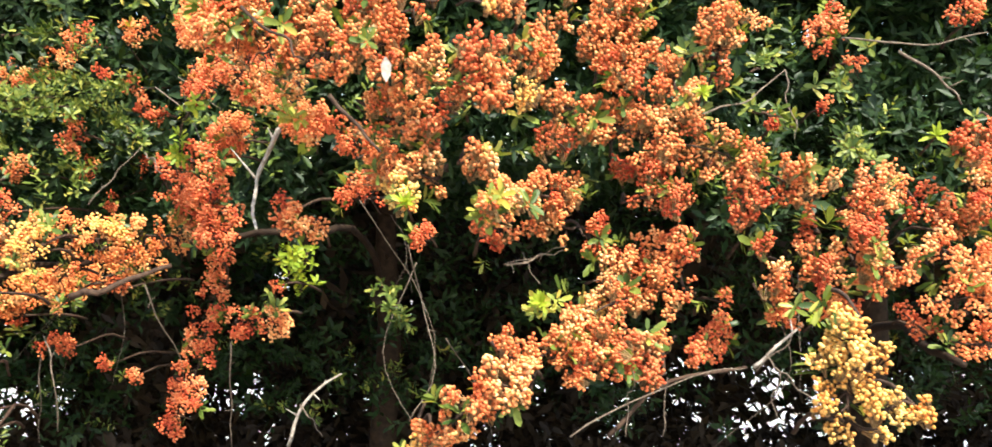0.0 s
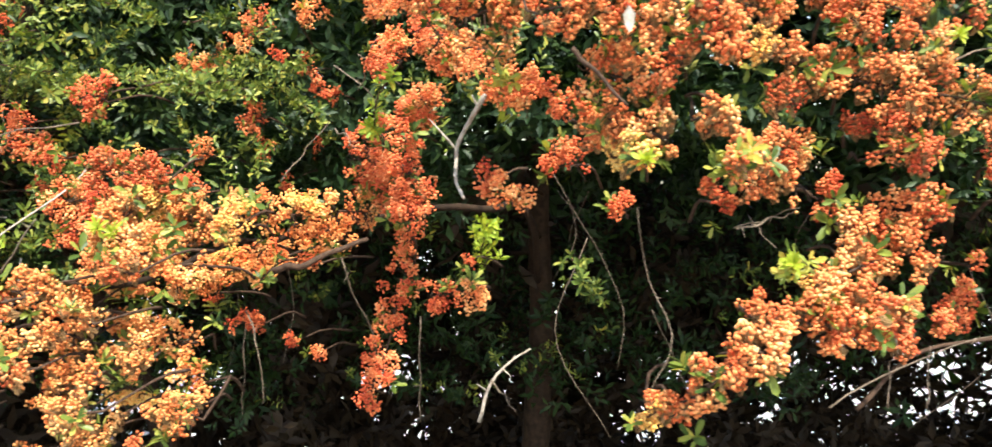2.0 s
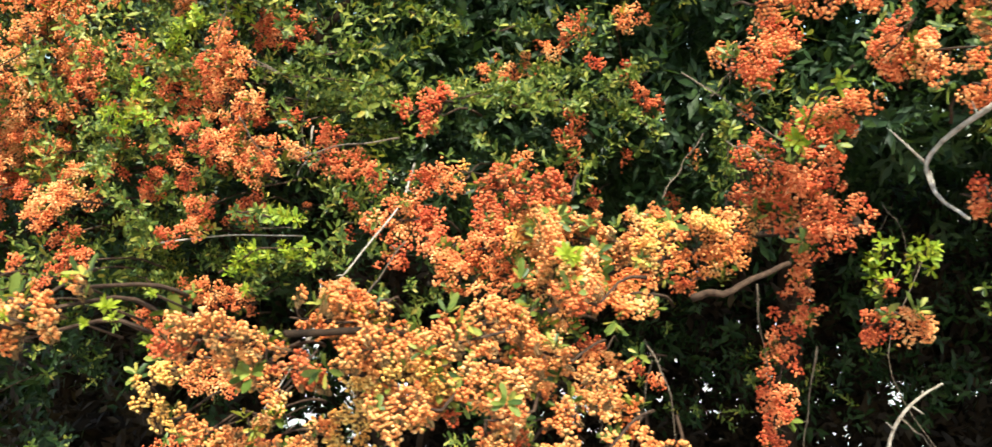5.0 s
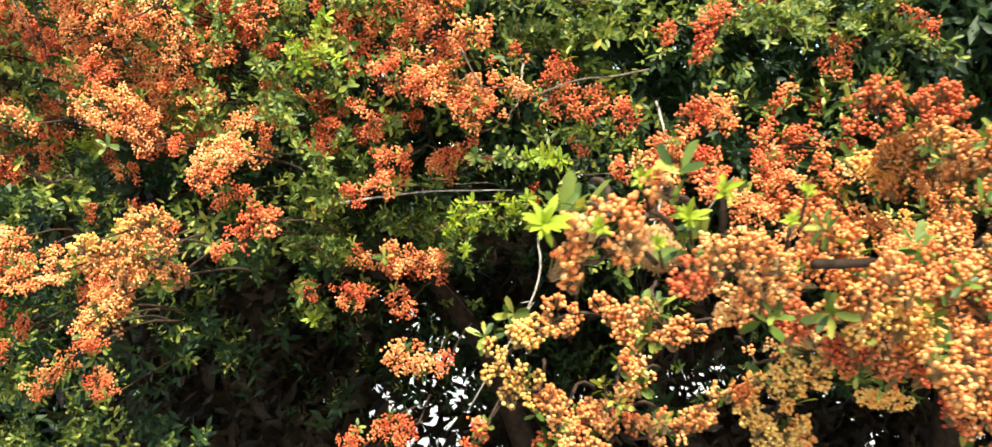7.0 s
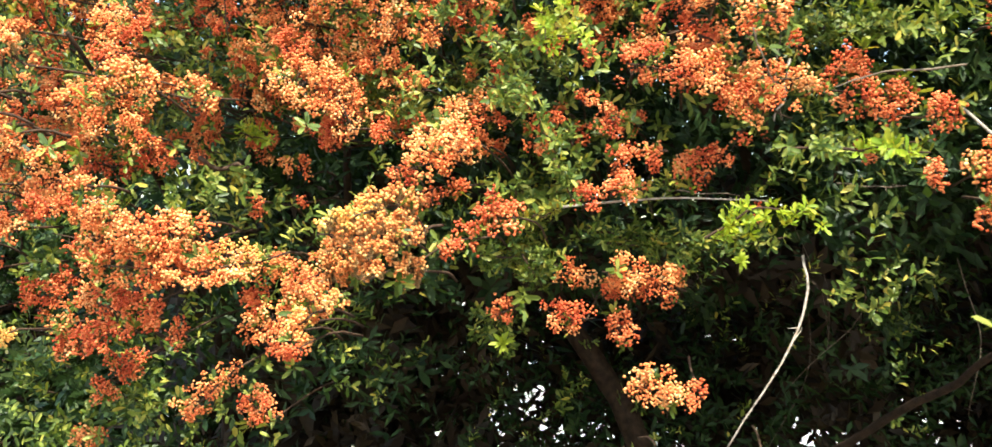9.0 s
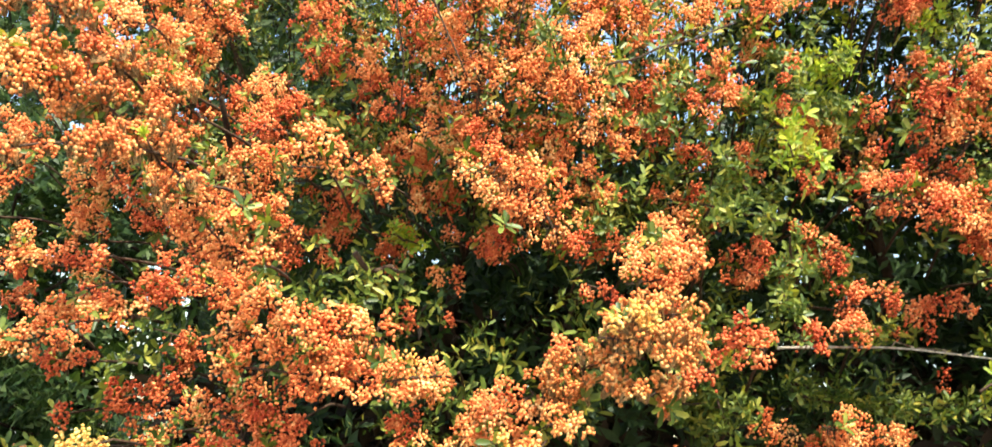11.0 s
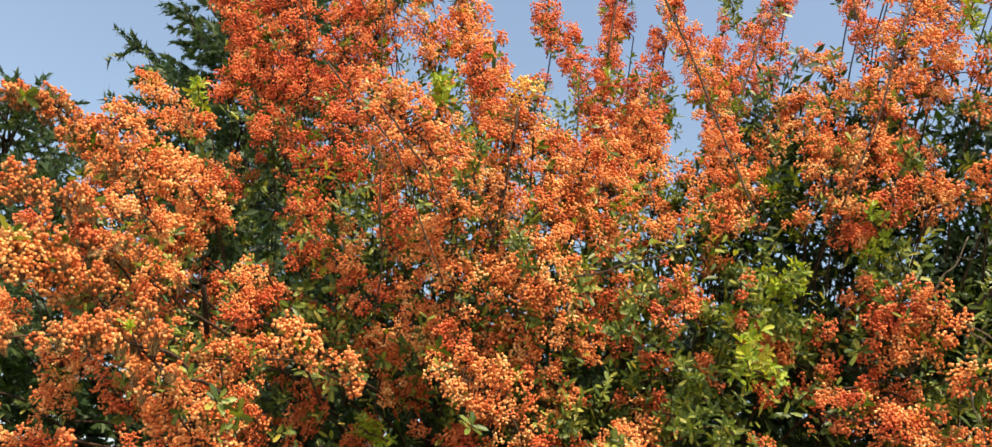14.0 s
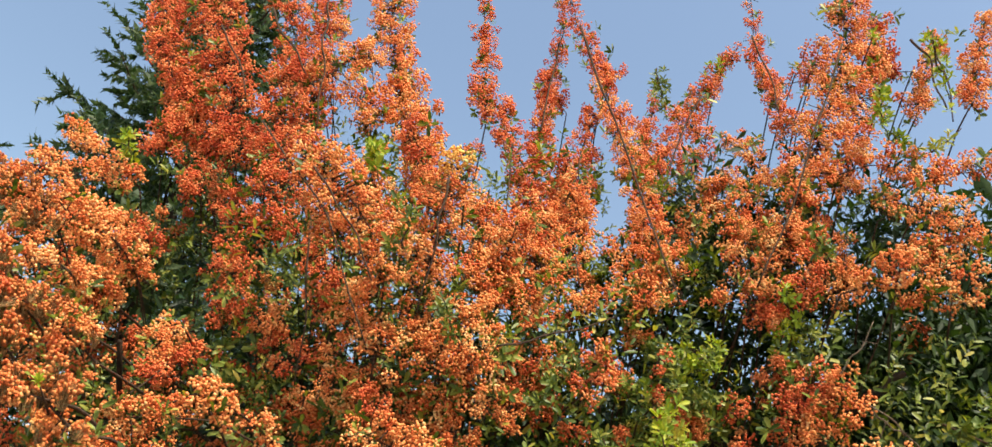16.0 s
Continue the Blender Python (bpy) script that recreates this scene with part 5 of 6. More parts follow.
spray("o", 0.018, (0.00, 1.04, 1.43), (0.06, 1.08, 1.46))
spray("y", 0.013, (-0.13, 1.21, 1.30), (-0.10, 1.09, 1.35))


# ---- smaller berry branches deeper in the crown ----
def crown_fill(n, low, high, lean, reds, seed):
    r = np.random.default_rng(seed)
    for k in range(n):
        a = r.uniform(low, high)
        b = a + np.array([lean + r.normal(0, 0.05), r.uniform(-0.09, -0.02), r.uniform(0.05, 0.15)])
        spray("r" if r.uniform() < reds else "o", r.uniform(0.022, 0.036), tuple(a), tuple(b))


crown_fill(34, (-2.95, 1.85, 1.62), (-2.40, 2.05, 2.25), 0.02, 0.65, 501)
crown_fill(26, (-2.45, 1.84, 1.72), (-2.05, 2.02, 2.30), 0.0, 0.45, 502)
crown_fill(18, (-2.05, 1.92, 2.02), (-1.25, 2.10, 2.42), 0.02, 0.4, 503)
crown_fill(14, (-3.2, 1.9, 1.5), (-2.75, 2.1, 2.0), 0.05, 0.5, 504)

# ---- trunks and limbs ----
trunk(2, [(-0.52, 3.0, 0), (-0.50, 2.95, 0.8), (-0.46, 2.85, 1.45), (-0.44, 2.5, 1.9)], [0.055, 0.045, 0.034, 0.015], 1)
trunk(3, [(0.95, 2.6, 0), (0.9, 2.6, 0.9), (0.8, 2.5, 1.6), (0.7, 2.3, 2.0)], [0.05, 0.04, 0.03, 0.012], 3)
trunk(1, [(-1.5, 2.75, 0), (-1.7, 2.75, 0.9), (-1.95, 2.7, 1.4), (-2.0, 2.5, 2.0)], [0.05, 0.035, 0.025, 0.012], 5)
trunk(0, [(-2.5, 2.8, 0), (-2.45, 2.75, 1.0), (-2.4, 2.6, 1.7), (-2.35, 2.3, 2.15)], [0.05, 0.035, 0.022, 0.008], 7)
trunk(0, [(-2.8, 2.8, 0), (-2.85, 2.7, 0.9), (-2.75, 2.5, 1.6), (-2.6, 2.3, 2.2)], [0.05, 0.035, 0.02, 0.008], 8)


# ---- foliage of the hedge ----
def hollow(x, z):
    """How far back the leaves begin: the hedge is hollow under its canopy."""
    roof = 1.52 + 0.2 * np.clip((x + 0.62) / 0.15, 0, 1) * np.clip((0.42 - x) / 0.15, 0, 1)
    low = np.clip((roof - z) / 0.12, 0, 1) * np.clip((x + 1.3) / 0.2, 0, 1)
    low2 = np.clip((1.42 - z) / 0.10, 0, 1) * np.clip((-1.2 - x) / 0.2, 0, 1) * np.clip((x + 2.25) / 0.2, 0, 1)
    return np.maximum(low * 0.85, low2 * 0.8)


def in_gap(p):
    """A clear opening low down, through which the bright ground beyond shows."""
    y = p[:, 1] - 0.12
    u, w = (p[:, 0] - 0.05) / y, (p[:, 2] - 1.6) / y
    return ((u - 0.235) / 0.07) ** 2 + ((w + 0.218) / 0.038) ** 2 < 1 + 0.5 * np.sin(40 * u) * np.sin(63 * w)


def foliage(shoots, n, x0, x1, front, deep, z0, z1, mat, scale, seed, name, top=2.28, clump=-0.22):
    r = np.random.default_rng(seed)
    x, z = r.uniform(x0, x1, n), r.uniform(z0, z1, n)
    y = front + hollow(x, z) + np.abs(r.normal(0, deep, n))
    p = np.stack([x, y, z], 1)
    lump = np.array([noise.noise(Vector((a * 5, b * 5, c * 7))) for a, b, c in p])
    keep = (lump > clump + 0.12 * r.normal(size=n) + (np.interp(x, [-1.9, -1.7, -1.05, -0.75], [0, 0.1, 0.1, 0.32]) if mat is leaf_green else 0)) & ~(in_gap(p) & (r.uniform(0, 1, n) > 0.13))
    keep &= (z < 2.12) | (x > -1.15) | ((y > 2.0) & (z < top))
    if mat is leaf_green:
        keep &= (hollow(x, z) < 0.25) | (r.uniform(0, 1, n) < 0.2)
    p = p[keep]
    axis = np.array([0.3, -0.6, 0.5]) + r.normal(0, 0.5, (len(p), 3))
    for k, ob in enumerate(SHRUBS):
        mine = np.argmin(np.abs(p[:, :1] - np.array(SHRUB_X)[None]), axis=1) == k
        if mine.any():
            v, t = scatter(shoots, local(ob, p[mine]), axis[mine], r.uniform(0.7, 1.25, mine.sum()) * scale, seed + k)
            tagged(part(name, mesh_from(name, v, t, mat), ob), kind="stuff")


foliage(SHOOTS, 6000, -2.88, 1.4, 1.78, 0.16, 1.0, 2.35, leaf_green, 1.0, 31, "leaves", clump=0.02)
foliage(SHOOTS, 1400, -2.85, -1.65, 2.0, 0.2, 2.05, 2.5, leaf_green, 0.9, 36, "leaves", top=2.5)
# inner layers use the leaf colour with shade painted in
foliage(LOW_SHOOTS, 1500, -1.75, -0.9, 2.05, 0.2, 1.9, 2.55, leaf_shade_dark, 1.1, 37, "inner_leaves", top=2.55)
foliage(LOW_SHOOTS, 4200, -2.9, 1.6, 2.0, 0.25, 0.9, 2.4, leaf_shade_dark, 1.15, 41, "inner_leaves")
foliage(LOW_SHOOTS, 3200, -1.4, 1.6, 1.95, 0.2, 1.55, 2.4, leaf_shade_dark, 1.2, 46, "inner_leaves")
foliage(LOW_SHOOTS, 3000, -2.95, 2.2, 2.45, 0.35, 1.5, 2.4, leaf_shade_dark, 1.9, 51, "inner_leaves")
foliage(LOW_SHOOTS, 3600, -2.95, 2.2, 2.45, 0.3, 0.0, 1.55, leaf_withered_shade, 1.9, 52, "withered_leaves")
foliage(LOW_SHOOTS, 5200, -3.0, 3.0, 3.0, 0.3, 0.9, 2.5, leaf_shade_dark, 3.0, 56, "inner_leaves")
foliage(LOW_SHOOTS, 4800, -3.0, 3.0, 2.7, 0.3, 0.0, 1.6, leaf_withered_shade, 3.0, 58, "withered_leaves")
# unseen leaf layer added over the hedge to shade the hollow
foliage(LOW_SHOOTS, 2300, -0.8, 1.7, 1.95, 0.75, 2.24, 2.6, leaf_shade_dark, 3.0, 61, "inner_leaves", top=2.6, clump=-0.6)
# limbs that carry the branches which reach out furthest
for k, r0, line in ((2, 0.010, [(-0.48, 2.88, 1.3), (-0.40, 2.3, 1.50), (-0.42, 1.80, 1.56), (-0.55, 1.72, 1.55), (-0.68, 1.62, 1.52)]),
                    (2, 0.006, [(-0.66, 1.63, 1.52), (-0.76, 1.50, 1.50), (-0.93, 1.2, 1.46), (-1.06, 0.98, 1.48)]),
                    (1, 0.012, [(-1.60, 2.75, 0.5), (-1.45, 2.4, 0.95), (-1.25, 1.9, 1.22), (-1.22, 1.6, 1.35)]),
                    (3, 0.014, [(0.90, 2.60, 0.9), (0.75, 2.2, 1.25), (0.6, 1.6, 1.40), (0.5, 1.15, 1.42)]),
                    (0, 0.014, [(-2.45, 2.75, 1.0), (-2.4, 2.4, 1.5), (-2.3, 2.1, 1.9), (-2.25, 1.95, 2.3)]),
                    (0, 0.012, [(-2.85, 2.70, 0.9), (-2.8, 2.4, 1.4), (-2.7, 2.0, 1.7), (-2.65, 1.7, 1.85)]),
                    (1, 0.012, [(-1.95, 2.70, 1.4), (-1.95, 2.4, 1.7), (-1.9, 2.1, 2.0), (-1.8, 1.95, 2.4)])):
    ob = SHRUBS[k]
    v, t = tube(local(ob, wobble(smooth_line(line, 18), 0.012, 90 + k)), np.linspace(r0, 0.004, 18), 8)
    part("limb", mesh_from("limb", v, t, bark), ob)


def nearest(p):
    return SHRUBS[int(np.argmin([abs(p[0] - x) for x in SHRUB_X]))]


def leafy(mat, wide, *pts):
    """A shoot with leaves all along it."""
    COUNT[0] += 1
    r = np.random.default_rng(3000 + COUNT[0])
    ob = nearest(pts[0])
    line = smooth_line(pts, 12)
    long = np.linalg.norm(np.diff(line, axis=0), axis=1).sum()
    n = max(6, int((long + wide) * wide * 2 / 0.00032))
    u = r.uniform(0, 11, n)
    c = np.stack([np.interp(u, np.arange(12), line[:, q]) for q in range(3)], 1)
    where = c + r.normal(0, 0.4, (n, 3)) * wide
    stem = part("leafy_shoot", mesh_from("leafy_shoot", *tube(local(ob, wobble(line, 0.003, COUNT[0])), np.linspace(0.0022, 0.001, 12), 5), twig_bark), ob)
    v, t = scatter(ROSETTES, local(ob, where), np.array([0, -0.7, 0.4]) + r.normal(0, 0.5, (n, 3)), r.uniform(0.36, 0.66, n), COUNT[0])
    tagged(part("leaves", mesh_from("leaves", v, t, mat), stem), kind="stuff")


def tuft(mat, wide, at):
    """A rosette of young leaves at a shoot's tip, each leaf a part."""
    COUNT[0] += 1
    r = np.random.default_rng(4000 + COUNT[0])
    ob = nearest(at)
    stem = part("leaf_tuft", mesh_from("leaf_tuft", *tube(local(ob, [np.array(at) + (0, 0.05, -0.02), at]), [0.0015, 0.001], 5), twig_bark), ob)
    n = 19
    u = (np.arange(n) + 0.5) / n
    a, tilt = np.arange(n) * 2.4, np.interp(u, [0, 1], [0.0, 1.15]) + r.normal(0, 0.32, n)
    base = frames_from(np.array([[r.normal(0, 0.3), -0.75, 0.45]]), r)[0]
    for k in range(n):
        x = base @ np.array([math.cos(a[k]) * math.cos(tilt[k]), math.sin(a[k]) * math.cos(tilt[k]), math.sin(tilt[k])])
        y = base @ np.array([-math.sin(a[k]), math.cos(a[k]), 0])
        leaf = part("leaf", mesh_from("leaf", LEAF_V, LEAF_T, mat) if k == 0 else first, stem)
        first = leaf.data
        turn = Matrix(np.stack([x, y, np.cross(x, y)], 1).tolist())
        leaf.matrix_basis = Matrix.LocRotScale(Vector(local(ob, at)), turn.to_quaternion(), Vector((1.0, 0.85, 1.0)) * wide * (0.8 if at[1] < 1.0 else 1.1) * r.uniform(0.55, 1.2))


def dead_twig(thick, *pts):
    COUNT[0] += 1
    ob = nearest(pts[0])
    line = wobble(smooth_line(pts, 12), 0.003, COUNT[0])
    r = np.random.default_rng(COUNT[0])
    pieces = [tube(local(ob, line), np.linspace(thick, thick * 0.55, 12), 6)]
    for k in r.integers(1, 11, 3):
        tip = line[k] + r.normal(0, 1, 3) * thick * 5
        pieces.append(tube(local(ob, [line[k], (line[k] + tip) / 2, tip]), [thick * 0.55, thick * 0.4, thick * 0.15], 4))
    part("dead_twig", mesh_from("dead_twig", *joined(pieces), dead_wood if thick > 0.0022 else dry_twig), ob, "bare pale dead twig")


# hanging dry twigs in the hollow under the canopy
def hang_twigs(n, x0, x1, seed):
    r = np.random.default_rng(seed)
    for k in range(n):
        x, y, z = r.uniform(x0, x1), r.uniform(1.95, 2.6), r.uniform(1.4, 1.62)
        fall = r.uniform(0.15, 0.45)
        dead_twig(r.uniform(0.0006, 0.0012), (x, y, z), (x + r.normal(0, 0.04), y - 0.02, z - fall * 0.5), (x + r.normal(0, 0.08), y + r.normal(0, 0.05), z - fall))


def limb(thick, *pts):
    COUNT[0] += 1
    ob = nearest(pts[0])
    line = wobble(smooth_line(pts, 12), 0.004, COUNT[0])
    part("limb", mesh_from("limb", *tube(local(ob, line), np.linspace(thick, thick * 0.6, 12), 7), bark if thick > 0.006 else twig_bark), ob)


def seed_head(size, at):
    """A ball of dry curled florets that hangs on a dead twig."""
    ob = nearest(at)
    r = np.random.default_rng(77)
    d = r.normal(size=(420, 3))
    d /= np.linalg.norm(d, axis=1)[:, None]
    where = d * size * r.uniform(0.72, 0.9, (420, 1))
    petal = np.array([(0, 0, 0), (0.3, 0.2, 0.1), (0.8, 0.18, 0.05), (1, 0, -0.25), (0.8, -0.18, 0.05), (0.3, -0.2, 0.1)])
    v, t, _ = spread(petal * size * 0.22, np.array([(0, 2, 1), (0, 3, 2), (0, 4, 3), (0, 5, 4)]), local(ob, np.array(at) + where), frames_from(d + r.normal(0, 1.1, d.shape), r)[:, :, [2, 0, 1]], r.uniform(0.7, 1.2, 420))
    head = part("dry_flower_head", mesh_from("dry_flower_head", v, t, dry_fluff), ob, "round dry brown flower head")
    core_v, core_t, _ = ball(10, 16)
    part("core", mesh_from("core", local(ob, np.array(at) + core_v * size * 0.93), core_t, dry_fluff), head)


def pale_leaf(size, at):
    ob = nearest(at)
    v = LEAF_V * size * 2.0
    part("withered_leaf", mesh_from("withered_leaf", local(ob, np.array(at) + np.stack([v[:, 1] * 1.3, v[:, 2] - 0.01, v[:, 0] - size], 1)), LEAF_T, dead_wood), ob, "pale withered leaf")


hang_twigs(9, -1.1, 1.0, 301)
hang_twigs(7, -2.1, -1.2, 302)


# ---- leafy shoots, tufts, twigs and limbs ----
dead_twig(0.0036, (-0.321, 1.291, 1.703), (-0.373, 1.368, 1.660), (-0.379, 1.357, 1.615), (-0.352, 1.289, 1.571))
dead_twig(0.0032, (-0.406, 1.599, 1.195), (-0.371, 1.611, 1.279), (-0.319, 1.623, 1.315))
dead_twig(0.0014, (-0.383, 1.595, 1.267), (-0.336, 1.560, 1.223))
dead_twig(0.0010, (-0.731, 1.423, 1.379), (-0.773, 1.485, 1.228))
dead_twig(0.0015, (-0.499, 1.590, 1.374), (-0.521, 1.647, 1.180))
dead_twig(0.0023, (0.273, 1.170, 1.412), (0.319, 1.156, 1.458))
dead_twig(0.0011, (0.285, 1.160, 1.428), (0.339, 1.149, 1.373))
dead_twig(0.0016, (-0.014, 1.201, 1.528), (0.055, 1.251, 1.544))
dead_twig(0.0010, (0.354, 1.350, 1.781), (0.346, 1.272, 1.682))
dead_twig(0.0020, (0.493, 1.324, 1.799), (0.547, 1.317, 1.757), (0.566, 1.307, 1.727))
dead_twig(0.0014, (0.425, 1.338, 1.820), (0.521, 1.334, 1.809), (0.611, 1.336, 1.824))
dead_twig(0.0013, (0.222, 1.209, 1.709), (0.294, 1.265, 1.737), (0.349, 1.330, 1.778))
limb(0.0057, (-0.674, 1.403, 1.468), (-0.610, 1.411, 1.486), (-0.542, 1.456, 1.511))
limb(0.0025, (-0.177, 0.991, 1.710), (-0.152, 0.992, 1.685), (-0.127, 0.993, 1.654))
limb(0.0020, (-0.281, 1.037, 1.809), (-0.242, 1.039, 1.776), (-0.215, 1.040, 1.753))
limb(0.0030, (0.105, 1.164, 1.331), (0.173, 1.187, 1.386), (0.277, 1.225, 1.402))
leafy(leaf_young, 0.022, (-0.36, 1.48, 1.53), (-0.38, 1.52, 1.48))
tuft(leaf_young, 0.015, (-0.112, 1.047, 1.604))
leafy(leaf_gold, 0.014, (0.02, 1.08, 1.49), (0.04, 1.09, 1.49))
leafy(leaf_gold, 0.015, (-0.03, 1.07, 1.60), (-0.01, 1.06, 1.60))
tuft(leaf_young, 0.013, (0.216, 1.178, 1.731))
tuft(leaf_young, 0.017, (0.507, 1.241, 1.682))
leafy(leaf_gold, 0.017, (-0.29, 1.21, 1.71), (-0.27, 1.21, 1.71))
tuft(leaf_young, 0.009, (0.333, 1.131, 1.472))
leafy(leaf_green, 0.021, (0.41, 1.28, 1.69), (0.43, 1.27, 1.66))
leafy(leaf_green, 0.019, (0.43, 1.38, 1.78), (0.45, 1.37, 1.76))
leafy(leaf_green, 0.023, (-0.25, 1.62, 1.47), (-0.20, 1.58, 1.40))
pale_leaf(0.013, (-0.124, 1.020, 1.737))
dead_twig(0.0018, (-1.221, 1.733, 1.737), (-1.347, 1.704, 1.725), (-1.408, 1.690, 1.703))
tuft(leaf_young, 0.015, (-0.799, 1.165, 1.545))
dead_twig(0.0016, (-0.606, 1.703, 1.833), (-0.653, 1.751, 1.775))
dead_twig(0.0015, (-0.699, 1.754, 1.825), (-0.626, 1.730, 1.771), (-0.541, 1.600, 1.689))
dead_twig(0.0013, (-0.624, 1.549, 1.690), (-0.559, 1.465, 1.652))
dead_twig(0.0020, (-1.179, 1.450, 1.464), (-1.103, 1.445, 1.554))
leafy(leaf_young, 0.021, (-0.39, 1.67, 1.52), (-0.41, 1.69, 1.44))
dead_twig(0.0011, (-0.791, 1.358, 1.373), (-0.806, 1.409, 1.262))
dead_twig(0.0011, (-0.722, 1.550, 1.605), (-0.660, 1.618, 1.708))
tuft(leaf_young, 0.011, (-1.132, 0.651, 1.544))
tuft(leaf_young, 0.009, (-1.094, 0.765, 1.524))
tuft(leaf_young, 0.008, (-1.081, 0.800, 1.540))
leafy(leaf_green, 0.031, (-1.96, 1.92, 1.47), (-1.83, 1.89, 1.45))
dead_twig(0.0026, (-1.450, 1.839, 1.780), (-1.463, 1.830, 1.722), (-1.478, 1.814, 1.677))
leafy(leaf_green, 0.044, (-1.51, 1.82, 1.84), (-1.40, 1.87, 1.83), (-1.28, 1.85, 1.83))
leafy(leaf_green, 0.036, (-1.07, 1.79, 1.81), (-0.93, 1.85, 1.82))
tuft(leaf_young, 0.016, (-0.793, 1.187, 1.538))
dead_twig(0.0011, (-0.597, 1.711, 1.865), (-0.613, 1.716, 1.835), (-0.618, 1.734, 1.796))
dead_twig(0.0011, (-0.642, 1.725, 1.839), (-0.555, 1.713, 1.774))
dead_twig(0.0013, (-0.537, 1.535, 1.675), (-0.592, 1.612, 1.692))
dead_twig(0.0012, (-0.586, 1.460, 1.482), (-0.577, 1.560, 1.340), (-0.571, 1.546, 1.234))
dead_twig(0.0012, (-0.745, 1.455, 1.402), (-0.711, 1.422, 1.346), (-0.701, 1.413, 1.265))
leafy(leaf_green, 0.043, (-2.18, 1.87, 1.77), (-2.07, 1.89, 1.72))
leafy(leaf_green, 0.044, (-1.96, 1.96, 1.54), (-1.87, 1.94, 1.53))
leafy(leaf_green, 0.033, (-1.37, 1.86, 1.64), (-1.25, 1.82, 1.64))
leafy(leaf_green, 0.030, (-0.85, 1.82, 1.82), (-0.76, 1.81, 1.84))
leafy(leaf_green, 0.043, (-1.95, 2.00, 1.49), (-1.88, 2.05, 1.43))
leafy(leaf_green, 0.034, (-1.99, 1.98, 1.37), (-1.94, 2.03, 1.30))
leafy(leaf_green, 0.042, (-2.61, 1.82, 1.08), (-2.52, 1.79, 1.07))
leafy(leaf_green, 0.037, (-1.48, 1.86, 1.83), (-1.31, 1.88, 1.84))
leafy(leaf_green, 0.038, (-1.02, 1.80, 1.79), (-0.86, 1.84, 1.80))
leafy(leaf_green, 0.027, (-0.63, 1.84, 1.75), (-0.63, 1.79, 1.63))
leafy(leaf_green, 0.032, (-1.92, 1.98, 1.46), (-1.86, 2.00, 1.42))
leafy(leaf_green, 0.028, (-1.99, 2.00, 1.32), (-1.94, 2.01, 1.32))
leafy(leaf_green, 0.032, (-2.63, 1.84, 1.22), (-2.57, 1.85, 1.18))
dead_twig(0.0016, (-1.454, 1.842, 1.864), (-1.471, 1.834, 1.778), (-1.463, 1.845, 1.682))
leafy(leaf_green, 0.032, (-1.34, 1.88, 1.84), (-1.22, 1.85, 1.83))
leafy(leaf_green, 0.029, (-1.40, 1.92, 1.77), (-1.27, 1.90, 1.76))
leafy(leaf_green, 0.033, (-1.95, 1.99, 1.55), (-1.85, 2.03, 1.58))
leafy(leaf_green, 0.037, (-2.07, 1.93, 1.81), (-1.99, 1.99, 1.79))
leafy(leaf_green, 0.036, (-1.90, 1.93, 1.62), (-1.89, 1.95, 1.50), (-1.87, 1.97, 1.41))
leafy(leaf_young, 0.017, (-1.83, 1.70, 1.84), (-1.82, 1.68, 1.79))
leafy(leaf_green, 0.023, (-1.75, 1.93, 1.49), (-1.59, 1.98, 1.48), (-1.44, 1.97, 1.50))
dead_twig(0.0023, (-1.813, 1.823, 1.547), (-1.663, 1.829, 1.556), (-1.483, 1.844, 1.553))
leafy(leaf_gold, 0.020, (-1.70, 1.81, 1.57), (-1.68, 1.82, 1.58))
tuft(leaf_young, 0.022, (-1.938, 1.944, 1.311))
leafy(leaf_gold, 0.017, (-1.85, 1.88, 1.54), (-1.82, 1.87, 1.55))
leafy(leaf_green, 0.022, (-1.83, 1.66, 1.67), (-1.81, 1.71, 1.62))
leafy(leaf_young, 0.025, (-1.74, 1.85, 2.02), (-1.70, 1.84, 2.02))
leafy(leaf_gold, 0.020, (-1.81, 1.73, 1.82), (-1.78, 1.75, 1.83))
tuft(leaf_young, 0.015, (-2.829, 1.640, 1.829))
tuft(leaf_young, 0.010, (-2.569, 1.353, 1.663))
leafy(leaf_green, 0.030, (-1.79, 1.81, 1.93), (-1.72, 1.80, 1.91))
leafy(leaf_young, 0.026, (-2.40, 1.84, 1.69), (-2.36, 1.87, 1.68))
limb(0.0103, (-1.586, 2.045, 1.931), (-1.614, 2.078, 1.819), (-1.564, 2.106, 1.747))
limb(0.0048, (-2.436, 1.764, 1.638), (-2.405, 1.808, 1.625), (-2.366, 1.810, 1.624))
leafy(leaf_green, 0.028, (-1.94, 1.79, 1.75), (-1.84, 1.69, 1.70))
leafy(leaf_green, 0.027, (-1.82, 1.76, 1.62), (-1.79, 1.77, 1.55))
leafy(leaf_young, 0.021, (-2.34, 1.67, 2.26), (-2.31, 1.65, 2.17))
leafy(leaf_young, 0.016, (-2.81, 1.79, 2.29), (-2.79, 1.80, 2.24))
tuft(leaf_young, 0.032, (-1.554, 2.288, 3.102))
tuft(leaf_young, 0.015, (-1.504, 1.537, 2.511))
leafy(leaf_young, 0.018, (-1.44, 1.66, 2.51), (-1.39, 1.76, 2.51))
leafy(leaf_green, 0.028, (-1.81, 1.87, 2.02), (-1.72, 1.86, 2.01))
leafy(leaf_young, 0.021, (-1.36, 1.60, 2.59), (-1.28, 1.71, 2.55))
dead_twig(0.0019, (-1.500, 1.695, 1.893), (-1.441, 1.725, 1.871))
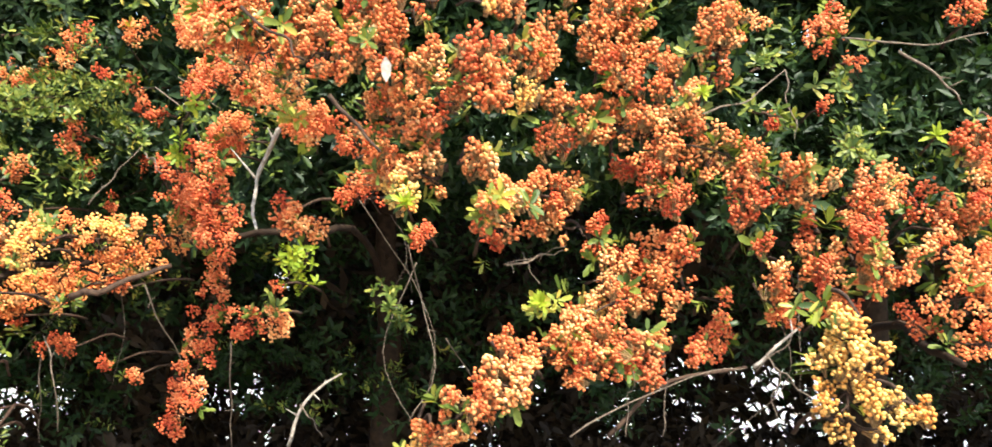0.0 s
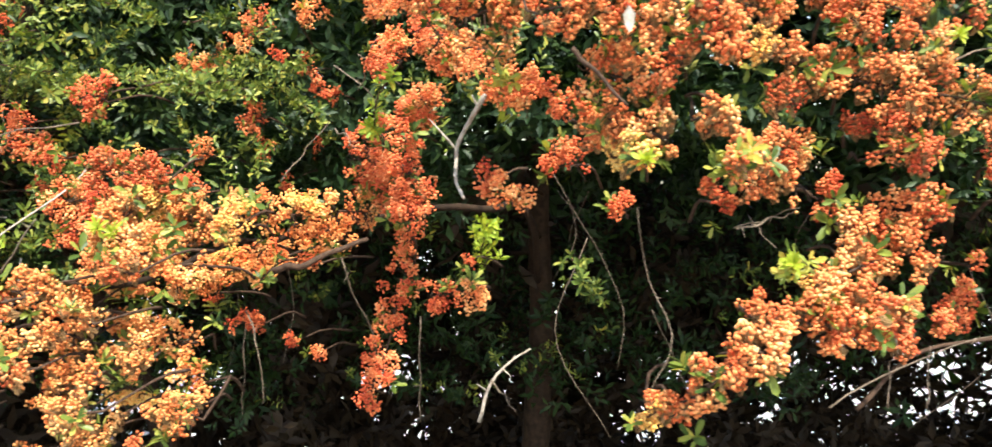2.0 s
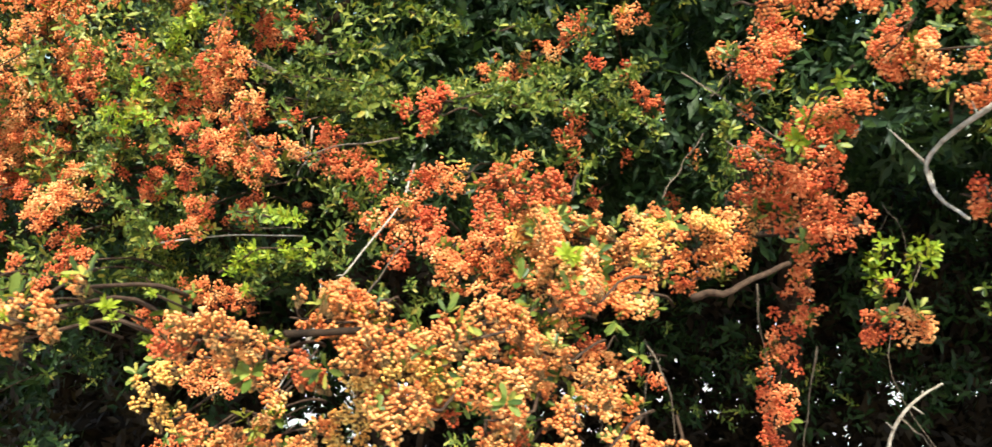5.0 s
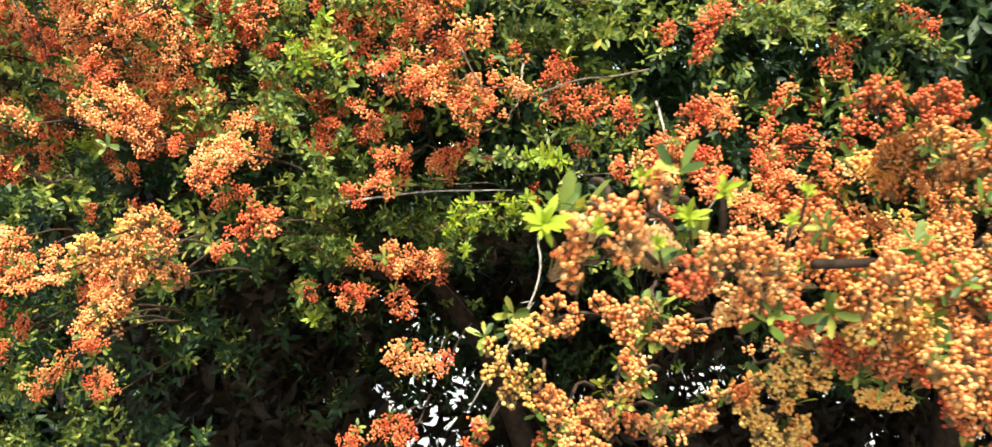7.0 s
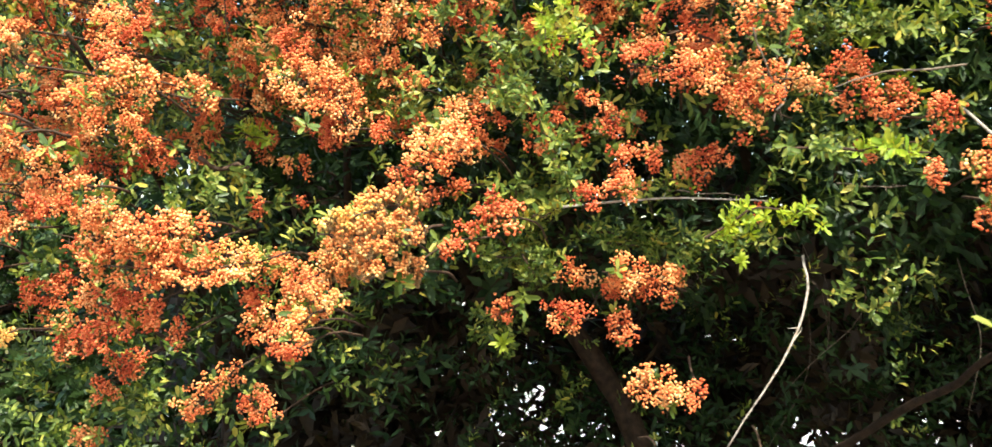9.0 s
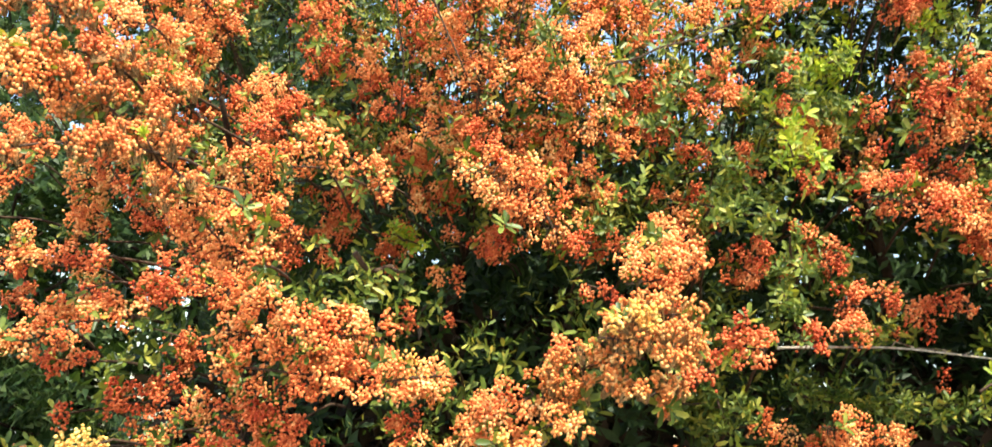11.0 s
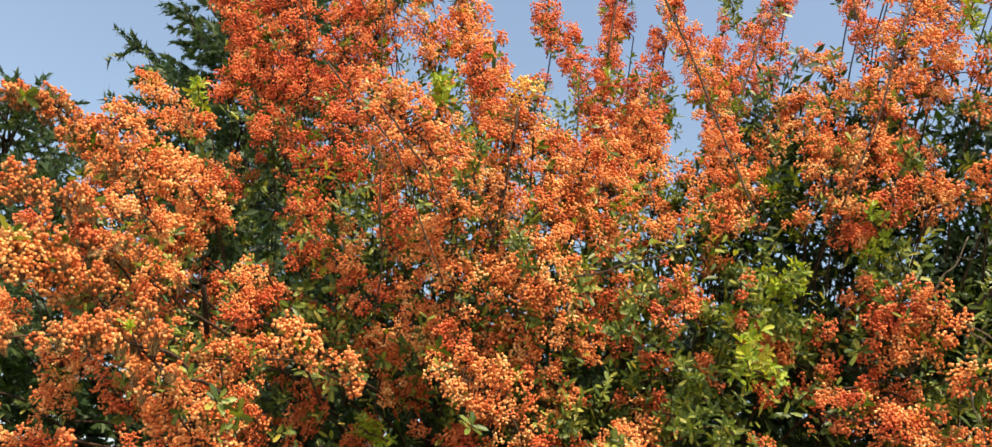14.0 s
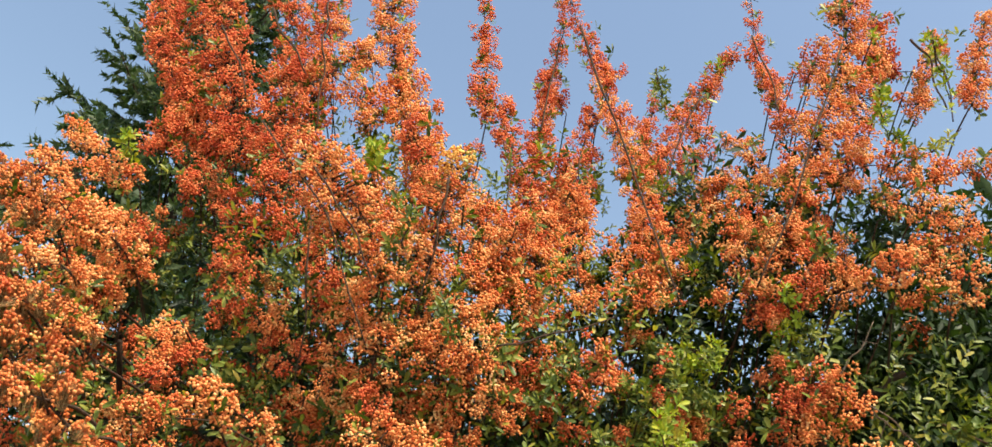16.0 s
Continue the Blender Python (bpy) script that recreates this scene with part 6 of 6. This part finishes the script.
leafy(leaf_green, 0.029, (-1.79, 1.98, 2.75), (-1.76, 2.06, 2.73))
dead_twig(0.0024, (-1.216, 1.798, 1.690), (-1.199, 1.690, 1.626), (-1.199, 1.486, 1.529), (-1.208, 1.423, 1.496))
seed_head(0.034, (-1.200, 1.410, 1.467))
leafy(leaf_young, 0.024, (-1.59, 1.69, 1.49), (-1.51, 1.73, 1.53), (-1.43, 1.77, 1.53))
tuft(leaf_young, 0.016, (-1.539, 1.700, 1.456))
dead_twig(0.0023, (-1.437, 1.824, 1.466), (-1.439, 1.804, 1.400), (-1.465, 1.779, 1.327), (-1.563, 1.749, 1.172))
dead_twig(0.0016, (-1.383, 1.835, 1.579), (-1.275, 1.858, 1.575))
dead_twig(0.0014, (-1.647, 1.881, 1.576), (-1.525, 1.907, 1.567))
tuft(leaf_young, 0.022, (-1.230, 0.748, 1.529))
tuft(leaf_young, 0.018, (-1.151, 0.829, 1.526))
tuft(leaf_young, 0.013, (-1.178, 0.813, 1.552))
tuft(leaf_young, 0.010, (-1.200, 0.765, 1.525))
tuft(leaf_young, 0.010, (-1.171, 0.823, 1.511))
tuft(leaf_young, 0.016, (-1.222, 1.247, 1.332))
leafy(leaf_gold, 0.010, (-1.26, 1.23, 1.33), (-1.24, 1.23, 1.30))
leafy(leaf_green, 0.022, (-1.84, 1.85, 1.84), (-1.84, 1.75, 1.89))
leafy(leaf_green, 0.022, (-2.01, 1.79, 1.86), (-1.97, 1.70, 1.91))
leafy(leaf_green, 0.027, (-1.93, 1.88, 1.94), (-1.97, 1.82, 2.00))
leafy(leaf_green, 0.022, (-1.86, 1.75, 1.75), (-1.91, 1.72, 1.81))
leafy(leaf_green, 0.021, (-1.99, 1.89, 1.82), (-1.87, 1.87, 1.84))
leafy(leaf_green, 0.024, (-1.93, 1.84, 1.73), (-1.88, 1.81, 1.80))
leafy(leaf_green, 0.023, (-1.75, 1.90, 1.94), (-1.80, 1.83, 2.01))
leafy(leaf_green, 0.024, (-1.68, 1.89, 1.87), (-1.71, 1.81, 1.93))
leafy(leaf_young, 0.023, (-1.63, 2.08, 2.20), (-1.73, 1.95, 2.27))
leafy(leaf_young, 0.017, (-1.92, 2.01, 2.20), (-1.94, 1.92, 2.24))
leafy(leaf_young, 0.020, (-1.56, 1.90, 2.43), (-1.47, 1.88, 2.47))
leafy(leaf_young, 0.030, (-1.95, 2.30, 2.60), (-2.00, 2.22, 2.71))
leafy(leaf_young, 0.024, (-1.98, 2.22, 2.48), (-1.88, 2.16, 2.56))
leafy(leaf_young, 0.017, (-1.51, 2.03, 2.47), (-1.52, 1.93, 2.51))
leafy(leaf_young, 0.017, (-1.59, 1.85, 2.01), (-1.61, 1.75, 2.05))
leafy(leaf_young, 0.016, (-1.56, 1.84, 2.06), (-1.61, 1.73, 2.10))
leafy(leaf_green, 0.026, (-1.62, 2.08, 2.30), (-1.74, 2.03, 2.33))
leafy(leaf_green, 0.018, (-1.54, 1.86, 2.10), (-1.57, 1.79, 2.19))
leafy(leaf_green, 0.017, (-1.52, 1.75, 2.18), (-1.58, 1.67, 2.19))
leafy(leaf_green, 0.026, (-1.91, 2.05, 2.16), (-1.89, 1.96, 2.21))
leafy(leaf_green, 0.019, (-2.14, 1.75, 1.93), (-2.17, 1.64, 1.96))
leafy(leaf_green, 0.029, (-1.69, 2.10, 2.29), (-1.81, 2.03, 2.34))
leafy(leaf_green, 0.027, (-1.58, 2.23, 2.33), (-1.70, 2.13, 2.34))
leafy(leaf_green, 0.020, (-1.84, 1.96, 2.12), (-1.83, 1.86, 2.17))
leafy(leaf_green, 0.025, (-1.70, 2.11, 2.38), (-1.69, 2.07, 2.43))
leafy(leaf_green, 0.016, (-2.28, 1.74, 1.98), (-2.28, 1.67, 2.01))
leafy(leaf_green, 0.020, (-1.51, 1.86, 2.02), (-1.56, 1.78, 2.07))
leafy(leaf_green, 0.025, (-2.02, 2.23, 2.45), (-1.89, 2.17, 2.52))
leafy(leaf_green, 0.022, (-2.24, 1.59, 2.01), (-2.24, 1.56, 2.06))
leafy(leaf_green, 0.022, (-2.58, 2.03, 1.97), (-2.56, 1.92, 2.01))
leafy(leaf_young, 0.027, (-1.74, 1.81, 2.00), (-1.72, 1.78, 1.96))
leafy(leaf_young, 0.019, (-1.83, 1.71, 1.80), (-1.76, 1.74, 1.81))
leafy(leaf_young, 0.011, (-0.46, 1.39, 1.77), (-0.50, 1.42, 1.73), (-0.53, 1.46, 1.67))
dead_twig(0.0008, (-0.267, 1.535, 1.611), (-0.230, 1.635, 1.521), (-0.201, 1.683, 1.456), (-0.165, 1.679, 1.363), (-0.179, 1.673, 1.271))
dead_twig(0.0009, (-0.114, 1.413, 1.407), (-0.082, 1.542, 1.316), (-0.057, 1.555, 1.230))
leafy(leaf_green, 0.022, (-1.43, 1.63, 1.86), (-1.31, 1.66, 1.84), (-1.23, 1.69, 1.83))
leafy(leaf_green, 0.021, (-1.35, 1.64, 1.88), (-1.26, 1.67, 1.91))
leafy(leaf_green, 0.023, (-1.12, 1.79, 1.81), (-1.02, 1.86, 1.83))
leafy(leaf_green, 0.017, (-1.50, 1.60, 1.61), (-1.41, 1.62, 1.60))
leafy(leaf_young, 0.014, (-1.42, 1.57, 1.60), (-1.32, 1.55, 1.59))
leafy(leaf_green, 0.021, (-1.07, 1.87, 1.95), (-0.97, 1.91, 1.96))
leafy(leaf_green, 0.022, (-0.85, 1.84, 1.80), (-0.74, 1.81, 1.72))
leafy(leaf_green, 0.026, (-1.18, 1.84, 1.83), (-1.05, 1.86, 1.82))
leafy(leaf_green, 0.024, (-1.01, 1.88, 1.87), (-0.89, 1.90, 1.85))
leafy(leaf_green, 0.021, (-1.24, 1.86, 2.00), (-1.12, 1.88, 1.95))
leafy(leaf_green, 0.014, (0.30, 1.30, 1.72), (0.36, 1.31, 1.70))
leafy(leaf_green, 0.014, (0.40, 1.27, 1.68), (0.44, 1.27, 1.65))
leafy(leaf_green, 0.012, (0.31, 1.36, 1.78), (0.36, 1.42, 1.81))
dead_twig(0.0009, (0.059, 1.056, 1.358), (0.128, 1.097, 1.392), (0.231, 1.150, 1.410), (0.259, 1.154, 1.413))
dead_twig(0.0007, (0.119, 1.083, 1.352), (0.128, 1.086, 1.421))
dead_twig(0.0008, (0.162, 1.112, 1.345), (0.167, 1.113, 1.410))
dead_twig(0.0008, (0.275, 1.168, 1.407), (0.326, 1.153, 1.465))
dead_twig(0.0008, (0.300, 1.158, 1.409), (0.294, 1.154, 1.340))
dead_twig(0.0008, (-0.124, 1.138, 1.556), (-0.119, 1.201, 1.477), (-0.094, 1.097, 1.419), (-0.112, 1.065, 1.371))
dead_twig(0.0007, (-0.018, 1.199, 1.529), (0.028, 1.243, 1.541), (0.058, 1.222, 1.550))
dead_twig(0.0007, (0.004, 1.250, 1.541), (0.026, 1.182, 1.507))
tuft(leaf_young, 0.014, (0.030, 1.063, 1.498))


limb(0.0169, (-1.676, 1.948, 1.900), (-1.629, 2.016, 1.849), (-1.561, 2.094, 1.723))
limb(0.0106, (-1.451, 1.879, 1.958), (-1.412, 1.864, 2.001), (-1.362, 1.855, 2.036))
dead_twig(0.0015, (-1.557, 1.668, 1.935), (-1.528, 1.646, 1.975), (-1.512, 1.635, 2.014))
dead_twig(0.0017, (-1.519, 1.688, 1.901), (-1.474, 1.696, 1.889), (-1.424, 1.710, 1.848))
dead_twig(0.0012, (-1.489, 1.716, 1.854), (-1.474, 1.699, 1.885))
dead_twig(0.0015, (-1.520, 1.670, 1.790), (-1.503, 1.691, 1.743), (-1.477, 1.712, 1.696))
limb(0.0028, (-2.627, 1.800, 2.649), (-2.577, 1.800, 2.569), (-2.521, 1.800, 2.486))
limb(0.0025, (-2.519, 1.800, 2.683), (-2.501, 1.800, 2.546), (-2.472, 1.800, 2.360))
limb(0.0021, (-2.425, 1.800, 2.315), (-2.333, 1.800, 2.262))
limb(0.0025, (-2.739, 1.850, 2.628), (-2.696, 1.850, 2.564), (-2.635, 1.830, 2.439))
limb(0.0023, (-2.193, 1.630, 2.179), (-2.200, 1.640, 2.076), (-2.211, 1.680, 1.950))
limb(0.0019, (-2.405, 1.600, 2.143), (-2.329, 1.580, 2.046), (-2.277, 1.600, 1.955))
limb(0.0030, (-1.971, 2.050, 2.947), (-1.920, 2.030, 2.775), (-1.865, 1.970, 2.570), (-1.817, 1.880, 2.310), (-1.775, 1.800, 2.097))
limb(0.0025, (-1.454, 1.760, 2.707), (-1.532, 1.720, 2.469), (-1.599, 1.700, 2.278), (-1.669, 1.700, 2.083))
limb(0.0024, (-1.543, 2.050, 2.986), (-1.512, 2.030, 2.812), (-1.505, 2.000, 2.713))
limb(0.0025, (-2.038, 2.100, 2.646), (-2.019, 2.170, 2.903), (-2.001, 2.200, 3.064))
limb(0.0023, (-1.658, 2.100, 2.811), (-1.731, 2.050, 2.613), (-1.769, 2.000, 2.438))
limb(0.0020, (-1.948, 2.000, 2.530), (-1.964, 1.950, 2.350), (-1.946, 1.850, 2.126))
limb(0.0021, (-2.100, 2.000, 2.527), (-2.093, 1.900, 2.258))
limb(0.0018, (-2.082, 1.600, 1.878), (-1.994, 1.600, 1.913), (-1.910, 1.620, 1.958))
limb(0.0024, (-1.222, 1.820, 2.832), (-1.214, 1.820, 2.709), (-1.212, 1.820, 2.592))
limb(0.0030, (-1.273, 1.820, 2.807), (-1.235, 1.820, 2.740), (-1.220, 1.820, 2.623))
limb(0.0019, (-2.541, 1.700, 2.289), (-2.398, 1.620, 2.097), (-2.331, 1.600, 1.991), (-2.267, 1.600, 1.853))
limb(0.0019, (-2.427, 1.750, 2.139), (-2.401, 1.750, 1.985), (-2.392, 1.780, 1.843))
leafy(leaf_green, 0.017, (-1.76, 1.77, 2.05), (-1.78, 1.79, 2.02))
leafy(leaf_green, 0.019, (-1.75, 1.76, 1.97), (-1.72, 1.76, 1.98))
leafy(leaf_green, 0.016, (-1.81, 1.77, 1.85), (-1.78, 1.78, 1.83))
leafy(leaf_green, 0.012, (-1.86, 1.77, 1.89), (-1.86, 1.76, 1.91))
leafy(leaf_young, 0.015, (-2.35, 1.80, 2.35), (-2.35, 1.80, 2.29))
leafy(leaf_young, 0.011, (-2.28, 1.80, 2.24), (-2.29, 1.80, 2.20))
leafy(leaf_young, 0.011, (-2.84, 1.85, 2.31), (-2.81, 1.85, 2.26))
leafy(leaf_young, 0.017, (-1.61, 2.20, 3.01), (-1.58, 2.20, 2.97))
leafy(leaf_green, 0.016, (-1.32, 1.90, 2.69), (-1.31, 1.90, 2.59))
leafy(leaf_young, 0.012, (-1.30, 1.90, 2.61), (-1.28, 1.90, 2.58))
leafy(leaf_gold, 0.016, (-1.24, 1.85, 2.77), (-1.20, 1.85, 2.79))
leafy(leaf_gold, 0.012, (-1.28, 1.80, 2.49), (-1.21, 1.80, 2.56))
leafy(leaf_green, 0.016, (-1.44, 1.75, 2.32), (-1.39, 1.75, 2.28))
leafy(leaf_green, 0.013, (-1.74, 2.25, 3.02), (-1.74, 2.25, 2.92))
leafy(leaf_young, 0.015, (-1.79, 1.75, 1.88), (-1.80, 1.77, 1.84))
leafy(leaf_gold, 0.013, (-1.81, 1.75, 1.82), (-1.78, 1.76, 1.81))
leafy(leaf_young, 0.020, (-1.76, 1.80, 1.98), (-1.73, 1.81, 1.96))
leafy(leaf_green, 0.022, (-1.84, 1.82, 1.82), (-1.80, 1.85, 1.75))
leafy(leaf_green, 0.024, (-1.81, 1.85, 1.68), (-1.79, 1.86, 1.62))
leafy(leaf_green, 0.020, (-1.76, 1.86, 1.67), (-1.72, 1.86, 1.69))
leafy(leaf_green, 0.025, (-2.54, 1.83, 1.85), (-2.49, 1.84, 1.85))
leafy(leaf_gold, 0.019, (-2.42, 1.90, 1.72), (-2.40, 1.91, 1.70))
leafy(leaf_gold, 0.010, (-2.42, 1.88, 1.62), (-2.42, 1.89, 1.60))
leafy(leaf_green, 0.019, (-2.55, 1.82, 1.90), (-2.52, 1.81, 1.90))
leafy(leaf_gold, 0.006, (-2.41, 1.68, 1.50), (-2.40, 1.67, 1.50))
leafy(leaf_gold, 0.019, (-1.86, 1.85, 1.87), (-1.79, 1.86, 1.86))
leafy(leaf_gold, 0.016, (-1.84, 1.86, 1.94), (-1.80, 1.86, 1.93))
leafy(leaf_young, 0.018, (-1.75, 1.88, 2.02), (-1.73, 1.88, 2.04))
leafy(leaf_gold, 0.010, (-2.44, 1.90, 1.62), (-2.43, 1.90, 1.61))
leafy(leaf_green, 0.027, (-1.90, 1.86, 1.58), (-1.88, 1.88, 1.52))
leafy(leaf_green, 0.028, (-1.89, 1.87, 1.47), (-1.87, 1.88, 1.43))
leafy(leaf_green, 0.025, (-1.97, 1.91, 1.47), (-1.95, 1.92, 1.44))
leafy(leaf_green, 0.026, (-1.77, 1.94, 1.51), (-1.69, 1.96, 1.49))
leafy(leaf_green, 0.018, (-1.68, 1.96, 1.48), (-1.59, 1.97, 1.49), (-1.49, 1.98, 1.50))
leafy(leaf_gold, 0.011, (-1.88, 1.85, 1.53), (-1.84, 1.86, 1.54))
leafy(leaf_gold, 0.012, (-1.69, 1.94, 1.59), (-1.61, 1.94, 1.60))
leafy(leaf_green, 0.018, (-1.78, 1.88, 1.69), (-1.74, 1.89, 1.67))
leafy(leaf_green, 0.018, (-1.79, 1.89, 1.64), (-1.81, 1.91, 1.57))
leafy(leaf_green, 0.020, (-2.11, 1.88, 1.61), (-2.09, 1.89, 1.60))


# ---- dark bed, added to cut light bounced into the hollow ----
soil, sn, sl, sb = material("dark_bed_cover", 0.95)
sc, s1 = sn.new("ShaderNodeTexCoord"), sn.new("ShaderNodeTexNoise")
s1.inputs["Scale"].default_value, s1.inputs["Detail"].default_value = 18, 8
sr = ramp_node(sn, [(0.35, (0.03, 0.022, 0.015)), (0.7, (0.12, 0.08, 0.05))])
sl.new(sc.outputs["Object"], s1.inputs["Vector"]), sl.new(s1.outputs["Fac"], sr.inputs[0]), sl.new(sr.outputs[0], sb.inputs["Base Color"])
bm = bmesh.new()
bmesh.ops.create_grid(bm, x_segments=90, y_segments=40, size=1)
for v in bm.verts:
    e = max(abs(v.co.x), abs(v.co.y))
    v.co = Vector((-1.0 + v.co.x * 5.0, 1.9 + v.co.y * 2.2, -0.02 + 0.09 * (1 - e ** 6) + 0.02 * noise.noise(v.co * 14)))
bed = bpy.data.meshes.new("added_dark_bed")
bm.to_mesh(bed)
bed.materials.append(soil)
tagged(new("added_dark_bed", bed), "dark bed added under the hedge to cut light bounced into the hollow", "soil", kind="structure")


# ---- spruces behind ----
def needle_twig(seed, long, count):
    r = np.random.default_rng(seed)
    u = r.uniform(0.05, 1, count)
    a = r.uniform(0, 2 * math.pi, count)
    x = np.stack([np.cos(a) * 0.85, np.sin(a) * 0.85, np.full(count, 0.55)], 1)
    y = np.stack([-np.sin(a), np.cos(a), np.zeros(count)], 1)
    turn = np.stack([x, y, np.cross(x, y)], 2)
    where = np.stack([np.zeros(count), np.zeros(count), u * long], 1)
    return spread(np.array([(0, 0.0048, 0), (0, -0.0048, 0), (0.0180, 0, 0.002)]), np.array([(0, 1, 2)]), where, turn, r.uniform(0.8, 1.2, count) * 1.0)[:2]


NEEDLES = [needle_twig(200 + i, 0.065, 25) for i in range(4)]


def spruce(x, y, tall, reach, seed, label):
    ob = thing("spruce_tree", (x, y, 0), label, "tree", "spruces behind the hedge")
    r = np.random.default_rng(seed)
    line = smooth_line([(0, 0, 0), (0.03, 0, tall * 0.5), (0, 0, tall)], 16)
    part("trunk", mesh_from("trunk", *tube(line, np.linspace(0.02 * tall, 0.006, 16), 8), bark), ob)
    wood, where, axis = [], [], []
    for level in np.linspace(0.05, 0.98, int(tall * 10)):
        arms = r.integers(4, 7)
        for a in np.linspace(0, 2 * math.pi, arms, endpoint=False) + r.uniform(0, 2):
            long = reach * (1.03 - level) ** 0.8 * r.uniform(0.75, 1.1) + 0.05
            out = np.array([math.cos(a), math.sin(a), 0])
            z0 = level * tall
            rise = np.interp(level, [0, 0.7, 1], [-0.15, 0.15, 0.9])
            tipz = z0 + long * rise
            arm = smooth_line([(0, 0, z0), out * long * 0.55 + (0, 0, z0 + long * (rise * 0.5 - 0.06)), out * long + (0, 0, tipz + 0.08 * long)], 8)
            wood.append(tube(arm, np.linspace(0.012, 0.003, 8), 4))
            side = np.cross(out, (0, 0, 1))
            m = max(5, int(long * 31))
            for u in r.uniform(0.18, 1, m):
                c = np.array([np.interp(u, np.linspace(0, 1, 8), arm[:, q]) for q in range(3)])
                sgn = r.choice((-1, 1))
                off = side * sgn * r.uniform(0, 0.3) * long * (1.1 - u)
                where.append(c + off * r.uniform(0.2, 1) + (0, 0, -0.25 * abs(np.dot(off, side)) * r.uniform(0.3, 1.3)))
                axis.append(out * 0.6 + side * sgn * 0.7 + (0, 0, r.uniform(-0.5, 0.25)))
            where.append(arm[-1]), axis.append(out + (0, 0, 0.4))
    tagged(part("branchwork", mesh_from("branchwork", *joined(wood), bark), ob), kind="stuff")
    v, t = scatter(NEEDLES, np.array(where), np.array(axis), r.uniform(1.7, 2.6, len(where)), seed)
    tagged(part("crown", mesh_from("crown", v, t, needle_green), ob), kind="stuff")


spruce(-3.65, 4.0, 4.9, 1.25, 61, "dark green spruce standing behind the firethorn hedge")
spruce(-5.3, 4.7, 4.0, 1.3, 62, "smaller dark green spruce at the hedge's far end")
spruce(-4.2, 3.5, 2.3, 1.0, 63, "young green spruce low beside the hedge")
